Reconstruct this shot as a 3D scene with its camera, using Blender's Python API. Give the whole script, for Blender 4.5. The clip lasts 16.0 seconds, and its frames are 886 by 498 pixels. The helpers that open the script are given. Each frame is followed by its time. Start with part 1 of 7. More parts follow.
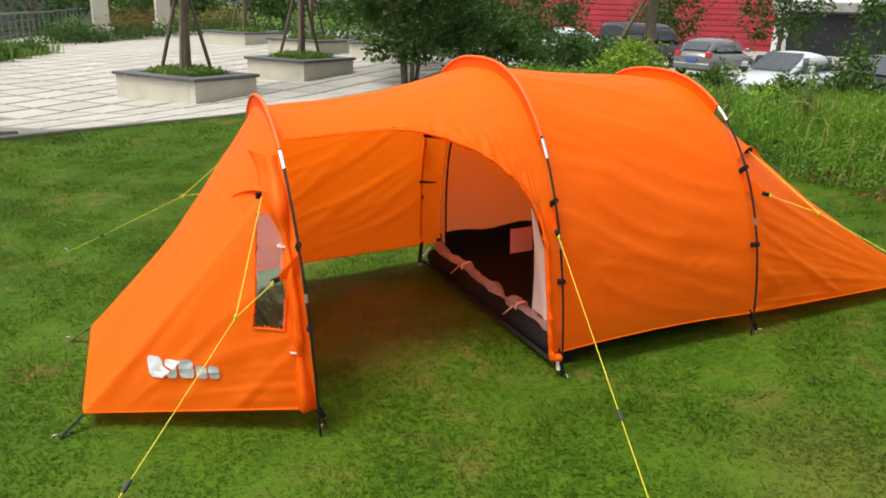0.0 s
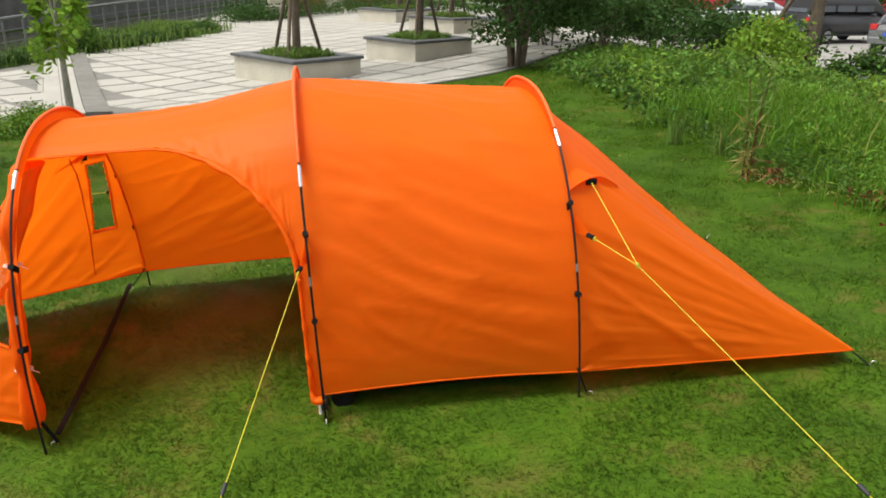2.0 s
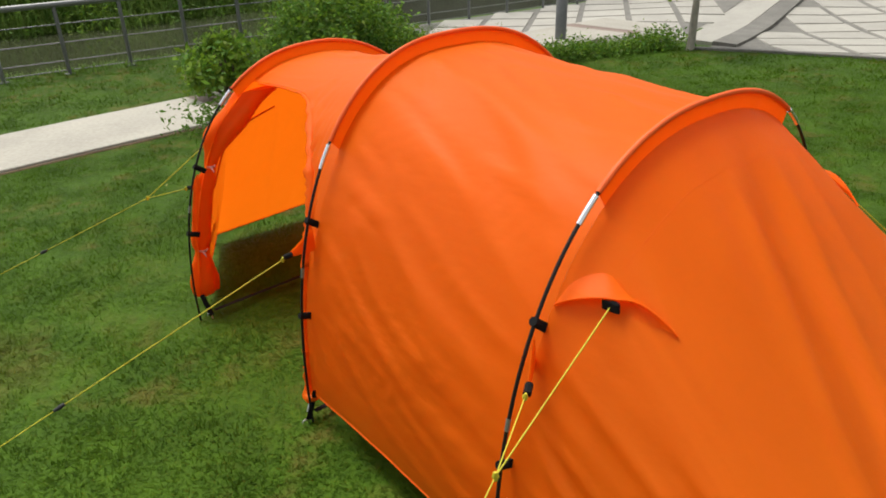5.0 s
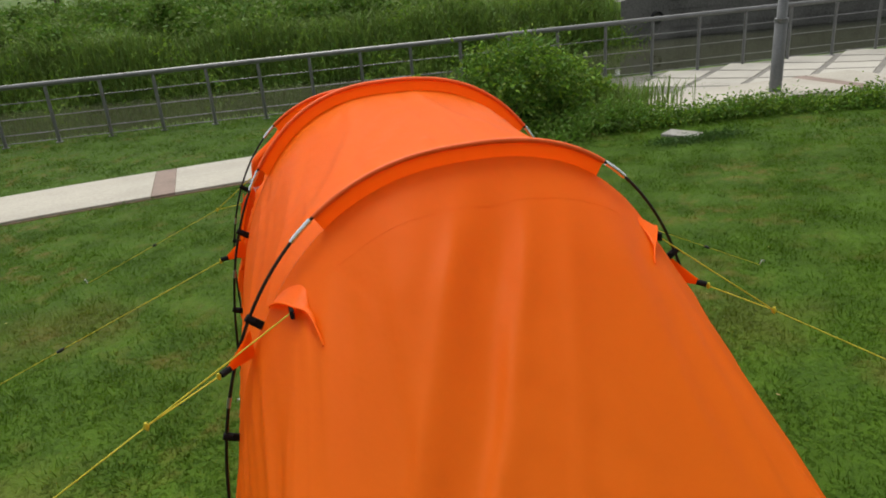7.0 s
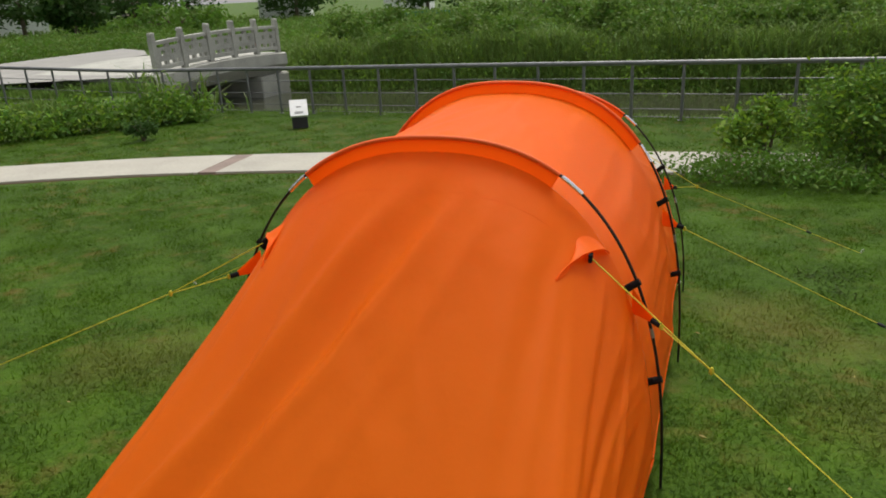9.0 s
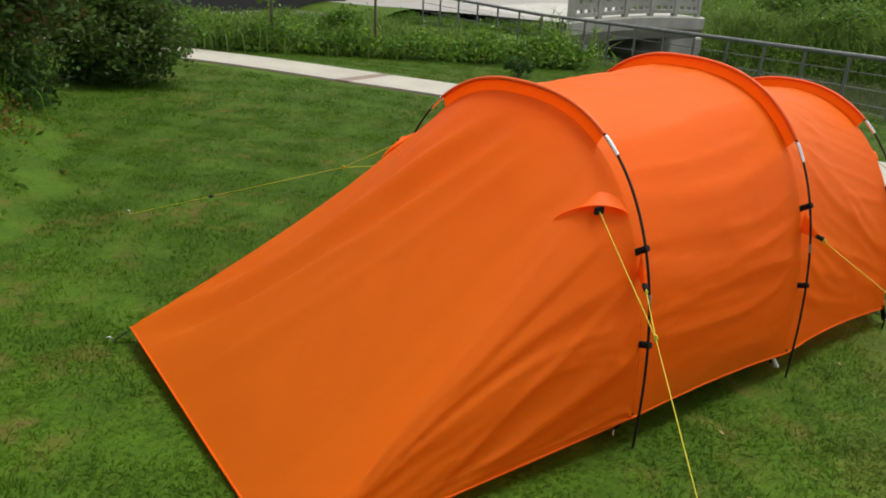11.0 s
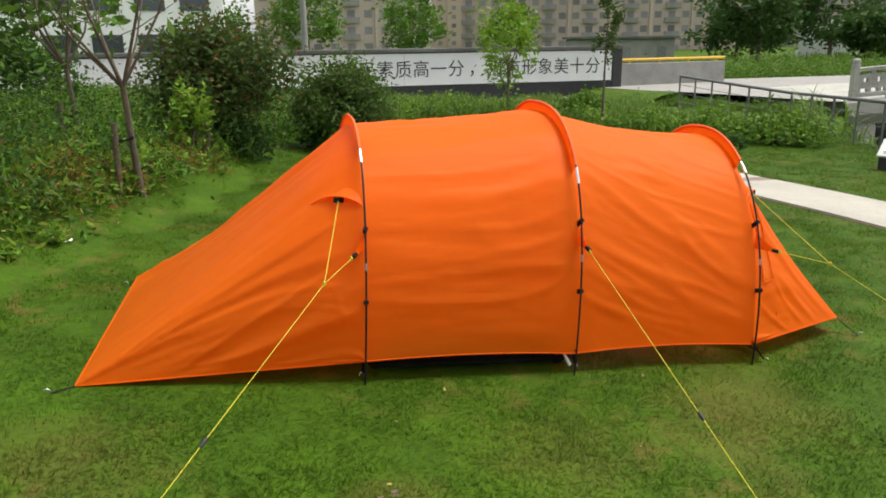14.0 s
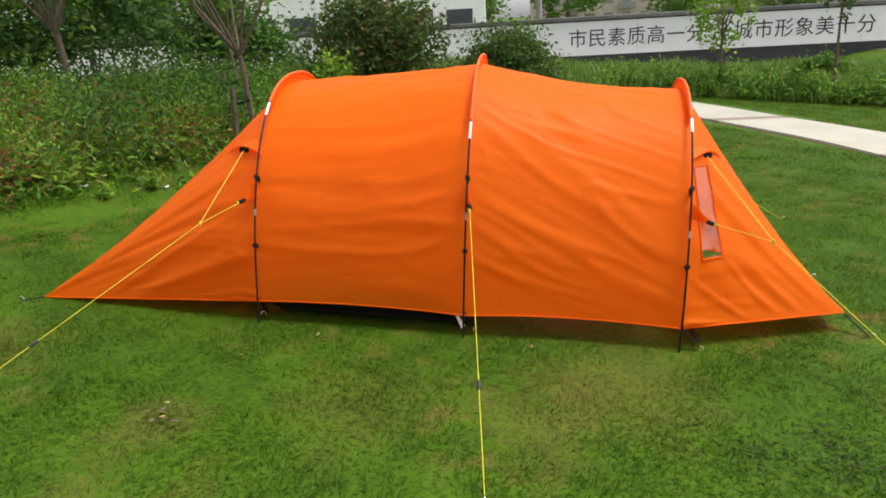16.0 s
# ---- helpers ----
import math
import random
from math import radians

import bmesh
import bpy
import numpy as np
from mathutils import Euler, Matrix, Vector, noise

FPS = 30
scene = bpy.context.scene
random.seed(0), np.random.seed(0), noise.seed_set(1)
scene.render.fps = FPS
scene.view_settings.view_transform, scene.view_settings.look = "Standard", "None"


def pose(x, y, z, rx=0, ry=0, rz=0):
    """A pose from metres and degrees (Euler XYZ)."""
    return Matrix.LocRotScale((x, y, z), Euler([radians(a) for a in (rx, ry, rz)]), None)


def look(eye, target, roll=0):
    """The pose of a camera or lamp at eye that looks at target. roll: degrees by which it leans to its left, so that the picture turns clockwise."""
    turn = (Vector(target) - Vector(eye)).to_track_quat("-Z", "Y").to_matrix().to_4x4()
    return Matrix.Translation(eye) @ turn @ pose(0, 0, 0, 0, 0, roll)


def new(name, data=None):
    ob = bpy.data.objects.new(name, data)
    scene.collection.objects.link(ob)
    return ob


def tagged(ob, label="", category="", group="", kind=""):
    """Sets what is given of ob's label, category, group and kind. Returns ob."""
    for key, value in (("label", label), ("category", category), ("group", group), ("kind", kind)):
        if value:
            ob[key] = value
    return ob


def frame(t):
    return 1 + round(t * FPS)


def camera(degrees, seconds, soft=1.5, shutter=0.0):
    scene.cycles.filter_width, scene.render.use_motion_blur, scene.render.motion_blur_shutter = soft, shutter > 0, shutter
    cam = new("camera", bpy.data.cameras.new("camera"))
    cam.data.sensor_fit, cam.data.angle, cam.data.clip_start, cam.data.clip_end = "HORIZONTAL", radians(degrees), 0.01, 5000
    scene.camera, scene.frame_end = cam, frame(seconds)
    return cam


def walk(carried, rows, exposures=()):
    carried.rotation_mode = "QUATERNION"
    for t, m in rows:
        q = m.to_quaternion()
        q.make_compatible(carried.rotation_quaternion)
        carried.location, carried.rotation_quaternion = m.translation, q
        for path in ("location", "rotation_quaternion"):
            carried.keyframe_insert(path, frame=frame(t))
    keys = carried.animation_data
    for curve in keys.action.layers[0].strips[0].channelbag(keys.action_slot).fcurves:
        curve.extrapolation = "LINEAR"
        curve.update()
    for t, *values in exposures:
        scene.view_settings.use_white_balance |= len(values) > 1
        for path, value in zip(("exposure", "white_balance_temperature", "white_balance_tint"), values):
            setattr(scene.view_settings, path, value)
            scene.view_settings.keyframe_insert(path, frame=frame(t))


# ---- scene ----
cam = camera(62.7, 16.0, soft=1.8)
PATH = [
    (0, (-1.933, -3.348, 1.631), (-1.08, -1.648, 1.01), 2.4),
    (0.5, (-1.48, -3.547, 1.697), (-0.736, -1.803, 1.06), 2.3),
    (1, (-0.991, -3.738, 1.795), (-0.317, -1.972, 1.141), 2.5),
    (1.5, (-0.53, -3.746, 1.816), (-0.008, -1.938, 1.138), 2.3),
    (2, (-0.032, -3.611, 1.855), (0.327, -1.774, 1.149), 1.1),
    (2.5, (0.412, -3.441, 1.882), (0.459, -1.588, 1.128), -0.9),
    (3, (0.76, -3.177, 1.862), (0.616, -1.366, 1.025), -1.9),
    (3.5, (1.132, -2.851, 1.894), (0.735, -1.106, 1.002), -1.9),
    (4, (1.404, -2.505, 1.874), (0.677, -0.847, 1.025), -1.3),
    (4.5, (1.758, -2.195, 1.906), (0.73, -0.701, 1.063), -0.5),
    (4.7, (1.911, -2.087, 1.928), (0.728, -0.727, 1.06), -0.8),
    (6.8, (3.079, -0.879, 1.935), (1.344, -0.25, 1.164), -4.6),
    (7, (3.177, -0.734, 1.91), (1.4, -0.196, 1.167), -4.7),
    (7.5, (3.399, -0.358, 1.933), (1.598, -0.125, 1.097), -4.1),
    (8, (3.44, 0.02, 1.868), (1.556, -0.008, 1.199), -4.3),
    (8.5, (3.558, 0.441, 1.868), (1.703, 0.12, 1.194), -3.9),
    (9, (3.536, 0.815, 1.853), (1.739, 0.245, 1.186), -3.0),
    (9.5, (3.47, 1.109, 1.844), (1.779, 0.294, 1.154), -2.9),
    (10, (3.455, 1.537, 1.843), (1.971, 0.394, 1.143), -1.7),
    (10.2, (3.441, 1.667, 1.858), (2.024, 0.45, 1.146), -0.5),
    (12.3, (2.905, 3.192, 1.802), (1.977, 1.578, 1.069), 1.8),
    (12.5, (2.812, 3.41, 1.776), (1.938, 1.755, 1.071), 1.4),
    (13, (2.491, 3.766, 1.816), (1.737, 2.03, 1.169), 2.5),
    (13.5, (2.095, 3.999, 1.791), (1.451, 2.198, 1.205), 0.1),
    (14, (1.659, 4.26, 1.78), (1.167, 2.402, 1.228), -0.7),
    (14.5, (1.224, 4.364, 1.718), (0.8, 2.495, 1.144), -1.3),
    (15, (0.712, 4.481, 1.7), (0.569, 2.57, 1.129), -2.3),
    (15.5, (0.23, 4.465, 1.621), (0.283, 2.551, 1.046), -2.7),
    (16, (-0.314, 4.449, 1.617), (-0.078, 2.555, 1.019), -3.3),
]
walk(cam, [(t, look(e, a, r)) for t, e, a, r in PATH],
     exposures=[(0.0, 1.10), (2.5, 1.02), (4.5, 0.82), (7.0, 0.60), (10.0, 0.585), (12.5, 0.96), (14.0, 1.00), (16.0, 1.06)])

# ---- world, sun, exposure ----
world = bpy.data.worlds.new("overcast_sky")
scene.world = world
world.use_nodes = True
wn = world.node_tree.nodes
wl = world.node_tree.links
sky = wn.new("ShaderNodeTexSky")
sky.sky_type = "NISHITA"
sky.sun_disc = False
sky.sun_elevation = radians(65)
sky.sun_rotation = radians(263)
sky.air_density = 1.0
sky.dust_density = 2.0
sky.ozone_density = 1.0
sat = wn.new("ShaderNodeHueSaturation")
sat.inputs["Saturation"].default_value = 0.05
wl.new(sky.outputs[0], sat.inputs["Color"])
wl.new(sat.outputs[0], wn["Background"].inputs["Color"])
wn["Background"].inputs["Strength"].default_value = 0.12

sun_data = bpy.data.lights.new("sun", "SUN")
sun_data.energy = 1.9
sun_data.angle = radians(22)
sun_data.color = (1.0, 0.93, 0.82)
sun = new("sun", sun_data)
# hazy light from high up, on the river's side
sun.matrix_world = look((-4.6, 0.1, 10), (0, 0, 0))


# ---- materials ----
def material(name, base, rough=0.7, metal=0.0, var=0.12, scale=6.0, fine=60.0, bump=0.0, bump_scale=40.0, other=None, stretch=(1, 1, 1),
             island=0.0, spec=0.4, obj_random=0.0):
    """A surface with colour variation at two scales and fine relief."""
    m = bpy.data.materials.new(name)
    m.use_nodes = True
    nt = m.node_tree
    n, l = nt.nodes, nt.links
    b = n["Principled BSDF"]
    b.inputs["Roughness"].default_value = rough
    b.inputs["Metallic"].default_value = metal
    b.inputs["Specular IOR Level"].default_value = spec
    co = n.new("ShaderNodeTexCoord")
    mp = n.new("ShaderNodeMapping")
    mp.inputs["Scale"].default_value = stretch
    l.new(co.outputs["Object"], mp.inputs["Vector"])
    t1 = n.new("ShaderNodeTexNoise")
    t1.inputs["Scale"].default_value = scale
    t1.inputs["Detail"].default_value = 4
    l.new(mp.outputs[0], t1.inputs["Vector"])
    t2 = n.new("ShaderNodeTexNoise")
    t2.inputs["Scale"].default_value = fine
    t2.inputs["Detail"].default_value = 3
    l.new(mp.outputs[0], t2.inputs["Vector"])
    mix = n.new("ShaderNodeMix")
    mix.data_type = "RGBA"
    lo = [max(0, c * (1 - var * 1.6)) for c in base]
    hi = other if other else [min(1, c * (1 + var * 1.6)) for c in base]
    mix.inputs["A"].default_value = (*lo, 1)
    mix.inputs["B"].default_value = (*hi, 1)
    add = n.new("ShaderNodeMath")
    add.operation = "MULTIPLY_ADD"
    add.inputs[1].default_value = 0.5
    l.new(t2.outputs["Fac"], add.inputs[0])
    half = n.new("ShaderNodeMath")
    half.operation = "MULTIPLY"
    half.inputs[1].default_value = 0.5
    l.new(t1.outputs["Fac"], half.inputs[0])
    l.new(half.outputs[0], add.inputs[2])
    fac = add.outputs[0]
    rng = n.new("ShaderNodeMapRange")
    rng.inputs["From Min"].default_value = 0.3
    rng.inputs["From Max"].default_value = 0.7
    l.new(fac, rng.inputs["Value"])
    l.new(rng.outputs[0], mix.inputs["Factor"])
    col = mix.outputs["Result"]
    if island or obj_random:
        hsv = n.new("ShaderNodeHueSaturation")
        l.new(col, hsv.inputs["Color"])
        if island:
            src = n.new("ShaderNodeNewGeometry").outputs["Random Per Island"]
        else:
            src = n.new("ShaderNodeObjectInfo").outputs["Random"]
        amount = island or obj_random
        r2 = n.new("ShaderNodeMapRange")
        r2.inputs["To Min"].default_value = 1 - amount
        r2.inputs["To Max"].default_value = 1 + amount
        l.new(src, r2.inputs["Value"])
        l.new(r2.outputs[0], hsv.inputs["Value"])
        if island:
            r3 = n.new("ShaderNodeMapRange")
            r3.inputs["To Min"].default_value = 0.475
            r3.inputs["To Max"].default_value = 0.525
            l.new(src, r3.inputs["Value"])
            l.new(r3.outputs[0], hsv.inputs["Hue"])
        col = hsv.outputs[0]
    l.new(col, b.inputs["Base Color"])
    if bump:
        t3 = n.new("ShaderNodeTexNoise")
        t3.inputs["Scale"].default_value = bump_scale
        t3.inputs["Detail"].default_value = 5
        l.new(mp.outputs[0], t3.inputs["Vector"])
        bp = n.new("ShaderNodeBump")
        bp.inputs["Strength"].default_value = bump
        bp.inputs["Distance"].default_value = 0.01
        l.new(t3.outputs["Fac"], bp.inputs["Height"])
        l.new(bp.outputs[0], b.inputs["Normal"])
    return m


def fabric(name, base, through_share, rough=0.5, crumple=0.6):
    """Thin coated cloth, which lets part of the light through."""
    m = material(name, base, rough=rough, var=0.035, scale=3, fine=400, bump=crumple, bump_scale=9, spec=0.19, stretch=(0.6, 1.7, 1.7))
    n, l = m.node_tree.nodes, m.node_tree.links
    b = n["Principled BSDF"]
    # sharp thin creases over the soft crumple
    co = n.new("ShaderNodeTexCoord")
    mp = n.new("ShaderNodeMapping")
    mp.inputs["Scale"].default_value = (0.55, 1.6, 1.6)
    l.new(co.outputs["Object"], mp.inputs["Vector"])
    ridge = n.new("ShaderNodeTexNoise")
    ridge.noise_type = "RIDGED_MULTIFRACTAL"
    ridge.inputs["Scale"].default_value = 2.3
    ridge.inputs["Detail"].default_value = 1.5
    ridge.inputs["Distortion"].default_value = 0.6
    l.new(mp.outputs[0], ridge.inputs["Vector"])
    crease = n.new("ShaderNodeBump")
    crease.inputs["Strength"].default_value = 0.34
    crease.inputs["Distance"].default_value = 0.010
    l.new(ridge.outputs["Fac"], crease.inputs["Height"])
    l.new(b.inputs["Normal"].links[0].from_socket, crease.inputs["Normal"])
    l.new(crease.outputs[0], b.inputs["Normal"])
    tr = n.new("ShaderNodeBsdfTranslucent")
    tr.inputs["Color"].default_value = (*base, 1)
    mx = n.new("ShaderNodeMixShader")
    mx.inputs["Fac"].default_value = through_share
    l.new(b.outputs[0], mx.inputs[1])
    l.new(tr.outputs[0], mx.inputs[2])
    l.new(mx.outputs[0], n["Material Output"].inputs["Surface"])
    return m


def leaf_material(name, base, share=0.3, island=0.35):
    m = material(name, base, rough=0.6, var=0.2, scale=2.0, fine=20, island=island, spec=0.14)
    n, l = m.node_tree.nodes, m.node_tree.links
    tr = n.new("ShaderNodeBsdfTranslucent")
    tr.inputs["Color"].default_value = (base[0] * 1.3, base[1] * 1.4, base[2], 1)
    mx = n.new("ShaderNodeMixShader")
    mx.inputs["Fac"].default_value = share
    l.new(n["Principled BSDF"].outputs[0], mx.inputs[1])
    l.new(tr.outputs[0], mx.inputs[2])
    l.new(mx.outputs[0], n["Material Output"].inputs["Surface"])
    return m


M_FLY = fabric("orange_tent_cloth", (0.985, 0.184, 0.005), 0.47, crumple=0.35)
M_SLEEVE = fabric("deep_orange_sleeve_cloth", (0.96, 0.122, 0.002), 0.38, crumple=0.3)
M_TRIM = material("orange_binding", (0.80, 0.11, 0.01), rough=0.6, var=0.05)
M_INNER = fabric("pale_inner_cloth", (0.93, 0.84, 0.77), 0.68, crumple=0.3)
M_TUB = material("black_floor_cloth", (0.010, 0.0095, 0.010), rough=0.8, var=0.3, bump=0.5, bump_scale=9, spec=0.1)
M_ROLL = material("rolled_mesh_cloth", (0.27, 0.20, 0.19), rough=0.85, var=0.3, scale=14, fine=120, bump=0.8, bump_scale=25, stretch=(1, 0.35, 1.6))
M_PINK = material("pale_tie_cloth", (0.75, 0.42, 0.36), rough=0.8, var=0.08)
M_POLE = material("black_fibreglass", (0.014, 0.013, 0.014), rough=0.4, var=0.2, spec=0.22)
M_TAPE = material("silver_ferrule", (0.75, 0.76, 0.78), rough=0.25, metal=0.9, var=0.06)
M_GREYTAPE = material("grey_ferrule", (0.35, 0.35, 0.36), rough=0.3, metal=0.7, var=0.1)
M_WEB = material("black_webbing", (0.012, 0.012, 0.013), rough=0.8, var=0.2, fine=500, bump=0.3, bump_scale=300, spec=0.1)
M_CORD = material("yellow_cord", (0.62, 0.54, 0.035), rough=0.6, var=0.08, fine=600, bump=0.3, bump_scale=500)
M_STEEL = material("steel_peg", (0.62, 0.62, 0.62), rough=0.3, metal=1.0, var=0.1)
M_LOGO = material("silver_print", (0.62, 0.62, 0.62), rough=0.35, metal=0.6, var=0.12, scale=25)


def plastic_film():
    m = bpy.data.materials.new("clear_film")
    m.use_nodes = True
    n, l = m.node_tree.nodes, m.node_tree.links
    tr = n.new("ShaderNodeBsdfTransparent")
    tr.inputs["Color"].default_value = (0.86, 0.86, 0.84, 1)
    gl = n.new("ShaderNodeBsdfGlossy")
    gl.inputs["Roughness"].default_value = 0.08
    co = n.new("ShaderNodeTexCoord")
    t = n.new("ShaderNodeTexNoise")
    t.inputs["Scale"].default_value = 14
    t.inputs["Detail"].default_value = 3
    t.inputs["Distortion"].default_value = 1.2
    lengthen = n.new("ShaderNodeMapping")
    lengthen.inputs["Scale"].default_value = (2.4, 2.4, 0.5)
    l.new(co.outputs["Object"], lengthen.inputs["Vector"])
    l.new(lengthen.outputs[0], t.inputs["Vector"])
    bp = n.new("ShaderNodeBump")
    bp.inputs["Strength"].default_value = 0.8
    bp.inputs["Distance"].default_value = 0.008
    l.new(t.outputs["Fac"], bp.inputs["Height"])
    l.new(bp.outputs[0], gl.inputs["Normal"])
    mx = n.new("ShaderNodeMixShader")
    mx.inputs["Fac"].default_value = 0.13
    l.new(tr.outputs[0], mx.inputs[1])
    l.new(gl.outputs[0], mx.inputs[2])
    l.new(mx.outputs[0], n["Material Output"].inputs["Surface"])
    return m


M_FILM = plastic_film()


# dry spots of the lawn; the first also holds the porch's shade as colour
WORN_AND_SHADED = ((-0.6, 0.22, 0.75, 0.6), (-0.65, 1.45, 0.55, 0.38), (-0.3, 1.8, 0.4, 0.25), (0.45, 1.72, 0.45, 0.22), (1.25, 1.95, 0.3, 0.35), (2.5, 1.3, 0.5, 0.3), (0.6, -1.9, 0.6, 0.3), (-1.6, -1.9, 0.6, 0.3))


def lawn_material(name, dark, light, dry, blades=False):
    m = bpy.data.materials.new(name)
    m.use_nodes = True
    n, l = m.node_tree.nodes, m.node_tree.links
    b = n["Principled BSDF"]
    b.inputs["Roughness"].default_value = 0.75
    b.inputs["Specular IOR Level"].default_value = 0.12
    geo = n.new("ShaderNodeNewGeometry")

    def tex(scale, detail, rough=0.55):
        t = n.new("ShaderNodeTexNoise")
        t.inputs["Scale"].default_value = scale
        t.inputs["Detail"].default_value = detail
        t.inputs["Roughness"].default_value = rough
        l.new(geo.outputs["Position"], t.inputs["Vector"])
        return t.outputs["Fac"]

    def step(value, a, c):
        r = n.new("ShaderNodeMapRange")
        r.inputs["From Min"].default_value = a
        r.inputs["From Max"].default_value = c
        l.new(value, r.inputs["Value"])
        return r.outputs[0]

    def mix(f, a, c):
        x = n.new("ShaderNodeMix")
        x.data_type = "RGBA"
        l.new(f, x.inputs["Factor"])
        for key, v in (("A", a), ("B", c)):
            if isinstance(v, tuple):
                x.inputs[key].default_value = (*v, 1)
            else:
                l.new(v, x.inputs[key])
        return x.outputs["Result"]

    patch = step(tex(2.2, 4, 0.6), 0.38, 0.62)
    small = step(tex(7, 5, 0.72), 0.34, 0.66)
    tuft = step(tex(24, 5, 0.75), 0.36, 0.64)
    both = n.new("ShaderNodeMath")
    both.operation = "MULTIPLY_ADD"
    both.inputs[1].default_value = 0.45
    l.new(small, both.inputs[0])
    part_of = n.new("ShaderNodeMath")
    part_of.operation = "MULTIPLY"
    part_of.inputs[1].default_value = 0.55
    l.new(patch, part_of.inputs[0])
    l.new(part_of.outputs[0], both.inputs[2])
    fine = n.new("ShaderNodeMath")
    fine.operation = "MULTIPLY_ADD"
    fine.inputs[1].default_value = 0.42
    l.new(tuft, fine.inputs[0])
    rest = n.new("ShaderNodeMath")
    rest.operation = "MULTIPLY"
    rest.inputs[1].default_value = 0.58
    l.new(both.outputs[0], rest.inputs[0])
    l.new(rest.outputs[0], fine.inputs[2])
    green = mix(fine.outputs[0], dark, light)
    bare = n.new("ShaderNodeMath")
    bare.operation = "MULTIPLY"
    l.new(step(tex(0.9, 3, 0.5), 0.44, 0.62), bare.inputs[0])
    l.new(step(tex(4.5, 4, 0.65), 0.5, 0.68), bare.inputs[1])
    soft = n.new("ShaderNodeMath")
    soft.operation = "MULTIPLY"
    soft.inputs[1].default_value = 0.8
    l.new(bare.outputs[0], soft.inputs[0])
    col = mix(soft.outputs[0], green, dry)
    # worn, dry places beside the tent; under the porch also painted brownish shade
    edge = n.new("ShaderNodeMath")
    edge.operation = "MULTIPLY_ADD"
    edge.inputs[1].default_value = 0.9
    edge.inputs[2].default_value = -0.45
    l.new(tex(3.5, 5, 0.65), edge.inputs[0])
    for x, y, reach, share in WORN_AND_SHADED:
        d = n.new("ShaderNodeVectorMath")
        d.operation = "DISTANCE"
        flat = n.new("ShaderNodeVectorMath")
        flat.operation = "MULTIPLY"
        flat.inputs[1].default_value = (1, 1, 0)
        l.new(geo.outputs["Position"], flat.inputs[0])
        l.new(flat.outputs[0], d.inputs[0])
        d.inputs[1].default_value = (x, y, 0)
        off = n.new("ShaderNodeMath")
        off.operation = "ADD"
        l.new(d.outputs["Value"], off.inputs[0])
        l.new(edge.outputs[0], off.inputs[1])
        r = n.new("ShaderNodeMapRange")
        r.inputs["From Min"].default_value = reach
        r.inputs["From Max"].default_value = reach * 0.3
        r.inputs["To Max"].default_value = share
        l.new(off.outputs[0], r.inputs["Value"])
        col = mix(r.outputs[0], col, dry)
    if blades:
        hsv = n.new("ShaderNodeHueSaturation")
        r = n.new("ShaderNodeMapRange")
        r.inputs["To Min"].default_value = 0.90
        r.inputs["To Max"].default_value = 1.14
        l.new(geo.outputs["Random Per Island"], r.inputs["Value"])
        l.new(r.outputs[0], hsv.inputs["Value"])
        l.new(col, hsv.inputs["Color"])
        col = hsv.outputs[0]
        tr = n.new("ShaderNodeBsdfTranslucent")
        l.new(col, tr.inputs["Color"])
        mx = n.new("ShaderNodeMixShader")
        mx.inputs["Fac"].default_value = 0.5
        l.new(b.outputs[0], mx.inputs[1])
        l.new(tr.outputs[0], mx.inputs[2])
        l.new(mx.outputs[0], n["Material Output"].inputs["Surface"])
    else:
        bp = n.new("ShaderNodeBump")
        bp.inputs["Strength"].default_value = 0.35
        bp.inputs["Distance"].default_value = 0.02
        l.new(tex(45, 5, 0.7), bp.inputs["Height"])
        l.new(bp.outputs[0], b.inputs["Normal"])
    l.new(col, b.inputs["Base Color"])
    return m


M_LAWN = lawn_material("lawn_soil", (0.025, 0.060, 0.003), (0.064, 0.132, 0.005), (0.125, 0.098, 0.026))
M_BLADE = lawn_material("grass_blades", (0.027, 0.066, 0.003), (0.079, 0.161, 0.006), (0.172, 0.136, 0.033), blades=True)
M_LEAF = leaf_material("green_leaves", (0.085, 0.160, 0.024))
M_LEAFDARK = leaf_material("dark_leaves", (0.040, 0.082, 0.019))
M_OLIVE = leaf_material("olive_leaves", (0.062, 0.098, 0.026))
M_BRONZE = leaf_material("bronze_leaves", (0.13, 0.075, 0.030))
M_LEAFLIGHT = leaf_material("light_leaves", (0.16, 0.26, 0.028))
M_REED = leaf_material("reed_leaves", (0.125, 0.195, 0.045))
M_RED = leaf_material("red_leaves", (0.18, 0.05, 0.03))
M_RUST = leaf_material("rusty_leaves", (0.19, 0.085, 0.03))
M_BARK = material("grey_bark", (0.11, 0.085, 0.06), rough=0.9, var=0.3, scale=12, fine=60, bump=0.8, bump_scale=30, stretch=(1, 1, 0.3))
M_STONE = material("pale_stone_slab", (0.335, 0.325, 0.29), rough=0.75, var=0.1, scale=2, fine=30, bump=0.15, obj_random=0.08)
M_JOINT = material("dark_joint_stone", (0.15, 0.145, 0.13), rough=0.8, var=0.2, scale=3, fine=40)
M_PATH = material("concrete_path", (0.35, 0.335, 0.29), rough=0.85, var=0.12, scale=1.2, fine=25, bump=0.25, obj_random=0.05)
M_STREET = material("worn_street", (0.17, 0.165, 0.15), rough=0.9, var=0.15, scale=0.6, fine=10)
M_PALEBARK = material("pale_bark", (0.30, 0.28, 0.24), rough=0.85, var=0.2, scale=10, fine=50, bump=0.4, stretch=(1, 1, 0.3))
M_STRAW = leaf_material("dry_straw", (0.30, 0.25, 0.09))
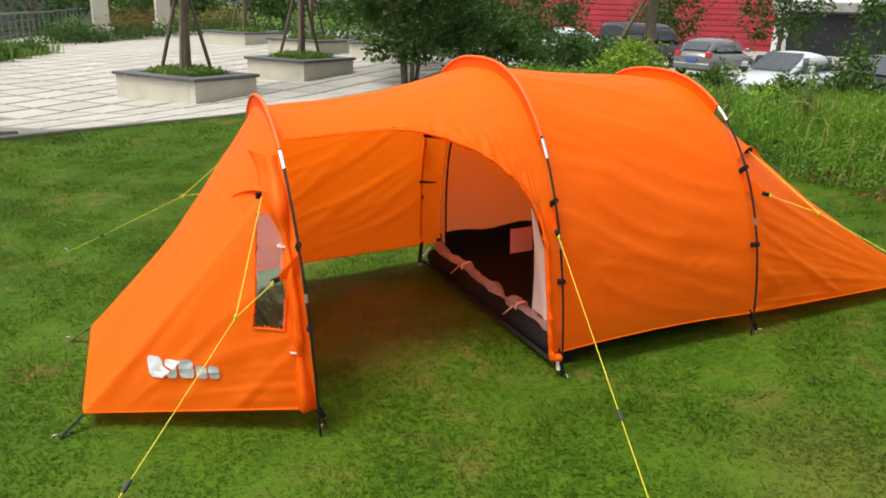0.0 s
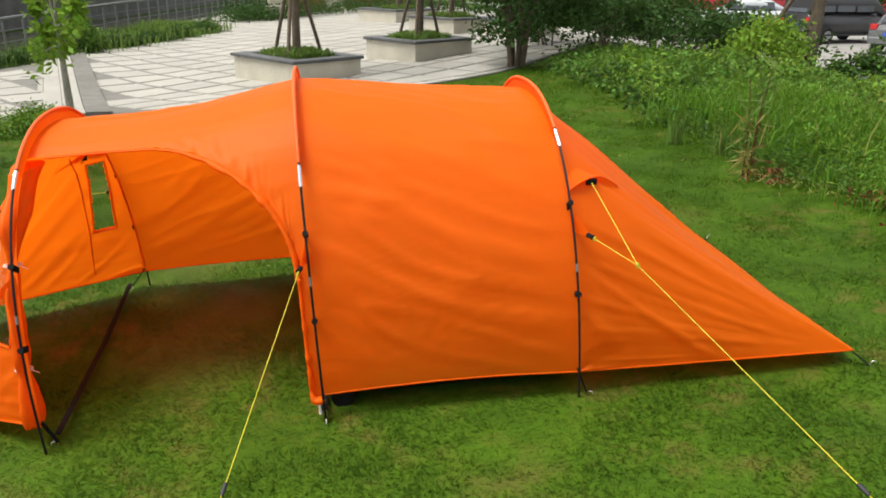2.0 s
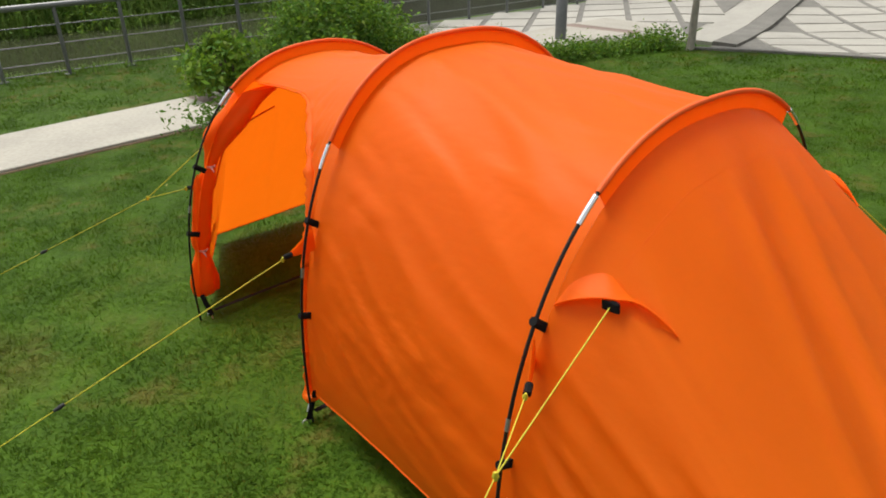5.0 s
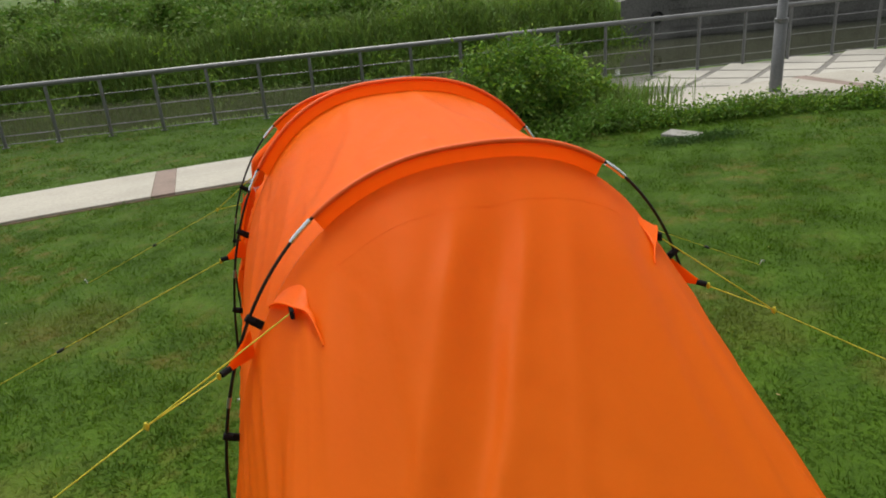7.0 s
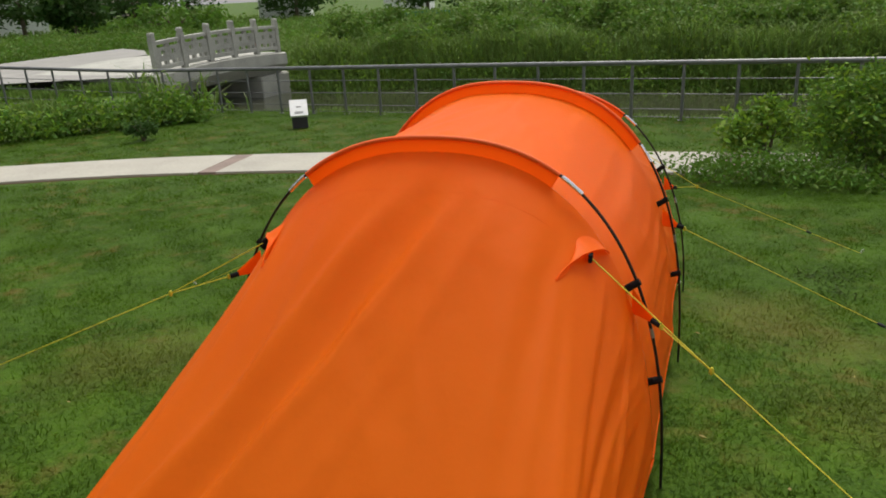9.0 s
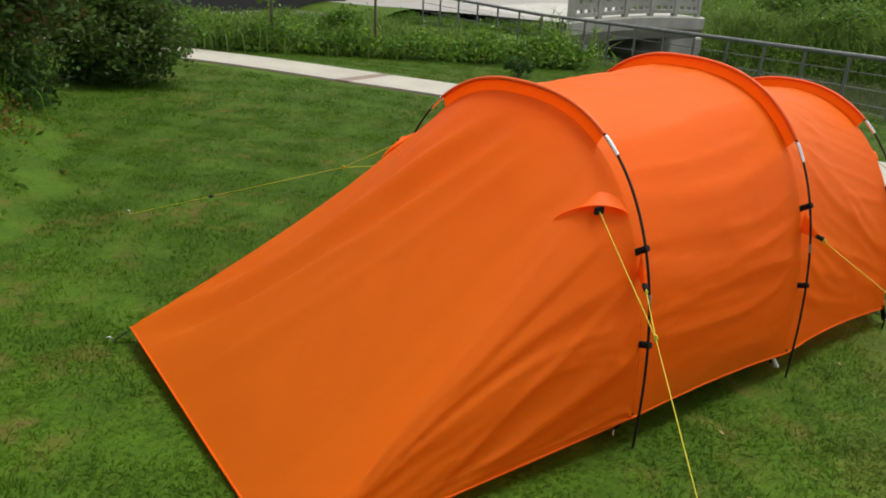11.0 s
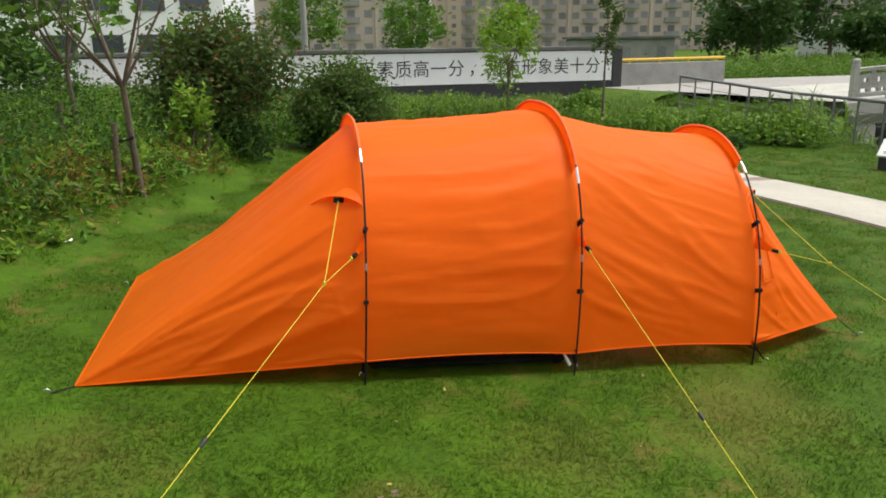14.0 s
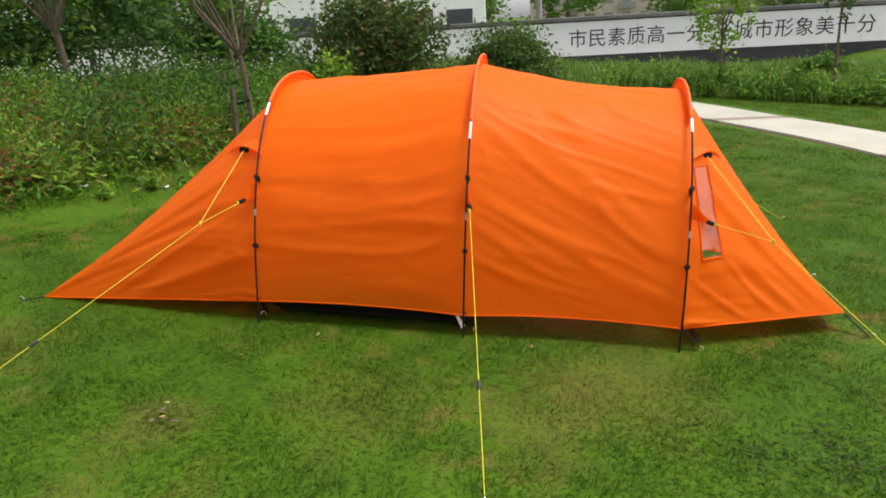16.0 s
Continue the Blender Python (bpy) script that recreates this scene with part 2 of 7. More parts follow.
M_SOIL = material("bare_soil", (0.105, 0.070, 0.042), rough=0.95, var=0.35, scale=5, fine=60, bump=0.6, bump_scale=50)
M_BAND = material("brown_path_band", (0.20, 0.15, 0.125), rough=0.8, var=0.15, scale=4, fine=40)
M_PLANTER = material("cream_planter_stone", (0.48, 0.45, 0.37), rough=0.7, var=0.1, scale=3, fine=40, bump=0.1)
M_COPING = material("dark_coping_stone", (0.075, 0.078, 0.08), rough=0.5, var=0.2, scale=5, fine=50)
M_RAIL = material("galvanised_rail", (0.17, 0.175, 0.18), rough=0.45, metal=0.5, var=0.15, scale=4, fine=40)
M_CONC = material("grey_concrete", (0.25, 0.25, 0.235), rough=0.85, var=0.18, scale=1.5, fine=20, bump=0.3)
M_BRIDGE = material("pale_bridge_stone", (0.37, 0.37, 0.335), rough=0.85, var=0.2, scale=1.5, fine=20, bump=0.3)
M_DARKCONC = material("stained_concrete", (0.12, 0.12, 0.115), rough=0.9, var=0.3, scale=1.0, fine=14)
M_ASPHALT = material("pale_asphalt", (0.26, 0.255, 0.24), rough=0.85, var=0.12, scale=1.0, fine=40)
M_WHITE = material("white_paint", (0.74, 0.75, 0.76), rough=0.6, var=0.05, scale=1.5, fine=20)
M_DARK = material("dark_paint", (0.03, 0.03, 0.034), rough=0.6, var=0.2)
M_INK = material("black_lettering", (0.02, 0.02, 0.025), rough=0.6, var=0.1)
M_REDWALL = material("red_cladding", (0.36, 0.03, 0.045), rough=0.6, var=0.14, scale=0.8, fine=8)
M_BEIGE = material("beige_facade", (0.48, 0.41, 0.35), rough=0.85, var=0.1, scale=0.2, fine=3, obj_random=0.12)
M_GLASS = material("dark_glazing", (0.05, 0.06, 0.07), rough=0.12, var=0.2, spec=0.6)
# far windows paled: distance haze is put into the glass colour
M_FARGLASS = material("haze_coloured_glazing", (0.20, 0.20, 0.20), rough=0.35, var=0.3, spec=0.5, obj_random=0.35)
M_MESHWHITE = material("white_mesh_cloth", (0.72, 0.70, 0.70), rough=0.85, var=0.06, fine=300)
M_LUSH = leaf_material("lush_grass", (0.105, 0.215, 0.018), island=0.25)
M_TYRE = material("tyre_rubber", (0.02, 0.02, 0.02), rough=0.85, var=0.2)
M_RIM = material("wheel_rim", (0.45, 0.45, 0.47), rough=0.3, metal=0.8, var=0.1)
M_PAINT_GREY = material("grey_car_paint", (0.16, 0.165, 0.17), rough=0.25, metal=0.4, var=0.05, spec=0.6)
M_PAINT_WHITE = material("white_car_paint", (0.46, 0.49, 0.52), rough=0.25, var=0.03, spec=0.6)
M_PAINT_DARK = material("dark_van_paint", (0.05, 0.05, 0.055), rough=0.3, metal=0.3, var=0.05, spec=0.6)
M_LAMPRED = material("red_lamp_lens", (0.45, 0.02, 0.02), rough=0.2, var=0.05)
M_YELLOW = material("yellow_paint", (0.60, 0.38, 0.04), rough=0.6, var=0.1)
M_BLUE = material("blue_plate", (0.04, 0.10, 0.40), rough=0.5, var=0.05)


def water_material():
    m = material("river_water", (0.040, 0.044, 0.026), rough=0.06, var=0.15, scale=0.3, fine=3, bump=0.03, bump_scale=1.6, spec=0.5)
    return m


M_WATER = water_material()


# ---- mesh helpers ----
class Shape:
    """Gathers vertices and faces of one mesh."""

    def __init__(self):
        self.v, self.f = [], []

    def grid(self, rows, closed=False):
        base, w = len(self.v), len(rows[0])
        for r in rows:
            self.v.extend(tuple(p) for p in r)
        for i in range(len(rows) - 1):
            for j in range(w if closed else w - 1):
                k = (j + 1) % w
                self.f.append((base + i * w + j, base + i * w + k, base + (i + 1) * w + k, base + (i + 1) * w + j))
        return self

    def poly(self, pts):
        b = len(self.v)
        self.v.extend(tuple(p) for p in pts)
        self.f.append(tuple(range(b, b + len(pts))))
        return self

    def tube(self, pts, radii, seg=8, caps=True, flat=1.0):
        pts = [Vector(p) for p in pts]
        if not hasattr(radii, "__len__"):
            radii = [radii] * len(pts)
        rows, side = [], None
        for i, p in enumerate(pts):
            d = pts[min(i + 1, len(pts) - 1)] - pts[max(i - 1, 0)]
            if d.length < 1e-9:
                d = Vector((0, 0, 1))
            d.normalize()
            if side is None:
                side = d.cross(Vector((0, 0, 1)) if abs(d.z) < 0.9 else Vector((1, 0, 0)))
            side = (side - d * side.dot(d)).normalized()
            up = d.cross(side)
            rows.append([p + radii[i] * (math.cos(a) * side + flat * math.sin(a) * up) for a in (2 * math.pi * k / seg for k in range(seg))])
        self.grid(rows, closed=True)
        if caps:
            self.poly(rows[0][::-1])
            self.poly(rows[-1])
        return self

    def box(self, x0, y0, z0, x1, y1, z1, chamfer=0.0, m=None):
        """A box with chamfered upright and top edges."""
        c = chamfer
        b = len(self.v)
        if c <= 0:
            pts = [(x, y, z) for z in (z0, z1) for x, y in ((x0, y0), (x1, y0), (x1, y1), (x0, y1))]
            faces = [(3, 2, 1, 0), (4, 5, 6, 7)] + [(i, (i + 1) % 4, 4 + (i + 1) % 4, 4 + i) for i in range(4)]
        else:
            def ring(z, o):
                a, d, e, g = x0 + o, y0 + o, x1 - o, y1 - o
                return [(a + c, d, z), (e - c, d, z), (e, d + c, z), (e, g - c, z), (e - c, g, z), (a + c, g, z), (a, g - c, z), (a, d + c, z)]
            pts = ring(z0, 0) + ring(z1 - c, 0) + ring(z1, c * 0.7)
            faces = [tuple(range(7, -1, -1)), tuple(range(16, 24))]
            for k in (0, 8):
                faces += [(k + i, k + (i + 1) % 8, k + 8 + (i + 1) % 8, k + 8 + i) for i in range(8)]
        if m is not None:
            pts = [tuple(m @ Vector(p)) for p in pts]
        self.v.extend(pts)
        self.f.extend(tuple(b + i for i in f) for f in faces)
        return self

    def mesh(self, name, mat, smooth=False):
        me = bpy.data.meshes.new(name)
        me.from_pydata(self.v, [], self.f)
        me.materials.append(mat)
        if smooth:
            me.polygons.foreach_set("use_smooth", [True] * len(me.polygons))
        me.update()
        return me


def part(name, shape, mat, parent, label="", smooth=False):
    ob = new(name, shape.mesh(name, mat, smooth))
    ob.parent = parent
    if label:
        tagged(ob, label)
    return ob


def thing(name, label, category, at=None, group="", kind=""):
    ob = tagged(new(name), label, category, group, kind)
    if at is not None:
        ob.matrix_world = at
    return ob


def solo(name, shape, mat, label, category, at=None, group="", kind="", smooth=False):
    ob = tagged(new(name, shape.mesh(name, mat, smooth)), label, category, group, kind)
    if at is not None:
        ob.matrix_world = at
    return ob


def tri_mesh(name, verts, mat, corners):
    """A mesh of many loose faces with the same number of corners, from an array of vertices."""
    count = len(verts) // corners
    me = bpy.data.meshes.new(name)
    me.vertices.add(len(verts))
    me.vertices.foreach_set("co", np.asarray(verts, dtype=np.float32).ravel())
    me.loops.add(len(verts))
    me.loops.foreach_set("vertex_index", np.arange(len(verts), dtype=np.int32))
    me.polygons.add(count)
    me.polygons.foreach_set("loop_start", np.arange(0, len(verts), corners, dtype=np.int32))
    me.polygons.foreach_set("loop_total", np.full(count, corners, dtype=np.int32))
    me.materials.append(mat)
    me.update(calc_edges=True)
    return me


# ---- the lie of the land ----
SLOPE_X, SLOPE_Y = 0.06117, 0.00873


def fence_line(y):
    """Where the river fence stands, for a given y."""
    y = np.asarray(y, float)
    mid = -9.99 + 0.175 * y + 0.002 * (y + 4) ** 2
    return np.where(y > 4, -9.162 + 0.2 * (y - 4), np.where(y > -12, mid, -11.962))


def bank_line(y):
    """The river's near bank: along the fence, then away from it to the bridge."""
    y = np.asarray(y, float)
    return np.where(y > -12, fence_line(y), np.maximum(-11.962 + 1.4 * (y + 12), -17.0 + 0.5 * (y + 15.6)))


def river_width(y):
    """The river narrows towards the bridge."""
    return np.interp(y, [-17, -9, 8, 16], [7.0, 12.3, 12.3, 15.0])


def border_edge(y):
    """Where the lawn ends at the planted border, for a given y."""
    return np.interp(y, [-20, -13, -8.3, -5.25, -3.8, -3, -2, -1.3, 0], [-2.5, -1.0, 1.5, 2.25, 2.62, 2.95, 3.4, 3.65, 4.3])


def height(x, y):
    x, y = np.asarray(x, float), np.asarray(y, float)
    # the lawn's fall eases beyond the path, and the plaza lies a little lower than the lawn
    z = SLOPE_X * np.clip(x, -7, 5.5) + 0.018 * np.clip(x + 7, -7, 0) - 0.03 * np.clip(x - 5.5, 0, 10) + SLOPE_Y * np.clip(y, -40, 30)
    z = z - 0.18 * np.clip((y - 7.3) / 2.7, 0, 1) * np.clip((9.0 - x) / 3.0, 0, 1) * np.clip((x + 5.5) / 2.5, 0, 1)
    z = z - 0.65 * np.clip((x - 7.0) / 5.0, 0, 1) * np.clip((y - 3.0) / 3.0, 0, 1)
    d = x - bank_line(y)
    w = river_width(y)
    down = np.clip((-d - 0.4) / 1.6, 0, 1)
    up = np.clip((-d - w) / 2.6, 0, 1)
    shape = down * down * (3 - 2 * down) - up * up * (3 - 2 * up)
    shape = shape * np.clip((y + 27) / 5, 0, 1)
    far = np.clip((-d - 14) / 120, 0, 1)
    bed = np.clip((x - border_edge(y) + 0.5) / 0.9, 0, 1) * np.clip((y + 10) / 2.5, 0, 1) * np.clip((0.3 - y) / 1.5, 0, 1)
    return z - 2.0 * shape + 1.0 * far + 0.24 * bed * bed * (3 - 2 * bed)


def gz(x, y):
    return float(height(x, y))


# ---- ground, water ----
def build_ground():
    near = np.arange(-32, 30.01, 0.4)
    far = np.array([34, 40, 50, 65, 90, 130, 200, 320, 600, 1500])
    xs = np.concatenate([-far[::-1], near, far])
    ys = np.concatenate([-far[::-1], np.arange(-30, 30, 0.4), np.arange(30, 90, 1.5), far[far > 95]])
    gx, gy = np.meshgrid(xs, ys, indexing="ij")
    z = height(gx, gy)
    s = Shape()
    n, m = gx.shape
    s.v = [tuple(p) for p in np.stack([gx, gy, z], -1).reshape(-1, 3).tolist()]
    s.f = [(i * m + j, (i + 1) * m + j, (i + 1) * m + j + 1, i * m + j + 1) for i in range(n - 1) for j in range(m - 1)]
    solo("ground", s, M_LAWN, "green lawn falling gently towards the river", "ground", kind="structure", smooth=True)


build_ground()

s = Shape()
# the sheet of water lies under the lawn and shows in the river bed only
s.v = [(float(bank_line(y)) + dx, y, -1.75) for y in (-24, -17, -13, -9, 0, 20, 60, 160) for dx in (-float(river_width(y)) - 2.2, -1.0)]
s.f = [(2 * i, 2 * i + 1, 2 * i + 3, 2 * i + 2) for i in range(7)]
solo("water", s, M_WATER, "dull green still river water between its banks", "water", kind="structure")


# ---- the tent ----
TURN = Matrix(((0.99813, -0.00027, -0.06105), (-0.00027, 0.99996, -0.00871), (0.06105, 0.00871, 0.99810))).to_4x4()
tent = thing("tent", "orange three-hoop tunnel tent pitched on the lawn, side door open", "tent", TURN)


class Hoop:
    """A flexible pole, bent to a squarish arch. u runs from the door's side (0) to the other (1)."""

    def __init__(self, x0, lean, mid, top, half, power, half_far, power_far):
        self.x0, self.lean, self.mid, self.top = x0, lean, mid, top
        self.near, self.far = (half, power), (half_far, power_far)
        th = np.linspace(0, math.pi, 721)
        p = np.array([self.by_angle(a, 0) for a in th])
        run = np.concatenate([[0], np.cumsum(np.linalg.norm(np.diff(p, axis=0), axis=1))])
        self.th, self.run, self.known = th, run / run[-1], {}

    def by_angle(self, a, inset):
        c = math.cos(a)
        half, power = self.near if c >= 0 else self.far
        q = 2 / power
        y = self.mid - math.copysign(abs(c) ** q, c) * (half - inset)
        z = max(math.sin(a), 0) ** q * (self.top - inset)
        return self.x0 + self.lean * (y - self.mid), y, z

    def at(self, u, inset=0.0):
        place = min(max(u, 0.0), 1.0)
        i = min(int(np.searchsorted(self.run, place)), len(self.run) - 1)
        k = 0.0 if i == 0 else (place - self.run[i - 1]) / max(self.run[i] - self.run[i - 1], 1e-12)
        return Vector(self.by_angle(self.th[max(i - 1, 0)] + k * (self.th[i] - self.th[max(i - 1, 0)]), inset))

    def cloth(self, u):
        """The cloth hangs inside the pole, further in at the top, where the sleeve is deep."""
        return self.at(u, 0.03 + 0.022 * math.sin(math.pi * u))

    def find(self, z, inset=0.03):
        """The u on the door's side at which the cloth is at height z."""
        if z in self.known:
            return self.known[z]
        lo, hi = 0.0, 0.5
        for _ in range(40):
            mid = (lo + hi) / 2
            if self.cloth(mid).z < z:
                lo = mid
            else:
                hi = mid
        self.known[z] = lo
        return lo


FRONT = Hoop(-1.12, 0.066, 0.098, 1.293, 0.869, 2.267, 0.876, 2.231)
MIDDLE = Hoop(0.021, 0.026, 0.015, 1.414, 0.832, 2.326, 0.919, 2.671)
REAR = Hoop(1.163, 0.024, -0.011, 1.296, 0.903, 2.272, 0.874, 2.564)
HEM = 0.115


def crumple(x, u, amount, seed, slopes):
    """Taut creases that run mostly one way; slopes: how they rise along the tent, on the door's side and on the other."""
    high = min(u, 1 - u) * 3.0
    k = slopes[0] if u < 0.5 else slopes[1]
    across, along = high - k * x, x + k * high
    w = noise.noise((along * 1.3, across * 2.0, seed)) * 0.06
    soft = noise.noise((along * 0.7 + seed, across * 3.6, seed)) * 0.008
    lines = 0.0
    for i, (f, gain) in enumerate(((3.6, 0.046), (7.0, 0.034), (13.0, 0.016))):
        r = abs(noise.noise((along * (0.8 + 0.5 * i) + 3 * i + seed, (across + w) * f, seed + 2.3 * i)))
        lines += max(0.0, 0.17 - r) * gain
    other = noise.noise((x * 3.1 + high * 3.0 + seed, high * 2.0 - x * 1.5, seed + 9)) * 0.0025
    if seed < 2:
        amount = amount * (0.62 if u < 0.5 else 0.85)
    return amount * (soft + lines + other)


def outward(p):
    d = Vector((0, p.y - 0.05, max(p.z - 0.25, 0.02)))
    return d.normalized()


def side_panel(h0, h1, sag, u, v, seed):
    w0, w1 = h0.find(HEM), h1.find(HEM)
    a = h0.cloth(w0 + (1 - 2 * w0) * u)
    b = h1.cloth(w1 + (1 - 2 * w1) * u)
    p = a.lerp(b, v)
    free = 4 * v * (1 - v)
    top = math.sin(math.pi * u)
    p = p - outward(p) * sag * free * (0.35 + 0.65 * top)
    p = p + Vector((0, 0, 0.016 * free * max(0.0, 1 - 9 * min(u, 1 - u))))
    if seed > 2 and u > 0.5:
        # the fold left by packing, half-way up
        p = p + outward(p) * (0.006 * max(0.0, 1 - abs(p.z - 0.60) / 0.06) * min(1, 3 * free))
    return p + outward(p) * crumple(p.x, u, min(1, free * 2.2) * min(1, 8 * u + 0.3, 8 * (1 - u) + 0.3) + 0.1, seed, (0.05, 0.42) if seed < 2 else (-0.30, -0.02))


def door_height(x):
    """The lower edge of the cloth over the open door, between the front and the middle hoop."""
    if x <= -0.62:
        return 1.165 + 0.02 * (x + 0.62)
    k = min((x + 0.62) / 0.59, 1.0)
    return 0.66 + (1.165 - 0.66) * (1 - k ** 2.1) ** (1 / 2.1)


def build_porch_roof():
    vs = [i / 66 for i in range(29)] + [0.4243 + 0.532 * (1 - (1 - i / 44) ** 1.9) for i in range(1, 45)] + [0.9575, 0.9576, 0.97, 0.985, 1.0]
    rows, edge, run = [], [], 0.0
    for v in vs:
        x = FRONT.x0 + (MIDDLE.x0 - FRONT.x0) * v
        if v > 0.95755:
            start = 0.0
        else:
            want, lo, hi = door_height(x), 0.0, 0.5
            for _ in range(30):
                m = (lo + hi) / 2
                if side_panel(FRONT, MIDDLE, 0.042, m, v, 1.0).z < want:
                    lo = m
                else:
                    hi = m
            start = lo
        rows.append([side_panel(FRONT, MIDDLE, 0.042, start + (1 - start) * i / 130, v, 1.0) for i in range(131)])
        # the edge is gathered along the curve of the arch
        if edge and start > 0:
            run += (rows[-1][0] - edge[-1]).length
        gather = min(1.0, max(0.0, (x + 0.66) / 0.2)) if start > 0 else 0.0
        edge.append(rows[-1][0].copy())
        for i in range(16):
            wave = noise.noise((run * 34, i * 0.16, 3.0)) + 0.5 * noise.noise((run * 70, i * 0.3, 8.0))
            rows[-1][i] = rows[-1][i] + outward(rows[-1][i]) * (0.034 * gather * wave * math.exp(-i / 4)) + Vector((0.5, 0, -0.6)) * (0.014 * gather * wave * math.exp(-i / 2))
    cut = vs.index(0.9576)
    s = Shape().grid(rows[:cut]).grid(rows[cut:])
    part("porch_cloth", s, M_FLY, tent, "orange cloth over the porch with a cut-out door", smooth=True)
    return edge


door_edge = build_porch_roof()

s = Shape()
s.grid([[side_panel(MIDDLE, REAR, 0.016, i / 150, v / 70, 4.0) for i in range(151)] for v in range(71)])
part("sleeping_cabin_cloth", s, M_FLY, tent, "orange cloth over the sleeping cabin", smooth=True)

# bunched welt round the door opening
pts, rad = [], []
for i, p in enumerate(door_edge):
    if p.x > -1.09:
        pts.append(p + Vector((0, -0.006, -0.006)))
bunch = []
for a, b in zip(pts, pts[1:]):
    steps = max(1, int((b - a).length / 0.02))
    bunch += [a.lerp(b, k / steps) for k in range(steps)]
bunch.append(pts[-1])
for i, p in enumerate(bunch):
    curve_part = min(1, max(0, (p.x + 0.62) / 0.25))
    puff = abs(noise.noise((i * 0.83, 2.0, 5.0)))
    bunch[i] = p + Vector((0.35, -0.35, -0.5)) * (curve_part * (0.03 * puff + 0.006))
    rad.append(0.007 + curve_part * (0.007 + 0.034 * puff))
s = Shape().tube(bunch, rad, 8, flat=0.6)
part("door_welt", s, M_FLY, tent, "gathered orange cloth edge of the door", smooth=True)


def end_panel(hoop, near, far, share, u, v, seed, sag, fan_gain, slack=0.0):
    """Cloth from a hoop down to a straight hem on the ground, near and far being its corners."""
    w = hoop.find(HEM)
    a = hoop.cloth(w + (1 - 2 * w) * u)
    first, last = hoop.cloth(w), hoop.cloth(1 - w)
    near, far = Vector(near), Vector(far)
    if u < share:
        b = first.lerp(near, (u / share) ** 0.8)
    elif u > 1 - share:
        b = last.lerp(far, ((1 - u) / share) ** 0.8)
    else:
        b = near.lerp(far, (u - share) / (1 - 2 * share))
    p = a.lerp(b, v)
    free = 4 * v * (1 - v)
    inward = Vector((0, 0.05 - p.y, -0.6)).normalized()
    p = p + inward * sag * free * math.sin(math.pi * u) ** 0.7
    # the tail hangs slacker on the door's side
    p = p + inward * slack * free * math.exp(-((u - 0.36) / 0.20) ** 2)
    # both ends sink a little along the crown's far shoulder
    p = p + inward * (0.038 if seed < 3 else 0.022) * free * math.exp(-((u - 0.62) / 0.13) ** 2)
    fold = noise.noise((u * 15 + seed, v * 0.6, seed)) * 0.022 * (1 - v * 0.4) + noise.noise((u * 31 + v * 2, v * 1.2, seed + 3)) * 0.012
    r = abs(noise.noise((u * 11 + seed, v * 0.5 + u, seed + 8)))
    fold += max(0.0, 0.15 - r) * 0.09
    # creases that fan out from the pegged corners
    c = near if u < 0.5 else far
    d = p - c
    spread = Vector((d.x, d.y * 0.6, 0)).length
    ang = math.atan2(max(d.z, 0.0), spread + 1e-6) + 0.9 * math.atan2(abs(d.y), abs(d.x) + 0.05)
    fan = 0.0
    for i, (f, gain) in enumerate(((7.0, 0.075), (13.0, 0.045))):
        r = abs(noise.noise((ang * f + seed * 1.7 + i, d.length * 0.7, seed + 5 * i + (0 if u < 0.5 else 2.4))))
        fan += max(0.0, 0.20 - r) * gain
    if seed < 3:
        # two long folds down the tail's upper face
        for at_, slide, wide, deep in ((0.535, 0.20, 0.022, -0.050), (0.50, 0.20, 0.012, 0.034), (0.575, 0.23, 0.011, 0.024), (0.61, 0.17, 0.009, 0.012), (0.66, 0.02, 0.012, -0.022), (0.69, 0.04, 0.008, 0.010), (0.345, 0.03, 0.014, 0.018)):
            fold += deep * math.exp(-((u - at_ + slide * v) / wide) ** 2) * min(1.0, 6 * v)
        # sharp pleats that run from the far corner up to the rear hoop
        for top_u, wide, deep in ((0.735, 0.010, 0.010), (0.775, 0.008, -0.009), (0.815, 0.009, 0.013), (0.850, 0.008, -0.010), (0.888, 0.010, 0.017), (0.922, 0.008, 0.009), (0.955, 0.007, 0.010)):
            fold += deep * math.exp(-abs(u - 0.70 - (top_u - 0.70) * (1 - v) ** 1.15) / (wide * (1.15 - v))) * min(1.0, 2.5 * v)
    fold = fold * 0.75 + fan * fan_gain * min(1.0, d.length * 1.6) * max(0.5, 1 - abs(u - (0.2 if u < 0.5 else 0.8)) * 2.0)
    return p - inward * (fold * min(1, v * 5) * min(1, 7 * (1 - v)))


TAIL = dict(near=(2.493, -0.96, 0.075), far=(2.588, 0.652, 0.004), share=0.30, seed=2.0, sag=-0.012, fan_gain=0.48, slack=0.052)
NOSE = dict(near=(-2.061, -0.245, 0.07), far=(-1.999, 0.589, 0.11), share=0.32, seed=9.0, sag=0.034, fan_gain=0.5)


def tail(u, v):
    return end_panel(REAR, u=u, v=v, **TAIL)


def nose(u, v):
    return end_panel(FRONT, u=u, v=v, **NOSE)


s = Shape()
s.grid([[tail(i / 170, v / 60) for i in range(171)] for v in range(61)])
part("tail_cloth", s, M_FLY, tent, "orange cloth sloping from the rear hoop to the ground", smooth=True)

def u_for(fn, v, z, far_side):
    """The u at which an end panel is at height z, a share v of the way down."""
    lo, hi = 0.0, 0.5
    for _ in range(30):
        m = (lo + hi) / 2
        if fn(1 - m if far_side else m, v).z < z:
            lo = m
        else:
            hi = m
    return 1 - lo if far_side else lo


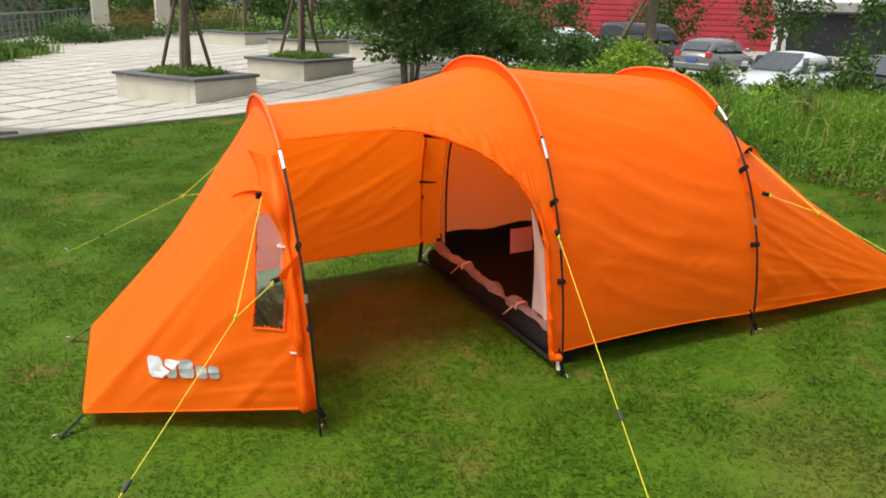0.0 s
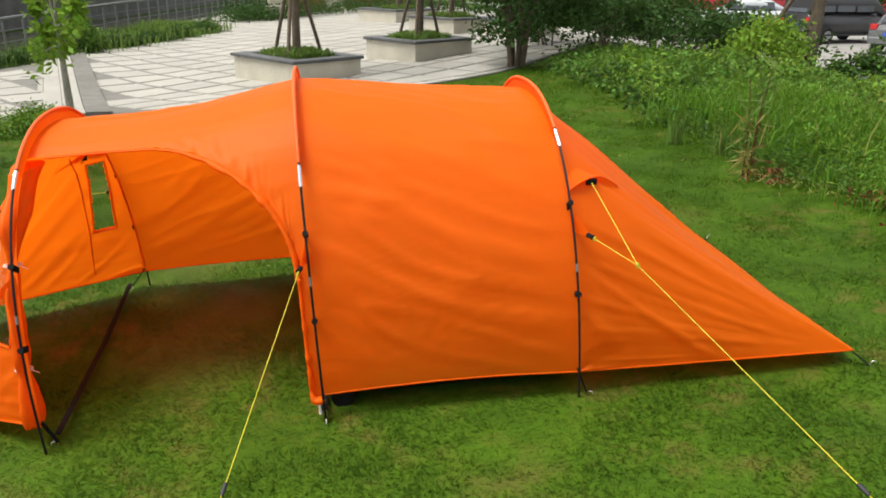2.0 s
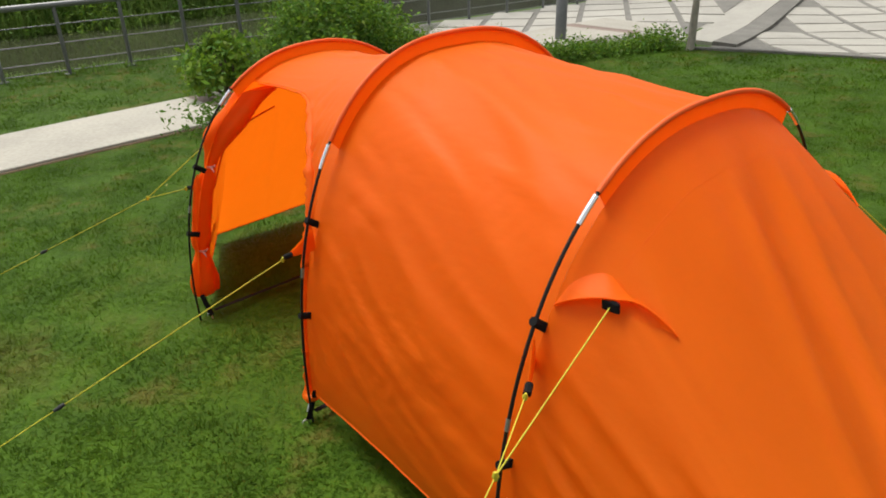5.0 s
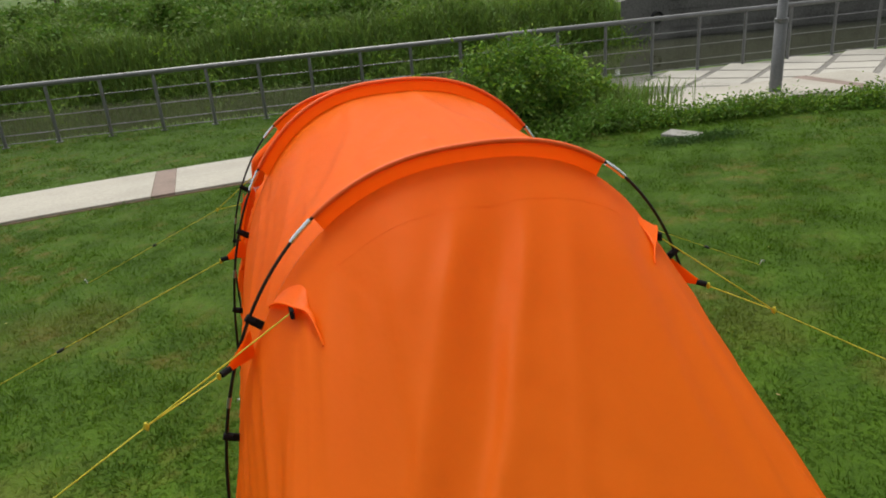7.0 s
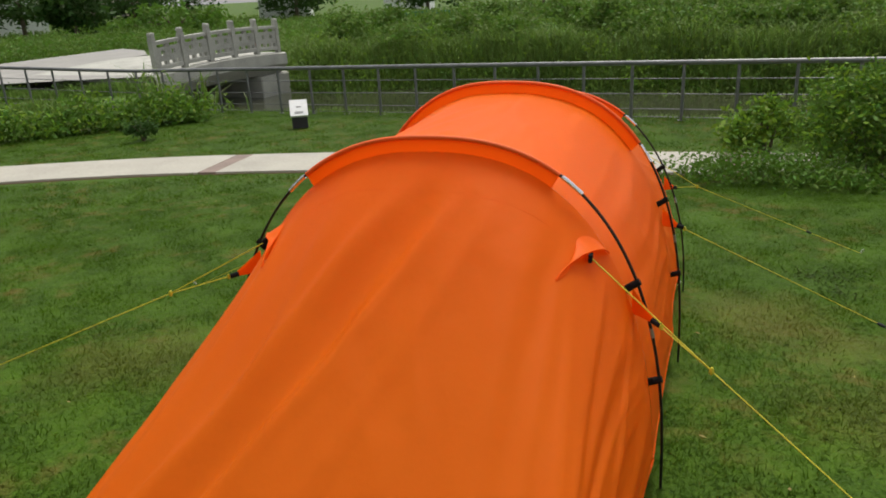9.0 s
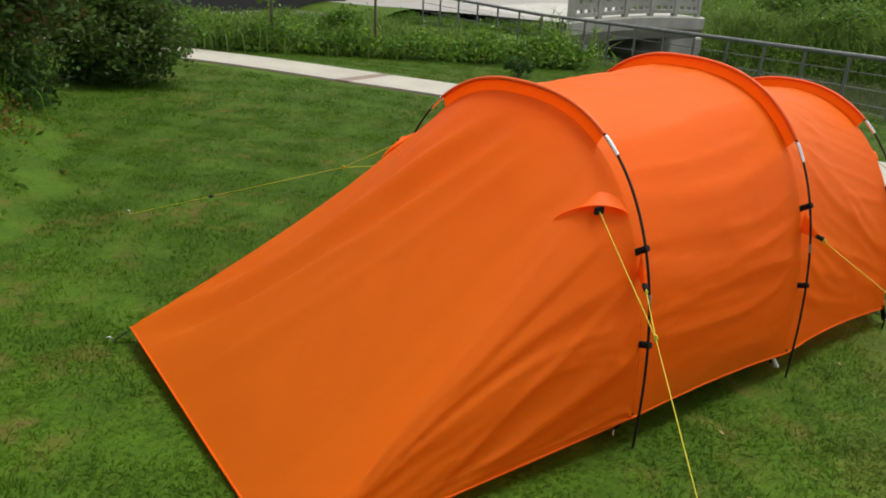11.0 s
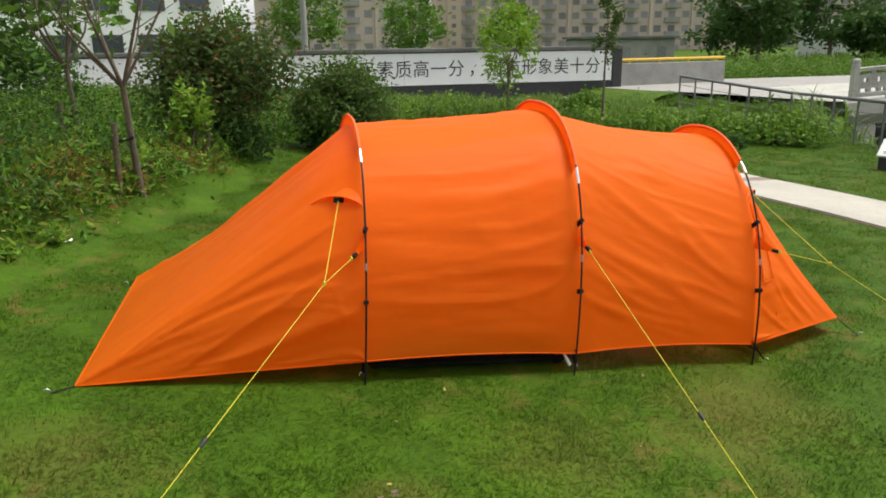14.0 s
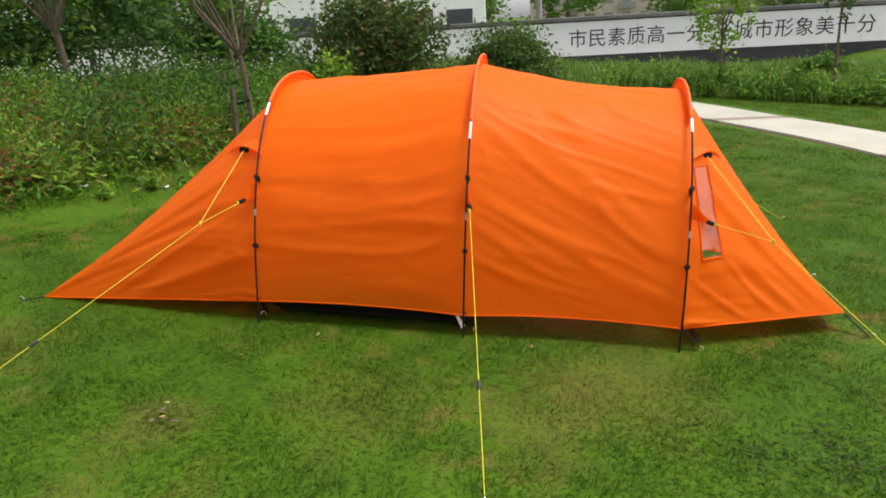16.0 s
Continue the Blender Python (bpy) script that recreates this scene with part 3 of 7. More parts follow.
# the nose has a strip of clear film on each side
WIN = {False: (-1.362, -1.262, 0.455, 0.885), True: (-1.262, -1.160, 0.465, 0.895)}


def window_edges(z, far_side):
    """The windows lean with the hoop, the far one narrowing upwards."""
    x0, x1 = WIN[far_side][:2]
    return x0 + 0.20 * (z - 0.455), x1 + (0.12 if far_side else 0.20) * (z - 0.455)


def nose_at(x, z, far_side):
    """The point of the nose cloth at a given x and height."""
    lo, hi = 0.0, 0.97
    for _ in range(26):
        m = (lo + hi) / 2
        if nose(u_for(nose, m, z, far_side), m).x > x:
            lo = m
        else:
            hi = m
    return nose(u_for(nose, lo, z, far_side), lo)


VS = [0.36 * i / 34 for i in range(35)] + [0.36 + 0.64 * i / 20 for i in range(1, 21)]
US = 150
lay = Shape().grid([[nose(i / US, v) for i in range(US + 1)] for v in VS])
cloth = Shape()
cloth.v = lay.v
for f in lay.f:
    mid = sum((Vector(lay.v[i]) for i in f), Vector()) / 4
    side = mid.y > 0.1
    x0, x1 = window_edges(mid.z, side)
    if not (x0 < mid.x < x1 and WIN[side][2] < mid.z < WIN[side][3]):
        cloth.f.append(f)
part("nose_cloth", cloth, M_FLY, tent, "orange cloth sloping from the front hoop to the ground", smooth=True)
for far_side in (False, True):
    rows = []
    for i in range(9):
        z0, z1 = WIN[far_side][2:]
        row = []
        for j in range(25):
            z = z0 - 0.006 + (z1 - z0 + 0.012) * j / 24
            x0, x1 = window_edges(z, far_side)
            row.append(nose_at(x0 - 0.006 + (x1 - x0 + 0.012) * i / 8, z, far_side))
        rows.append(row)
    film = Shape().grid([[p + outward(p) * (0.003 + 0.006 * noise.noise((p.x * 40, p.z * 14, 2.0))) for p in r] for r in rows])
    win = part("porch_window", film, M_FILM, tent, "narrow creased window of clear film", smooth=True)
    edges = ([r[0] for r in rows], [r[-1] for r in rows], rows[0], rows[-1])
    for e in edges:
        part("window_binding", Shape().tube([p + outward(p) * 0.002 for p in e], 0.007, 6, flat=0.35), M_FLY, win, smooth=True)

# seams
part("seam", Shape().tube([tail(0.33 + 0.34 * k / 40, 0.085) + Vector((0.0, 0, 0.0002)) for k in range(41)], 0.0007, 6, flat=0.4), M_FLY, tent, smooth=True)
for fn in (tail, nose):
    s = Shape().tube([fn(i / 60, 1.0) for i in range(61)], 0.0042, 6)
    part("hem", s, M_FLY, tent, smooth=True)
for h0, h1, sag, seed, sides in ((FRONT, MIDDLE, 0.042, 1.0, (1.0,)), (MIDDLE, REAR, 0.016, 4.0, (0.0, 1.0))):
    for u in sides:
        s = Shape().tube([side_panel(h0, h1, sag, u, v / 24, seed) for v in range(25)], 0.0042, 6)
        part("hem", s, M_FLY, tent, smooth=True)
for x, far_side in ((-1.285, True), (-1.385, False)):
    s = Shape().tube([nose_at(x + 0.14 * (0.80 * k / 16 - 0.285), 0.17 + 0.80 * k / 16, far_side) + Vector((0, -0.007 if far_side else 0.007, 0)) for k in range(17)], 0.0055, 6, flat=0.6)
    part("seam", s, M_TRIM, tent, smooth=True)
for far_side in (True,):
    s = Shape().tube([nose_at(-1.28 + 0.13 * k / 6, 0.45, far_side) + Vector((0, -0.008, 0)) for k in range(7)], 0.0055, 6, flat=0.6)
    part("seam", s, M_TRIM, tent, smooth=True)


# ---- poles, sleeves, ferrules, clips ----
def build_hoop(h, tape_z, clip_zs, grey_z):
    ut = 0.0
    while h.at(ut).z < tape_z:
        ut += 0.001
    pole = part("pole", Shape().tube([h.at(k / 120) for k in range(121)], 0.0055, 8), M_POLE, tent, "thin black bent pole", smooth=True)
    for a, b in ((ut - 0.012, ut + 0.013), (1 - ut - 0.013, 1 - ut + 0.012)):
        part("ferrule", Shape().tube([h.at(a + (b - a) * k / 6) for k in range(7)], 0.0085, 10), M_TAPE, pole, "bright silver ferrule", smooth=True)
    ug = 0.0
    while h.at(ug).z < grey_z:
        ug += 0.001
    for a in (ug, 1 - ug):
        part("ferrule", Shape().tube([h.at(a + 0.01 * (k / 4 - 0.5)) for k in range(5)], 0.0068, 8), M_GREYTAPE, pole, "dull grey ferrule", smooth=True)
    # sleeve: a standing web of cloth with the pole in its upper edge
    a0, a1 = ut + 0.016, 1 - ut - 0.016
    web = Shape()
    rows = [[], []]
    for k in range(61):
        u = a0 + (a1 - a0) * k / 60
        rows[0].append(h.cloth(u) + outward(h.cloth(u)) * -0.004)
        rows[1].append(h.at(u))
    web.grid(rows)
    sleeve = part("pole_sleeve", web, M_SLEEVE, tent, "standing orange sleeve along the top of the pole", smooth=True)
    part("sleeve_edge", Shape().tube([h.at(a0 + (a1 - a0) * k / 60) for k in range(61)], 0.0085, 8), M_TRIM, sleeve, smooth=True)
    for z_near, z_far in clip_zs:
        uc = uf = 0.0
        while h.at(uc).z < z_near:
            uc += 0.001
        while h.at(1 - uf).z < z_far:
            uf += 0.001
        for u in (uc, 1 - uf):
            p, q = h.at(u), h.cloth(u)
            d = (q - p)
            q = p + d.normalized() * max(d.length, 0.055)
            s = Shape()
            s.tube([p - d.normalized() * 0.010, p.lerp(q, 0.35)], 0.013, 8)
            s.box(-0.013, 0, -0.004, 0.013, (q - p).length, 0.004, 0.002,
                  Matrix.Translation(p) @ (q - p).to_track_quat("Y", "X").to_matrix().to_4x4())
            part("pole_clip", s, M_WEB, tent, "black plastic clip on a short web")
    return ut


for h, tz, cz, g in ((FRONT, 1.10, ((0.80, 0.81), (0.475, 0.443)), 0.60), (MIDDLE, 1.06, ((0.842, 0.843), (0.476, 0.476)), 0.65), (REAR, 1.116, ((0.870, 0.794), (0.497, 0.436)), 0.61)):
    build_hoop(h, tz, cz, g)

# ---- hoods over the vents ----
def build_hood(fn, far_side, z, v1, bulge, drop):
    way = -1 if far_side else 1
    rows = []
    for r in range(11):
        k = r / 10
        row = []
        for j in range(21):
            t = j / 20
            v = 0.004 + (v1 - 0.004) * (t * (1 - 0.5 * k) + 0.05 * k)
            u = u_for(fn, v, z - drop * (2 * t - 0.85) ** 2, far_side) + way * 0.020 * k
            p = fn(u, v)
            lift = bulge * math.sin(math.pi * t ** 0.8) * (1 - k) ** 1.15
            row.append(p + Vector((0.15 * (1 if fn is tail else -1), math.copysign(0.95, p.y), 0.25)) * lift + outward(p) * 0.004 * (1 - k) + outward(p) * 0.001)
        rows.append(row)
    hood = part("vent_hood", Shape().grid(rows), M_FLY, tent, "small orange hood held out over a vent", smooth=True)
    part("hood_hem", Shape().tube(rows[0], 0.0035, 6), M_FLY, hood, smooth=True)
    tip = rows[0][9]
    s = Shape().box(-0.026, -0.006, -0.020, 0.026, 0.006, 0.008, 0.004, Matrix.Translation(tip + Vector((0, 0, -0.012))))
    part("hood_tab", s, M_WEB, hood, "black webbing tab")
    return tip


hood_tips = {}
for key, fn, far_side, z, v1, drop in (("rear_door", tail, False, 0.930, 0.215, 0.05), ("rear_far", tail, True, 0.925, 0.18, 0.04),
                                       ("front_door", nose, False, 0.965, 0.21, 0.035), ("front_far", nose, True, 0.955, 0.21, 0.035)):
    hood_tips[key] = build_hood(fn, far_side, z, v1, 0.028, drop)


# ---- guy lines ----
def cord(points, parent, name="guy_line", label="taut yellow guy line"):
    dense = []
    for a, b in zip(points, points[1:]):
        n = max(2, int((b - a).length / 0.15))
        dense += [a.lerp(b, k / n) for k in range(n)]
    dense.append(points[-1])
    return part(name, Shape().tube(dense, 0.0019, 6), M_CORD, parent, label, smooth=True)


def guy(hood, anchor, knot, peg, slider_share, hoop):
    """A line from a tab on the pole (and a vent hood) to a peg in the lawn."""
    anchor, peg = Vector(anchor), Vector(peg)
    u = hoop.find(anchor.z + 0.02)
    root = hoop.cloth(u if anchor.y < 0 else 1 - u)
    # triangular orange tab from the pole to the anchor
    up = root + Vector((0, 0, 0.07))
    tab = Shape()
    for off in (-0.002, 0.002):
        tab.poly([up + Vector((off, 0, 0)), root + Vector((off, 0, -0.02)), anchor + Vector((off, 0, -0.008)), anchor + Vector((off, 0, 0.008))])
    flap = part("guy_tab", tab, M_FLY, tent, "triangular orange cloth tab")
    d = (anchor - root).normalized()
    part("tab_ring", Shape().tube([anchor - d * 0.012, anchor + d * 0.022], 0.011, 8), M_WEB, flap, "black plastic ring")
    start = Vector(knot) if knot else anchor
    line = cord([anchor, start, peg] if knot else [anchor, peg], tent)
    if knot and hood is not None:
        part("branch_line", Shape().tube([Vector(hood) + Vector((0, 0, -0.02)), start], 0.0023, 6), M_CORD, line, smooth=True)
        part("knot", Shape().tube([start + Vector((0, 0, -0.012)), start, start + Vector((0, 0, 0.012))], [0.004, 0.009, 0.004], 8), M_CORD, line, smooth=True)
    kn = anchor + (start - anchor).normalized() * 0.03 if knot else anchor + (peg - anchor).normalized() * 0.03
    part("knot", Shape().tube([kn + Vector((0, 0, -0.01)), kn, kn + Vector((0.004, 0, 0.012))], [0.004, 0.008, 0.003], 8), M_CORD, line, smooth=True)
    at = start.lerp(peg, slider_share)
    e = (peg - start).normalized()
    part("line_slider", Shape().tube([at - e * 0.022, at, at + e * 0.022], [0.006, 0.009, 0.006], 8), M_DARK, line, "small black slider", smooth=True)


guy(hood_tips["rear_door"], (1.203, -0.82, 0.747), (1.32, -1.056, 0.691), (1.886, -2.815, 0.0), 0.56, REAR)
guy(hood_tips["rear_far"], (1.241, 0.819, 0.68), (1.41, 0.997, 0.595), (2.192, 1.998, 0.0), 0.67, REAR)
guy(None, (-0.035, -0.778, 0.721), None, (-0.575, -2.357, 0.0), 0.53, MIDDLE)
guy(None, (0.025, 0.906, 0.709), None, (-0.141, 2.291, 0.0), 0.69, MIDDLE)
guy(hood_tips["front_door"], (-1.27, -0.634, 0.675), (-1.466, -0.796, 0.621), (-2.478, -1.843, 0.0), 0.44, FRONT)
guy(hood_tips["front_far"], (-1.158, 0.889, 0.663), (-1.42, 1.04, 0.62), (-2.133, 2.231, 0.0), 0.66, FRONT)


# ---- straps to the pegs ----
def strap(points, parent=None, width=0.012, name="strap"):
    part(name, Shape().tube([Vector(p) for p in points], width, 6, flat=0.25), M_WEB, parent or tent, "flat black webbing strap")


stakes = []
for h, ends in ((FRONT, ((-1.14, -0.72), (-1.16, 0.943))), (MIDDLE, ((0.0, -0.835), (-0.007, 0.83))), (REAR, ((1.18, -0.91), (1.176, 0.76)))):
    lo = h.find(HEM)
    for far_side, (x, y) in zip((False, True), ends):
        c = h.cloth(1 - lo if far_side else lo)
        strap([c + Vector((0, 0, 0.02)), Vector((x, y, 0.02))], width=0.013)
        stakes.append((x, y))
strap([(-1.142, -0.70, 0.045), (-1.14, 0.1, 0.042), (-1.165, 0.92, 0.045)], width=0.015, name="ground_strap")
strap([(0.0, -0.80, 0.045), (0.01, 0.05, 0.042), (0.0, 0.82, 0.045)], width=0.014, name="ground_strap")
for a, b in (((-2.061, -0.245, 0.06), (-2.16, -0.30, 0.005)), ((-1.999, 0.589, 0.10), (-2.11, 0.67, 0.005)),
             ((2.493, -0.96, 0.065), (2.56, -1.0, 0.005)), ((2.588, 0.652, 0.004), (2.68, 0.71, 0.003))):
    strap([a, b], width=0.010, name="corner_loop")
    stakes.append(b[:2])
for x, y in ((1.886, -2.815), (2.192, 1.998), (-0.575, -2.357), (-0.141, 2.291), (-2.478, -1.843), (-2.133, 2.231)):
    stakes.append((x, y))
# white toggles by the middle hoop
for x, y, s_ in ((-0.02, -0.80, -1), (0.085, 0.865, 1)):
    part("toggle", Shape().tube([(x, y, 0.10), (x - 0.035 * max(s_, 0), y + 0.015 * s_, 0.04)], [0.010, 0.013 + 0.005 * max(s_, 0)], 8, flat=0.6), M_WHITE, tent, "white plastic buckle", smooth=True)

s = Shape()
s.tube([(0, 0, -0.12), (0, 0, 0.018), (0.006, 0, 0.03), (0.02, 0, 0.032), (0.026, 0, 0.02)], 0.0032, 6)
peg_mesh = s.mesh("tent_peg", M_STEEL, True)
for i, (x, y) in enumerate(stakes):
    p = TURN @ Vector((x, y, 0))
    ob = tagged(new("tent_peg", peg_mesh), "bent steel peg pushed into the grass", "tent peg", "pegs round the tent")
    ob.matrix_world = pose(p.x, p.y, gz(p.x, p.y), 0, 12, math.degrees(math.atan2(y, x)))


# ---- tied-back door cloth at the front hoop ----
def build_tied_door():
    pts, rad = [], []
    for k in range(46):
        t = k / 45
        z = 1.13 - 1.05 * t
        u = FRONT.find(max(z, HEM + 0.002))
        p = FRONT.cloth(u)
        wob = 0.012 * noise.noise((t * 7, 1.3, 0.2))
        pinch = min(1, abs(t - 0.33) / 0.10) * min(1, abs(t - 0.74) / 0.08)
        rad.append((0.016 + 0.022 * pinch ** 0.6) * (1 + 0.25 * noise.noise((t * 9, 4.0, 1.0))) * (1 + 1.3 * max(0.0, 1 - t / 0.33)) * (1 + 0.35 * max(0.0, 1 - abs(t - 0.9) / 0.12)))
        pts.append(Vector((p.x - 0.036 + wob, p.y + 0.045 + 0.05 * max(0.0, 1 - t / 0.33), p.z - 0.02 * max(0.0, 1 - t / 0.33))))
    roll = Shape()
    rows = []
    for i, (p, r) in enumerate(zip(pts, rad)):
        ring = []
        for j in range(20):
            a = 2 * math.pi * j / 20
            g = 1 + 0.28 * math.sin(3 * a + i * 0.05) * 0.5 + 0.22 * noise.noise((math.cos(a) * 2.2, math.sin(a) * 2.2, i * 0.07))
            ring.append(p + Vector((math.cos(a) * r * 0.70 * g, math.sin(a) * r * 1.45 * g, 0)))
        rows.append(ring)
    roll.grid(rows, closed=True).poly(rows[0][::-1]).poly(rows[-1])
    door = part("tied_back_door", roll, M_FLY, tent, "orange door cloth rolled and tied beside the hoop", smooth=True)
    for i in (15, 33):
        ring = [pts[i] + Vector((math.cos(a) * 0.032, math.sin(a) * 0.02, 0)) for a in (2 * math.pi * k / 16 for k in range(17))]
        part("tie", Shape().tube(ring, 0.006, 6), M_PINK, door, smooth=True)
        part("tie_end", Shape().tube([pts[i] + Vector((0.03, -0.01, 0)), pts[i] + Vector((0.06, -0.01, -0.02))], [0.006, 0.002], 6, flat=0.4), M_PINK, door)


build_tied_door()

# silver print on the nose: plain rounded bars in place of the maker's lettering
LETTERS = ((-1.778, -1.722, 0.080), (-1.715, -1.675, 0.070), (-1.665, -1.610, 0.078), (-1.602, -1.562, 0.055), (-1.556, -1.516, 0.055))
for x0, x1, tall in LETTERS:
    rows = []
    for i in range(7):
        x = x0 + (x1 - x0) * i / 6
        cut = 0.18 * tall * (1 if i in (0, 6) else 0)
        col = []
        for j in range(5):
            p = nose_at(x, 0.228 + cut + (tall - 2 * cut) * j / 4, False)
            col.append(p + Vector((-0.25, -0.85, 0.45)).normalized() * 0.009)
        rows.append(col)
    part("printed_bar", Shape().grid(rows), M_LOGO, tent, "silver printed shape")


# ---- the inner tent ----
def inner_arch(x, u, inset):
    a = MIDDLE.at(u, inset)
    b = REAR.at(u, inset)
    k = (x - MIDDLE.x0) / (REAR.x0 - MIDDLE.x0)
    p = a.lerp(b, k)
    return Vector((x, p.y, p.z))


def build_inner():
    rows = []
    for i in range(13):
        x = 0.14 + 0.99 * i / 12
        rows.append([inner_arch(x, 0.035 + 0.93 * j / 48, 0.11 + 0.02 * math.sin(math.pi * i / 12)) for j in range(49)])
    shell = Shape().grid(rows)
    inner = part("inner_tent", shell, M_INNER, tent, "pale inner tent hung under the fly", smooth=True)
    back = Shape()
    mid = Vector((1.16, 0.0, 0.3))
    back.grid([[rows[-1][j].lerp(mid, k / 6) for j in range(49)] for k in range(7)])
    part("inner_end_wall", back, M_INNER, inner, smooth=True)
    # the front wall: a band round the arch, the door itself let down
    band = [[], []]
    for j in range(49):
        p = rows[0][j]
        u = j / 48
        wide = 0.055 + 0.05 * (1 - math.sin(math.pi * u))
        q = p + (Vector((p.x, 0.05, 0.42)) - p).normalized() * wide
        band[0].append(p)
        band[1].append(q + Vector((-0.004, 0, 0)))
    part("inner_front_band", Shape().grid(band), M_INNER, inner, smooth=True)
    part("zip", Shape().tube(band[1], 0.006, 6), M_WEB, inner, "black zip round the inner door", smooth=True)
    # black floor turned up at the sides
    tub = []
    for i in range(9):
        x = 0.11 + 1.03 * i / 8
        l, r = inner_arch(x, 0.04, 0.12).y, inner_arch(x, 0.96, 0.12).y
        lip = 0.17 + 0.02 * noise.noise((x * 4, 0, 0))
        tub.append([(x, l, lip), (x, l + 0.015, 0.05), (x, l + 0.06, 0.03)] + [(x, l + (r - l) * k / 10, 0.032 + 0.012 * noise.noise((x * 3, k * 0.7, 1))) for k in range(1, 10)] +
                   [(x, r - 0.06, 0.03), (x, r - 0.015, 0.05), (x, r, lip)])
    part("inner_floor", Shape().grid(tub), M_TUB, inner, "black waterproof floor with raised sides", smooth=True)
    sill, rad = [], []
    for k in range(31):
        t = k / 30
        sill.append(Vector((0.115 + 0.015 * noise.noise((t * 5, 0, 3)), -0.72 + 1.50 * t, 0.10 + 0.02 * noise.noise((t * 6, 2, 0)) + 0.07 * max(0, t - 0.72))))
        rad.append(0.030 + 0.030 * noise.noise((t * 13, 5, 1)) + 0.05 * max(0, t - 0.75))
    part("rolled_inner_door", Shape().tube(sill, rad, 14, flat=1.25), M_ROLL, inner, "greyish pink mesh door rolled down at the sill", smooth=True)
    part("door_sill", Shape().tube([p + Vector((-0.03, 0, -0.05)) for p in sill], 0.055, 10, flat=1.1), M_TUB, inner, "black sill", smooth=True)
    for k in (9, 22):
        p = sill[k]
        ring = [p + Vector((math.cos(a) * (rad[k] + 0.012), 0.01 * math.sin(3 * a), math.sin(a) * (rad[k] + 0.02))) for a in (2 * math.pi * j / 14 for j in range(15))]
        part("tie", Shape().tube(ring, 0.008, 6), M_PINK, inner, "pale pink tie", smooth=True)
        part("tie_end", Shape().tube([p + Vector((-0.06, 0, 0.03)), p + Vector((-0.10, 0.03, -0.02))], [0.008, 0.004], 6, flat=0.4), M_PINK, inner)
    # dark lower wall and a pale pocket on it
    low = [[Vector((0.13 + 0.98 * i / 10, inner_arch(0.13 + 0.98 * i / 10, 0.93, 0.135).y, 0.03 + (0.185 + 0.012 * math.sin(i * 1.3)) * j / 6)) for j in range(7)] for i in range(11)]
    part("inner_side_skirt", Shape().grid(low), M_TUB, inner, "dark lower side of the inner tent", smooth=True)
    endw = [[Vector((1.10, -0.7 + 1.4 * i / 10, 0.04 + 0.26 * j / 4)) for j in range(5)] for i in range(11)]
    part("inner_end_skirt", Shape().grid(endw), M_TUB, inner, "dark lower end of the inner tent", smooth=True)
    pocket = Shape()
    pocket.grid([[Vector((0.59 + 0.22 * i / 6, 0.655 - 0.012 * math.sin(math.pi * i / 6), 0.04 + 0.175 * j / 4)) for j in range(5)] for i in range(7)])
    part("inner_pocket", pocket, M_PINK, inner, "pale pink pocket")
    # white mesh left standing beside the door, on the side of the hoop
    curtain = []
    for j in range(15):
        z = 0.13 + 0.56 * j / 14
        t = (z - 0.13) / 0.56
        edge_ = -0.345 + 0.02 * t
        back_ = -0.66 + 0.32 * t ** 1.3
        curtain.append([Vector((0.125 + 0.012 * math.sin(k * 1.1 + 3 * t), edge_ + (back_ - edge_) * k / 8, z)) for k in range(9)])
    flap = part("mesh_curtain", Shape().grid(curtain), M_MESHWHITE, inner, "white mesh beside the inner door", smooth=True)
    part("zip", Shape().tube([r[0] + Vector((-0.004, 0, 0)) for r in curtain], 0.006, 6), M_WEB, flap, "black zip", smooth=True)
    # bound seam of the cloth under the middle hoop
    part("seam", Shape().tube([MIDDLE.cloth(0.60 + 0.355 * k / 24) + Vector((-0.008, -0.008, 0)) for k in range(25)], 0.007, 6, flat=0.5), M_TRIM, tent, smooth=True)
    part("seam", Shape().tube([FRONT.cloth(0.60 + 0.355 * k / 24) + Vector((0.006, -0.008, 0)) for k in range(25)], 0.006, 6, flat=0.5), M_TRIM, tent, smooth=True)
    # toggles that hold the inner tent to the middle hoop
    for u in (0.75, 0.84):
        p, q = MIDDLE.cloth(u), MIDDLE.cloth(u).lerp(inner_arch(0.14, u, 0.11), 0.7)
        part("inner_toggle", Shape().tube([p + Vector((-0.03, -0.016, -0.014)), q], [0.010, 0.005], 6), M_WEB, inner, "black toggle")


build_inner()


# ---- river fence ----
def fence_x(y):
    return float(fence_line(y))


def build_fence():
    fence = thing("river_fence", "grey galvanised railing with posts and thin wires along the river", "fence")
    ys, y = [], -17.0
    while y < 46:
        ys.append(y)
        y += 0.86
    s = Shape()
    s.tube([(0, 0, -0.15), (0, 0, 0.96)], 0.028, 8)
    s.box(-0.06, -0.06, 0.0, 0.06, 0.06, 0.012)
    post = s.mesh("post", M_RAIL, True)
    tops = []
    for y in ys:
        x = fence_x(y)
        ob = new("post", post)
        ob.parent = fence
        base = gz(x, y) + 0.05 * max(0.0, -12 - y)
        ob.matrix_world = pose(x, y, base, 0, 0, 10)
        tops.append(Vector((x, y, base + 0.99)))
    part("top_rail", Shape().tube(tops, 0.042, 10), M_RAIL, fence, "thick round top rail", smooth=True)
    for h in (0.72, 0.46, 0.20, 0.06):
        part("wire", Shape().tube([p + Vector((0, 0, h - 0.99)) for p in tops], 0.009, 6), M_RAIL, fence, smooth=True)


build_fence()


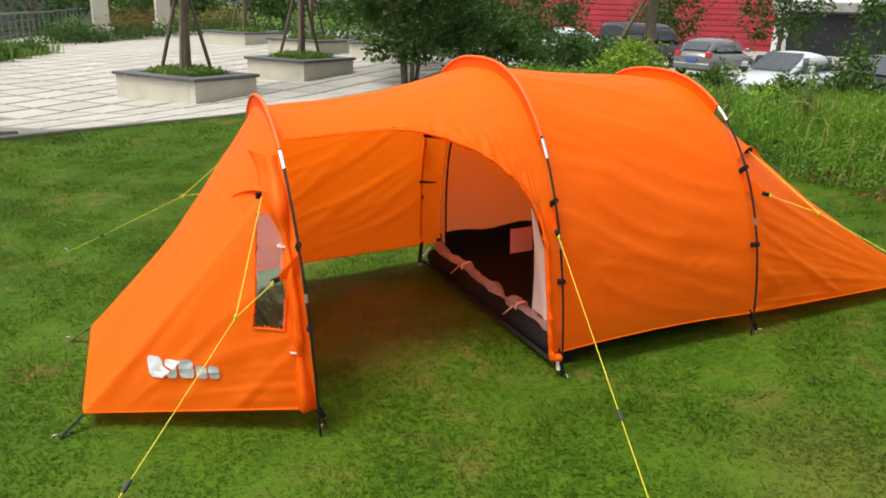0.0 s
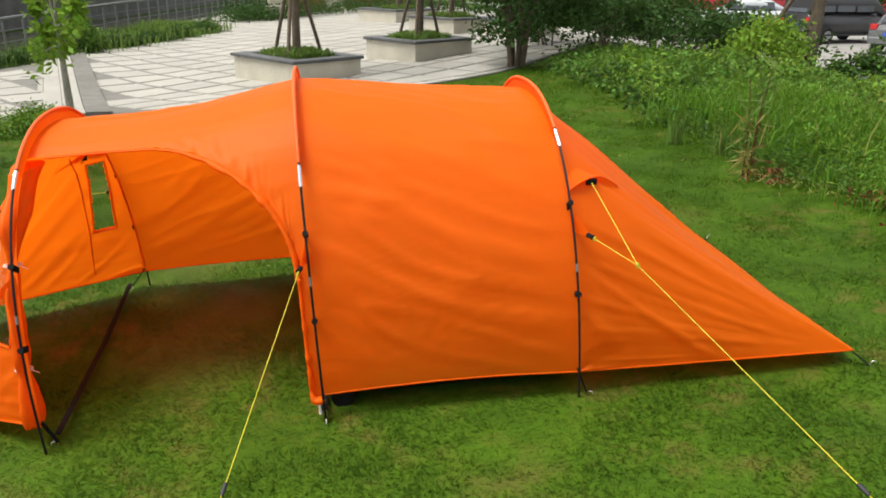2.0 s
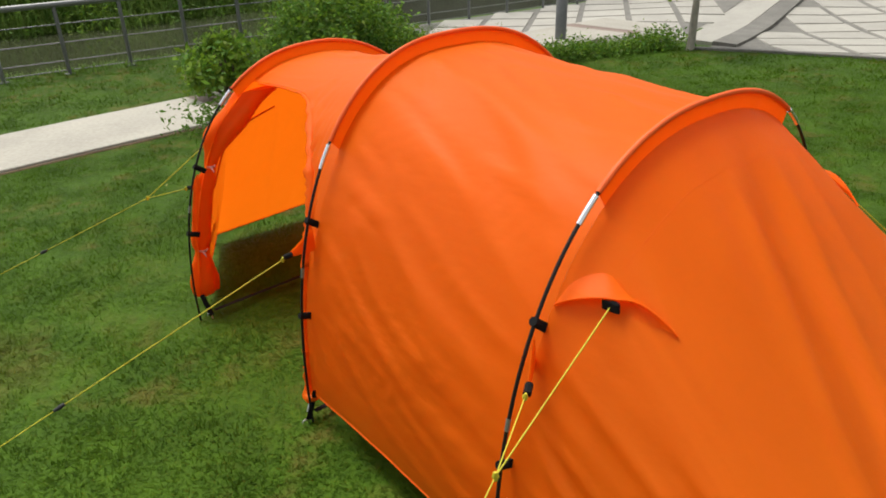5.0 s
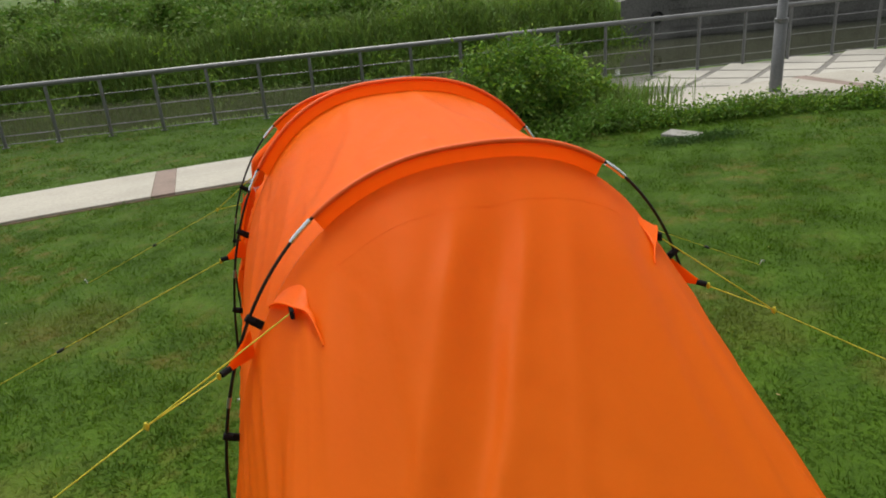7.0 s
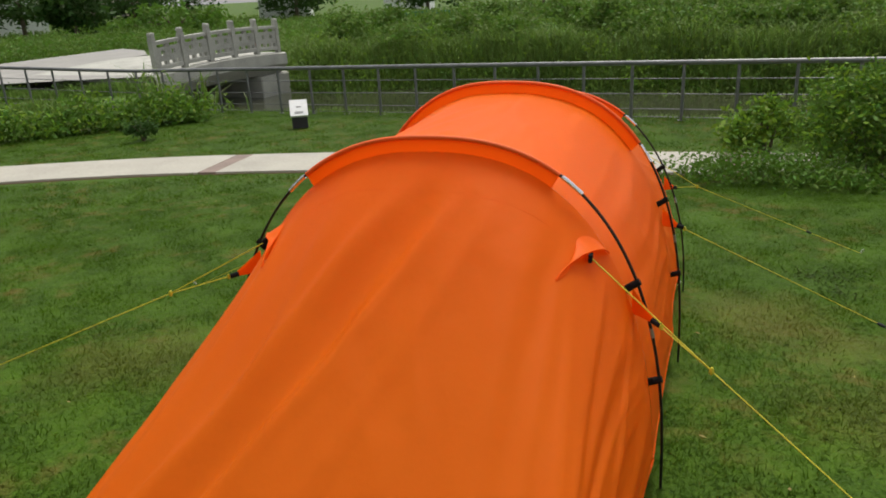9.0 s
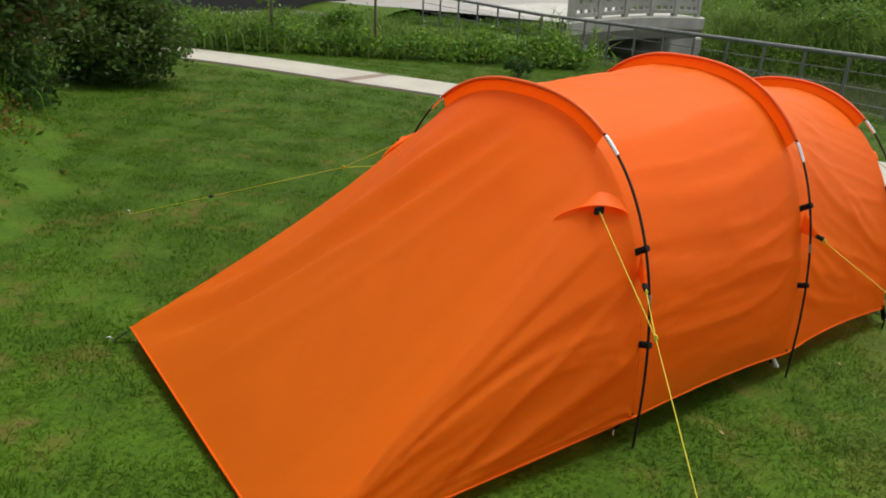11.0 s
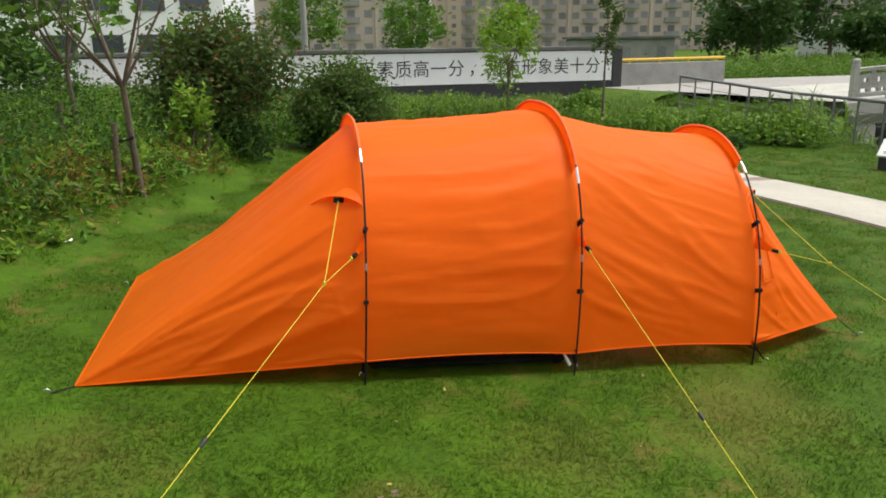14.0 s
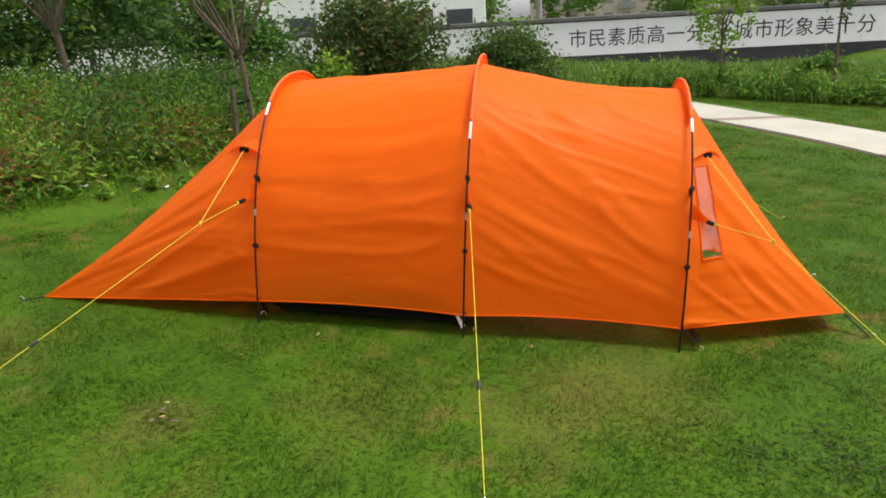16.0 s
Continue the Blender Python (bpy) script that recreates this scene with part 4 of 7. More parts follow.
# ---- concrete path ----
def curve_through(pts, n):
    """A smooth line through a few places."""
    out, pts = [], [Vector(p) for p in pts]
    for i in range(len(pts) - 1):
        a, b, c, d = pts[max(i - 1, 0)], pts[i], pts[i + 1], pts[min(i + 2, len(pts) - 1)]
        for k in range(n):
            t = k / n
            out.append(0.5 * (2 * b + (c - a) * t + (2 * a - 5 * b + 4 * c - d) * t * t + (3 * b - a - 3 * c + d) * t ** 3))
    out.append(pts[-1])
    return out


PATH_MID = curve_through([(-5.3, 9, 0), (-5.8, 5, 0), (-5.98, 1, 0), (-6.0, -1, 0), (-5.93, -3, 0), (-5.55, -5.3, 0), (-5.05, -7, 0), (-4.2, -8.85, 0), (-3.2, -11, 0), (-1.9, -13, 0), (0.6, -16.0, 0), (4, -20, 0), (9, -25, 0)], 10)


def ribbon(points, half, lift, thick=0.06):
    s, rows = Shape(), []
    for i, p in enumerate(points):
        d = (points[min(i + 1, len(points) - 1)] - points[max(i - 1, 0)]).normalized()
        n = Vector((-d.y, d.x, 0))
        a, b = p - n * half, p + n * half
        za, zb = gz(a.x, a.y) + lift, gz(b.x, b.y) + lift
        rows.append([(a.x, a.y, za - thick), (a.x, a.y, za - 0.008), (a.x + n.x * 0.008, a.y + n.y * 0.008, za),
                     (b.x - n.x * 0.008, b.y - n.y * 0.008, zb), (b.x, b.y, zb - 0.008), (b.x, b.y, zb - thick)])
    return s.grid(rows)


def build_path():
    path = thing("path", "pale concrete footpath with brown cross bands", "path", kind="structure")
    runs, start = [], 0
    cuts = []
    for target in (8.0, 4.5, 1.8, -1.48, -5.35, -8.85, -13.0, -17.5):
        cuts.append(min(range(len(PATH_MID)), key=lambda i: abs(PATH_MID[i].y - target)))
    lead = 0
    for c in cuts + [len(PATH_MID) - 1]:
        runs.append((lead, c))
        lead = c
    for k, (a, b) in enumerate(runs):
        seg = PATH_MID[a:b + 1]
        if len(seg) < 2:
            continue
        d0, d1 = (seg[1] - seg[0]).normalized(), (seg[-1] - seg[-2]).normalized()
        seg = [seg[0] + d0 * (0.13 if k else 0)] + seg[1:-1] + [seg[-1] - d1 * 0.13]
        part("path_slab", ribbon(seg, 0.79, 0.035), M_PATH, path)
    part("path_verge", ribbon(PATH_MID, 0.84, 0.010), M_SOIL, path, "bare brown soil beside the slabs")
    for c in cuts:
        d = (PATH_MID[c + 1] - PATH_MID[c - 1]).normalized()
        part("path_band", ribbon([PATH_MID[c] - d * 0.125, PATH_MID[c] + d * 0.125], 0.79, 0.033), M_BAND, path, "brown brick band")


build_path()

# ---- plaza ----
E1, E2 = Vector((0.6, -0.8, 0)), Vector((0.8, 0.6, 0))
TILE = 0.86
EDGE = curve_through([(-3.15, 7.15, 0), (-1.8, 7.4, 0), (0.0, 7.65, 0), (1.4, 8.25, 0), (2.5, 8.95, 0), (3.9, 10.3, 0), (6.0, 12.8, 0), (8, 16, 0)], 12)


def edge_y(x):
    xs = [p.x for p in EDGE]
    return float(np.interp(x, xs, [p.y for p in EDGE]))


def band_x(y):
    """The line of grey stone along the head of the steps."""
    return -3.1 - 0.292 * (y - 7.6)


def verge_x(y):
    """The plaza's edge towards the planted strip by the river."""
    return float(np.interp(y, [7, 10.5, 12.6, 15.1, 18.7, 23.7, 26, 32], [-9.6, -8.8, -7.5, -6.1, -4.5, -2.65, -3.4, -5]))


def build_plaza():
    plaza = thing("plaza", "pale square stone paving with dark joints", "paving", kind="structure")
    tiles = []
    for i in range(-40, 41):
        for j in range(-6, 60):
            c = Vector((-1.2, 8.3, 0)) - E1 * (TILE * (i)) + E2 * (TILE * (j - 20))
            x, y = c.x, c.y
            if y > 33 or y < 5.9 or (x > -5 and y < 7.3) or x > 12:
                continue
            low = x < band_x(y) - 0.75
            if x < verge_x(y) + 0.2 or x < fence_x(y) + 0.12:
                continue
            if not low and x < band_x(y) + 0.35:
                continue
            corners = []
            for a, b in ((-1, -1), (1, -1), (1, 1), (-1, 1)):
                q = c + E1 * (a * (TILE / 2 - 0.05)) + E2 * (b * (TILE / 2 - 0.05))
                corners.append(q)
            if low and min(q.y for q in corners) < (5.75 if x < -6.2 else 7.0):
                continue
            if not low:
                corners = [Vector((q.x, max(q.y, edge_y(q.x) + 0.06), 0)) for q in corners]
                area = (corners[2] - corners[0]).cross(corners[3] - corners[1]).z
                if abs(area) < 0.25:
                    continue
            tiles.append((Vector((x, y)).length, c, corners, low))
    tiles.sort(key=lambda t: t[0])
    rest = Shape()

    def tile_shape(s, corners, low):
        top = []
        for q in corners:
            top.append(Vector((q.x, q.y, gz(q.x, q.y) + (0.03 if not low else 0.022))))
        mid = sum(top, Vector()) / 4
        inner = [mid + (p - mid) * 0.985 + Vector((0, 0, 0.0)) for p in top]
        low_ring = [p - Vector((0, 0, 0.012)) for p in top]
        base = [p - Vector((0, 0, 0.05)) for p in top]
        s.grid([base, low_ring, inner], closed=True)
        s.poly(inner)

    for k, (_, c, corners, low) in enumerate(tiles):
        if k < 280:
            s = Shape()
            tile_shape(s, corners, low)
            part("paving_stone", s, M_STONE, plaza)
        else:
            tile_shape(rest, corners, low)
    tagged(part("far_paving", rest, M_STONE, plaza), kind="stuff")
    # joints: a darker bed just under the stones
    upper, lower = [], []
    for k in range(53):
        y = 7.0 + 26 * k / 52
        r = []
        for j in range(31):
            x = max(verge_x(y), band_x(y)) + (14 - max(verge_x(y), band_x(y))) * j / 30
            yy = max(y, edge_y(x) + 0.02) if x > -3.2 else max(y, 7.45)
            r.append((x, yy, gz(x, yy) + 0.016))
        upper.append(r)
    for k in range(55):
        y = 5.7 + 27.3 * k / 54
        l0, l1 = max(verge_x(y), fence_x(y) - 0.1), (band_x(y) - 0.7 if y > 7.2 else -5.9)
        if l1 > l0:
            lower.append([(l0 + (l1 - l0) * j / 12, y, gz(l0 + (l1 - l0) * j / 12, y) + 0.008) for j in range(13)])
    part("joint_bed", Shape().grid(upper), M_JOINT, plaza, "dark joints")
    part("joint_bed", Shape().grid(lower), M_JOINT, plaza, "dark joints")
    # grey band and steps
    ys = [7.5 + 9.3 * k / 12 for k in range(13)]
    for n, (off, wide, lift, mat) in enumerate(((0.0, 0.36, 0.045, M_JOINT), (-0.30, 0.29, 0.035, M_STONE), (-0.60, 0.29, 0.0, M_STONE), (-0.88, 0.27, -0.02, M_STONE))):
        rows = []
        for y in ys:
            y2 = max(y, 7.5 - off * 0.2)
            a, b = band_x(y) + off, band_x(y) + off + wide
            z = gz((a + b) / 2, y) + lift + 0.02
            rows.append([(a, y2, z - 0.16), (a, y2, z - 0.012), (a + 0.012, y2, z), (b, y2, z), (b, y2, z - 0.1)])
        s = Shape().grid(rows)
        s.poly(rows[0])
        part("step" if n else "grey_band", s, mat, plaza, "" if n else "dark grey stone band at the head of the steps")
    part("plaza_curb", ribbon(EDGE, 0.05, 0.036), M_JOINT, plaza, "thin dark stone edging")


build_plaza()


# ---- planters ----
def build_planter(corner, len1, len2, tall, label):
    """A low box of pale stone with a dark coping. corner: the corner towards the lawn."""
    corner = Vector((*corner, 0))
    c = corner - E1 * (len1 / 2) + E2 * (len2 / 2)
    z = gz(corner.x, corner.y) + 0.02
    m = Matrix.Translation((c.x, c.y, z)) @ Matrix.Rotation(math.atan2(E2.y, E2.x), 4, "Z")
    pl = thing("planter", label, "planter", m, "planters on the plaza")
    a, b, w = len2 / 2, len1 / 2, 0.16
    for x0, y0, x1, y1 in ((-a, -b, a, -b + w), (-a, b - w, a, b), (-a, -b + w, -a + w, b - w), (a - w, -b + w, a, b - w)):
        part("planter_wall", Shape().box(x0, y0, -0.15, x1, y1, tall, 0.006), M_PLANTER, pl)
    o = 0.05
    for x0, y0, x1, y1 in ((-a - o, -b - o, a + o, -b + 0.24), (-a - o, b - 0.24, a + o, b + o), (-a - o, -b + 0.24, -a + 0.24, b - 0.24), (a - 0.24, -b + 0.24, a + o, b - 0.24)):
        part("coping", Shape().box(x0, y0, tall + 0.003, x1, y1, tall + 0.06, 0.012), M_COPING, pl, "dark stone coping")
    part("soil", Shape().box(-a + w, -b + w, 0, a - w, b - w, tall - 0.04), M_BARK, pl, "dark soil")
    return Vector((c.x, c.y, z + tall))


planter_spots = []
for corner, l1, l2, tall in (((-0.15, 10.0), 1.95, 1.58, 0.38), ((2.36, 12.1), 1.55, 1.85, 0.38), ((4.3, 17.6), 1.8, 1.8, 0.38), ((3.3, 22.8), 1.9, 2.2, 0.38), ((6.0, 16.0), 1.5, 1.5, 0.36)):
    planter_spots.append(build_planter(corner, l1, l2, tall, "cream stone planter box with a dark coping"))


# ---- plants ----
def leaf_quads(pts, size, rng, droop=0.0, slim=0.45, up=0.35):
    """Small pointed leaves, one four-cornered face each, at the given places."""
    n = len(pts)
    a = rng.normal(size=(n, 3))
    a[:, 2] = a[:, 2] * 0.6 + up - droop
    a /= np.linalg.norm(a, axis=1)[:, None] + 1e-9
    b = np.cross(a, rng.normal(size=(n, 3)))
    b /= np.linalg.norm(b, axis=1)[:, None] + 1e-9
    l = size * rng.uniform(0.6, 1.3, (n, 1))
    base, tip = pts - a * l * 0.5, pts + a * l * 0.5
    mid = pts + a * l * 0.05
    w = b * l * slim * 0.5
    return np.stack([base, mid + w, tip, mid - w], 1).reshape(-1, 3)


def crown_points(rng, n, centre, radii, clumps, tight=0.32, flat_base=True):
    """Places in an uneven crown made of many clumps with gaps between them."""
    d = rng.normal(size=(clumps, 3))
    d /= np.linalg.norm(d, axis=1)[:, None]
    if flat_base:
        d[:, 2] = np.abs(d[:, 2]) * 1.0 - 0.25
    r = rng.uniform(0.45, 1.0, (clumps, 1)) ** 0.6
    c = np.array(centre) + d * r * np.array(radii) * (1 + 0.12 * rng.normal(size=(clumps, 1)))
    pick = rng.integers(0, clumps, n)
    spread = np.array(radii) * tight * rng.uniform(0.6, 1.3, (clumps, 1))
    o = rng.normal(size=(n, 3)) * 0.55
    return c[pick] + o * spread[pick], c


def limb_shape(points, base_z, centre, trunk_r, rng, lean=(0, 0), foot=(0, 0), limbs=7, fork=0.5):
    s = Shape()
    top = Vector((centre[0], centre[1], centre[2]))
    foot = Vector((foot[0], foot[1], base_z - 0.1))
    split = foot.lerp(top, fork)
    mid = foot.lerp(split, 0.5) + Vector((lean[0], lean[1], 0))
    s.tube([foot, mid, split, split.lerp(top, 0.6)], [trunk_r * 1.25, trunk_r, trunk_r * 0.8, trunk_r * 0.3], 8)
    for k in range(min(limbs, len(points))):
        q = Vector(points[k])
        p = split.lerp(top, 0.1 + 0.5 * rng.random())
        s.tube([p, p.lerp(q, 0.5) + Vector((0, 0, 0.08 * (q - p).length)), q], [trunk_r * 0.45, trunk_r * 0.25, trunk_r * 0.08], 6)
    return s


def bush(name, label, x, y, radii, n, size, mat, seed, clumps=40, lift=0.0, category="bush", stems=6, mat2=None, share2=0.1, slim=0.45, group=""):
    rng = np.random.default_rng(seed)
    z = gz(x, y)
    ob = thing(name, label, category, Matrix.Translation((x, y, z)), group)
    h = radii[2]
    pts, c = crown_points(rng, n, (0, 0, h * 0.45 + lift), (radii[0], radii[1], h * 0.62), clumps)
    pts = pts[pts[:, 2] > 0.0]
    for k in range(stems):
        q = c[k % len(c)]
        b = rng.normal(size=2) * 0.08
        s = Shape().tube([(b[0], b[1], -0.05), (q[0] * 0.4 + b[0], q[1] * 0.4 + b[1], q[2] * 0.55), tuple(q)], [0.022, 0.016, 0.005], 6)
        part("stem", s, M_BARK, ob)
    cut = int(len(pts) * (1 - share2)) if mat2 else len(pts)
    o = new("foliage", tri_mesh("foliage", leaf_quads(pts[:cut], size, rng, slim=slim), mat, 4))
    o.parent = ob
    if mat2:
        o = tagged(new("young_leaves", tri_mesh("young_leaves", leaf_quads(pts[cut:] * np.array((1.03, 1.03, 1.02)), size, rng, slim=slim), mat2, 4)), "lighter young leaves")
        o.parent = ob
    return ob


def tree(name, label, x, y, trunk_h, trunk_r, radii, n, size, mat, seed, clumps=40, lean=(0, 0), limbs=10, shift=(0, 0), base=None, group="", fork=0.55, bark=None):
    rng = np.random.default_rng(seed)
    z = gz(x, y) if base is None else base
    ob = thing(name, label, "tree", Matrix.Translation((x, y, z)), group)
    centre = (shift[0], shift[1], trunk_h + radii[2] * 0.75)
    pts, c = crown_points(rng, n, centre, radii, clumps, flat_base=False)
    part("trunk", limb_shape(c, 0, centre, trunk_r, rng, lean, limbs=limbs, fork=fork), bark or M_BARK, ob, smooth=True)
    o = new("crown", tri_mesh("crown", leaf_quads(pts, size, rng), mat, 4))
    o.parent = ob
    return ob


def strip_of(name, label, category, places, n, tall, size, mat, seed, upright=0.5, slim=0.4, width=0.3, kind="stuff", flat=False):
    """Plants that nobody could count, along or over a stretch of ground."""
    rng = np.random.default_rng(seed)
    places = np.array(places, float)
    pick = rng.integers(0, len(places), n)
    xy = places[pick] + rng.normal(size=(n, 2)) * width
    hump = 0.65 + 0.35 * np.sin(xy[:, 0] * 3.1 + seed) * np.sin(xy[:, 1] * 2.7) + 0.25 * rng.normal(size=n)
    top = tall * np.clip(hump, 0.25, 1.5)
    z = height(xy[:, 0], xy[:, 1]) + top * np.sqrt(rng.uniform(0.02, 1, n))
    pts = np.column_stack([xy, z])
    me = tri_mesh(name, leaf_quads(pts, size, rng, up=upright, slim=slim), mat, 4)
    return tagged(new(name, me), label, category, kind=kind)


def blades(name, label, category, places, n, tall, wide, mat, seed, spread=0.4, bend=0.3):
    """Long upright blades, bent over at the tip: reeds, weeds and tall grass."""
    rng = np.random.default_rng(seed)
    places = np.array(places, float)
    pick = rng.integers(0, len(places), n)
    xy = places[pick] + rng.normal(size=(n, 2)) * spread
    z = height(xy[:, 0], xy[:, 1]) - 0.02
    h = tall * rng.uniform(0.45, 1.15, n) * (0.85 + 0.3 * np.sin(xy[:, 0] * 1.7 + seed) * np.sin(xy[:, 1] * 1.3))
    ang = rng.uniform(0, 2 * np.pi, n)
    d = np.column_stack([np.cos(ang), np.sin(ang)])
    side = np.column_stack([-d[:, 1], d[:, 0]])
    out = bend * h * rng.uniform(0.2, 1.4, n)
    w = (wide * rng.uniform(0.6, 1.3, n))[:, None]
    p0 = np.column_stack([xy, z])
    p1 = np.column_stack([xy + d * (out * 0.3)[:, None], z + h * 0.65])
    p2 = np.column_stack([xy + d * out[:, None], z + h * (1 - 0.25 * bend)])
    s3 = np.column_stack([side * w * 0.5, np.zeros(n)])
    quad = np.stack([p0 - s3 * 0.6, p0 + s3 * 0.6, p1 + s3, p1 - s3], 1).reshape(-1, 3)
    tip = np.stack([p1 - s3, p1 + s3, p2, p2 + np.array((0, 0, -0.004))], 1).reshape(-1, 3)
    me = tri_mesh(name, np.concatenate([quad, tip]), mat, 4)
    return tagged(new(name, me), label, category, kind="stuff")


def patch(x0, x1, y0, y1, n, seed, keep=lambda x, y: True):
    rng = np.random.default_rng(seed)
    out = []
    while len(out) < n:
        x, y = rng.uniform(x0, x1), rng.uniform(y0, y1)
        if keep(x, y):
            out.append((x, y))
    return out


def line_places(pts, n):
    return [(p.x, p.y) for p in curve_through([(*q, 0) for q in pts], n)]


# plants in the planters: a young tree with props and low grass
for i, p in enumerate(planter_spots):
    rng = np.random.default_rng(40 + i)
    t = thing("young_tree", "young planted tree held by three wooden props", "tree", Matrix.Translation(p - Vector((0, 0, 0.05))), "trees in the planters")
    part("trunk", Shape().tube([(0, 0, 0), (0.02, 0.01, 1.5), (0.0, 0.03, 3.2)], [0.085, 0.075, 0.06], 10), M_BARK, t, smooth=True)
    for a in (0.4, 2.5, 4.4):
        part("prop", Shape().tube([(0.55 * math.cos(a), 0.55 * math.sin(a), 0), (0.04 * math.cos(a), 0.04 * math.sin(a), 1.75)], 0.035, 8), M_BARK, t, "slanting wooden prop", smooth=True)
    pts, c = crown_points(rng, 2200, (0, 0, 4.2), (1.4, 1.4, 1.1), 26, flat_base=False)
    o = new("crown", tri_mesh("crown", leaf_quads(pts, 0.13, rng), M_LEAF, 4))
    o.parent = t
    xy = rng.uniform(-0.52, 0.52, (2600, 2))
    pts = np.column_stack([xy, 0.05 + 0.20 * rng.random(2600) ** 1.5 * (1 - np.hypot(xy[:, 0], xy[:, 1]) * 0.6)])
    g = tagged(new("planter_grass", tri_mesh("planter_grass", leaf_quads(pts, 0.16, rng, up=1.1, slim=0.16), M_REED, 4)), "low grass filling a planter", "grass", kind="stuff")
    g.matrix_world = Matrix.Translation(p + Vector((0, 0, -0.05))) @ Matrix.Rotation(0.64, 4, "Z")

# by the river, beyond the path: dark bush, lighter bushes, ground cover, clipped hedge
bush("leafy_bush", "dense green bush beside the path", -5.75, 3.15, (0.78, 0.84, 1.18), 11000, 0.072, M_LEAF, 3, 75, mat2=M_LEAFLIGHT, share2=0.25)
bush("leafy_bush", "bright green young bush beside the path", -6.6, 2.0, (0.5, 0.5, 0.75), 2000, 0.10, M_LEAFLIGHT, 4, 26, mat2=M_LEAF, share2=0.4)
bush("leafy_bush", "bright green young bush beside the path", -6.3, 4.3, (0.7, 0.6, 0.75), 3400, 0.08, M_LEAFLIGHT, 5, 30, mat2=M_LEAF, share2=0.4)
strip_of("ground_cover", "leafy ground cover round the bush", "ground cover", line_places([(-4.9, 1.2), (-4.7, 2.2), (-4.75, 3.2), (-5.0, 4.0)], 8), 8000, 0.34, 0.065, M_LEAF, 6, width=0.28)
strip_of("hedge", "low clipped hedge along the lawn", "hedge", line_places([(-4.75, 3.9), (-4.45, 5.0), (-4.1, 6.1), (-3.55, 7.1)], 10), 8000, 0.25, 0.06, M_LEAF, 7, width=0.17)
strip_of("hedge_tips", "yellow green young leaves on the hedge", "hedge", line_places([(-4.6, 4.4), (-4.1, 6.1), (-3.55, 7.1)], 10), 2600, 0.28, 0.05, M_LEAFLIGHT, 8, width=0.17)
blades("tall_grass", "tall grass between hedge and railing", "grass", patch(-9.2, -5.4, 3.0, 5.0, 160, 9, lambda x, y: x > fence_x(y) + 0.5), 5200, 0.55, 0.02, M_REED, 10, 0.3)
bush("leafy_bush", "small dark bush standing on the lawn", -7.8, -8.6, (0.28, 0.28, 0.42), 900, 0.07, M_LEAFDARK, 11, 16, stems=3)

# planted strip between plaza and railing, with its clipped border
places = patch(-8, -2.5, 12.5, 25, 300, 12, lambda x, y: fence_x(y) + 0.4 < x < verge_x(y) - 0.3)
blades("tall_grass", "rank grass in the strip by the river", "grass", places, 6500, 0.45, 0.03, M_REED, 13, 0.35)
strip_of("hedge", "low clipped hedge bordering the plaza", "hedge", [(verge_x(12.4 + 12.5 * k / 60) - 0.25, 12.4 + 12.5 * k / 60) for k in range(61)], 9000, 0.36, 0.10, M_LEAFDARK, 14, width=0.13)
bush("leafy_bush", "round green bush in the strip by the river", -5.6, 17.0, (0.5, 0.5, 0.9), 1300, 0.10, M_LEAF, 15, 22)

# a slim tree at the plaza's edge
tree("slim_tree", "slim young tree with a bare pale trunk on the lawn", -3.15, 7.1, 1.0, 0.05, (0.42, 0.42, 0.8), 1500, 0.12, M_LEAFLIGHT, 16, 20, limbs=6, bark=M_PALEBARK)

# east border: the many-stemmed tree, dark hedge, ground cover, weeds
rng = np.random.default_rng(17)
clump = thing("clump_tree", "dark many-stemmed tree in leaf at the lawn's corner", "tree", Matrix.Translation((4.15, 10.6, gz(4.15, 10.6))))
for k in range(7):
    a = 0.9 * k
    part("stem", Shape().tube([(0.12 * math.cos(a), 0.12 * math.sin(a), -0.1), (0.22 * math.cos(a), 0.22 * math.sin(a), 0.8), (0.75 * math.cos(a), 0.75 * math.sin(a), 2.6)], [0.045, 0.035, 0.012], 7), M_BARK, clump, smooth=True)
pts, c = crown_points(rng, 12000, (0.15, 0.3, 2.0), (1.45, 1.45, 1.6), 90, tight=0.22, flat_base=False)
pts = pts[pts[:, 2] > 0.45]
o = new("crown", tri_mesh("crown", leaf_quads(pts, 0.12, rng), M_LEAFDARK, 4))
o.parent = clump
for i, (x, y, r, h) in enumerate(((6.6, 12.2, 1.3, 1.5), (8.6, 12.6, 1.5, 1.4), (10.8, 13.5, 1.6, 1.3), (7.6, 15, 1.8, 2.6), (10.2, 17, 1.6, 2.2), (5.8, 13.8, 1.4, 2.6))):
    bush("shrub", "dark green shrub at the edge of the car park", x, y, (r, r, h), 3400, 0.14, M_LEAFDARK, 60 + i, 46, category="shrub", group="shrubs by the car park")
def east_edge(y):
    """Where the lawn gives way to ground cover and rank weeds behind the tent's tail."""
    return float(np.interp(y, [-3, 0.0, 0.6, 1.3, 1.8, 2.4, 3.3, 4.4, 5.8, 7.0, 8.5, 11], [4.6, 4.4, 4.2, 4.15, 3.95, 3.95, 4.1, 3.95, 4.05, 4.0, 4.3, 4.9]))


def in_weeds(x, y):
    return x > east_edge(y) + 0.15


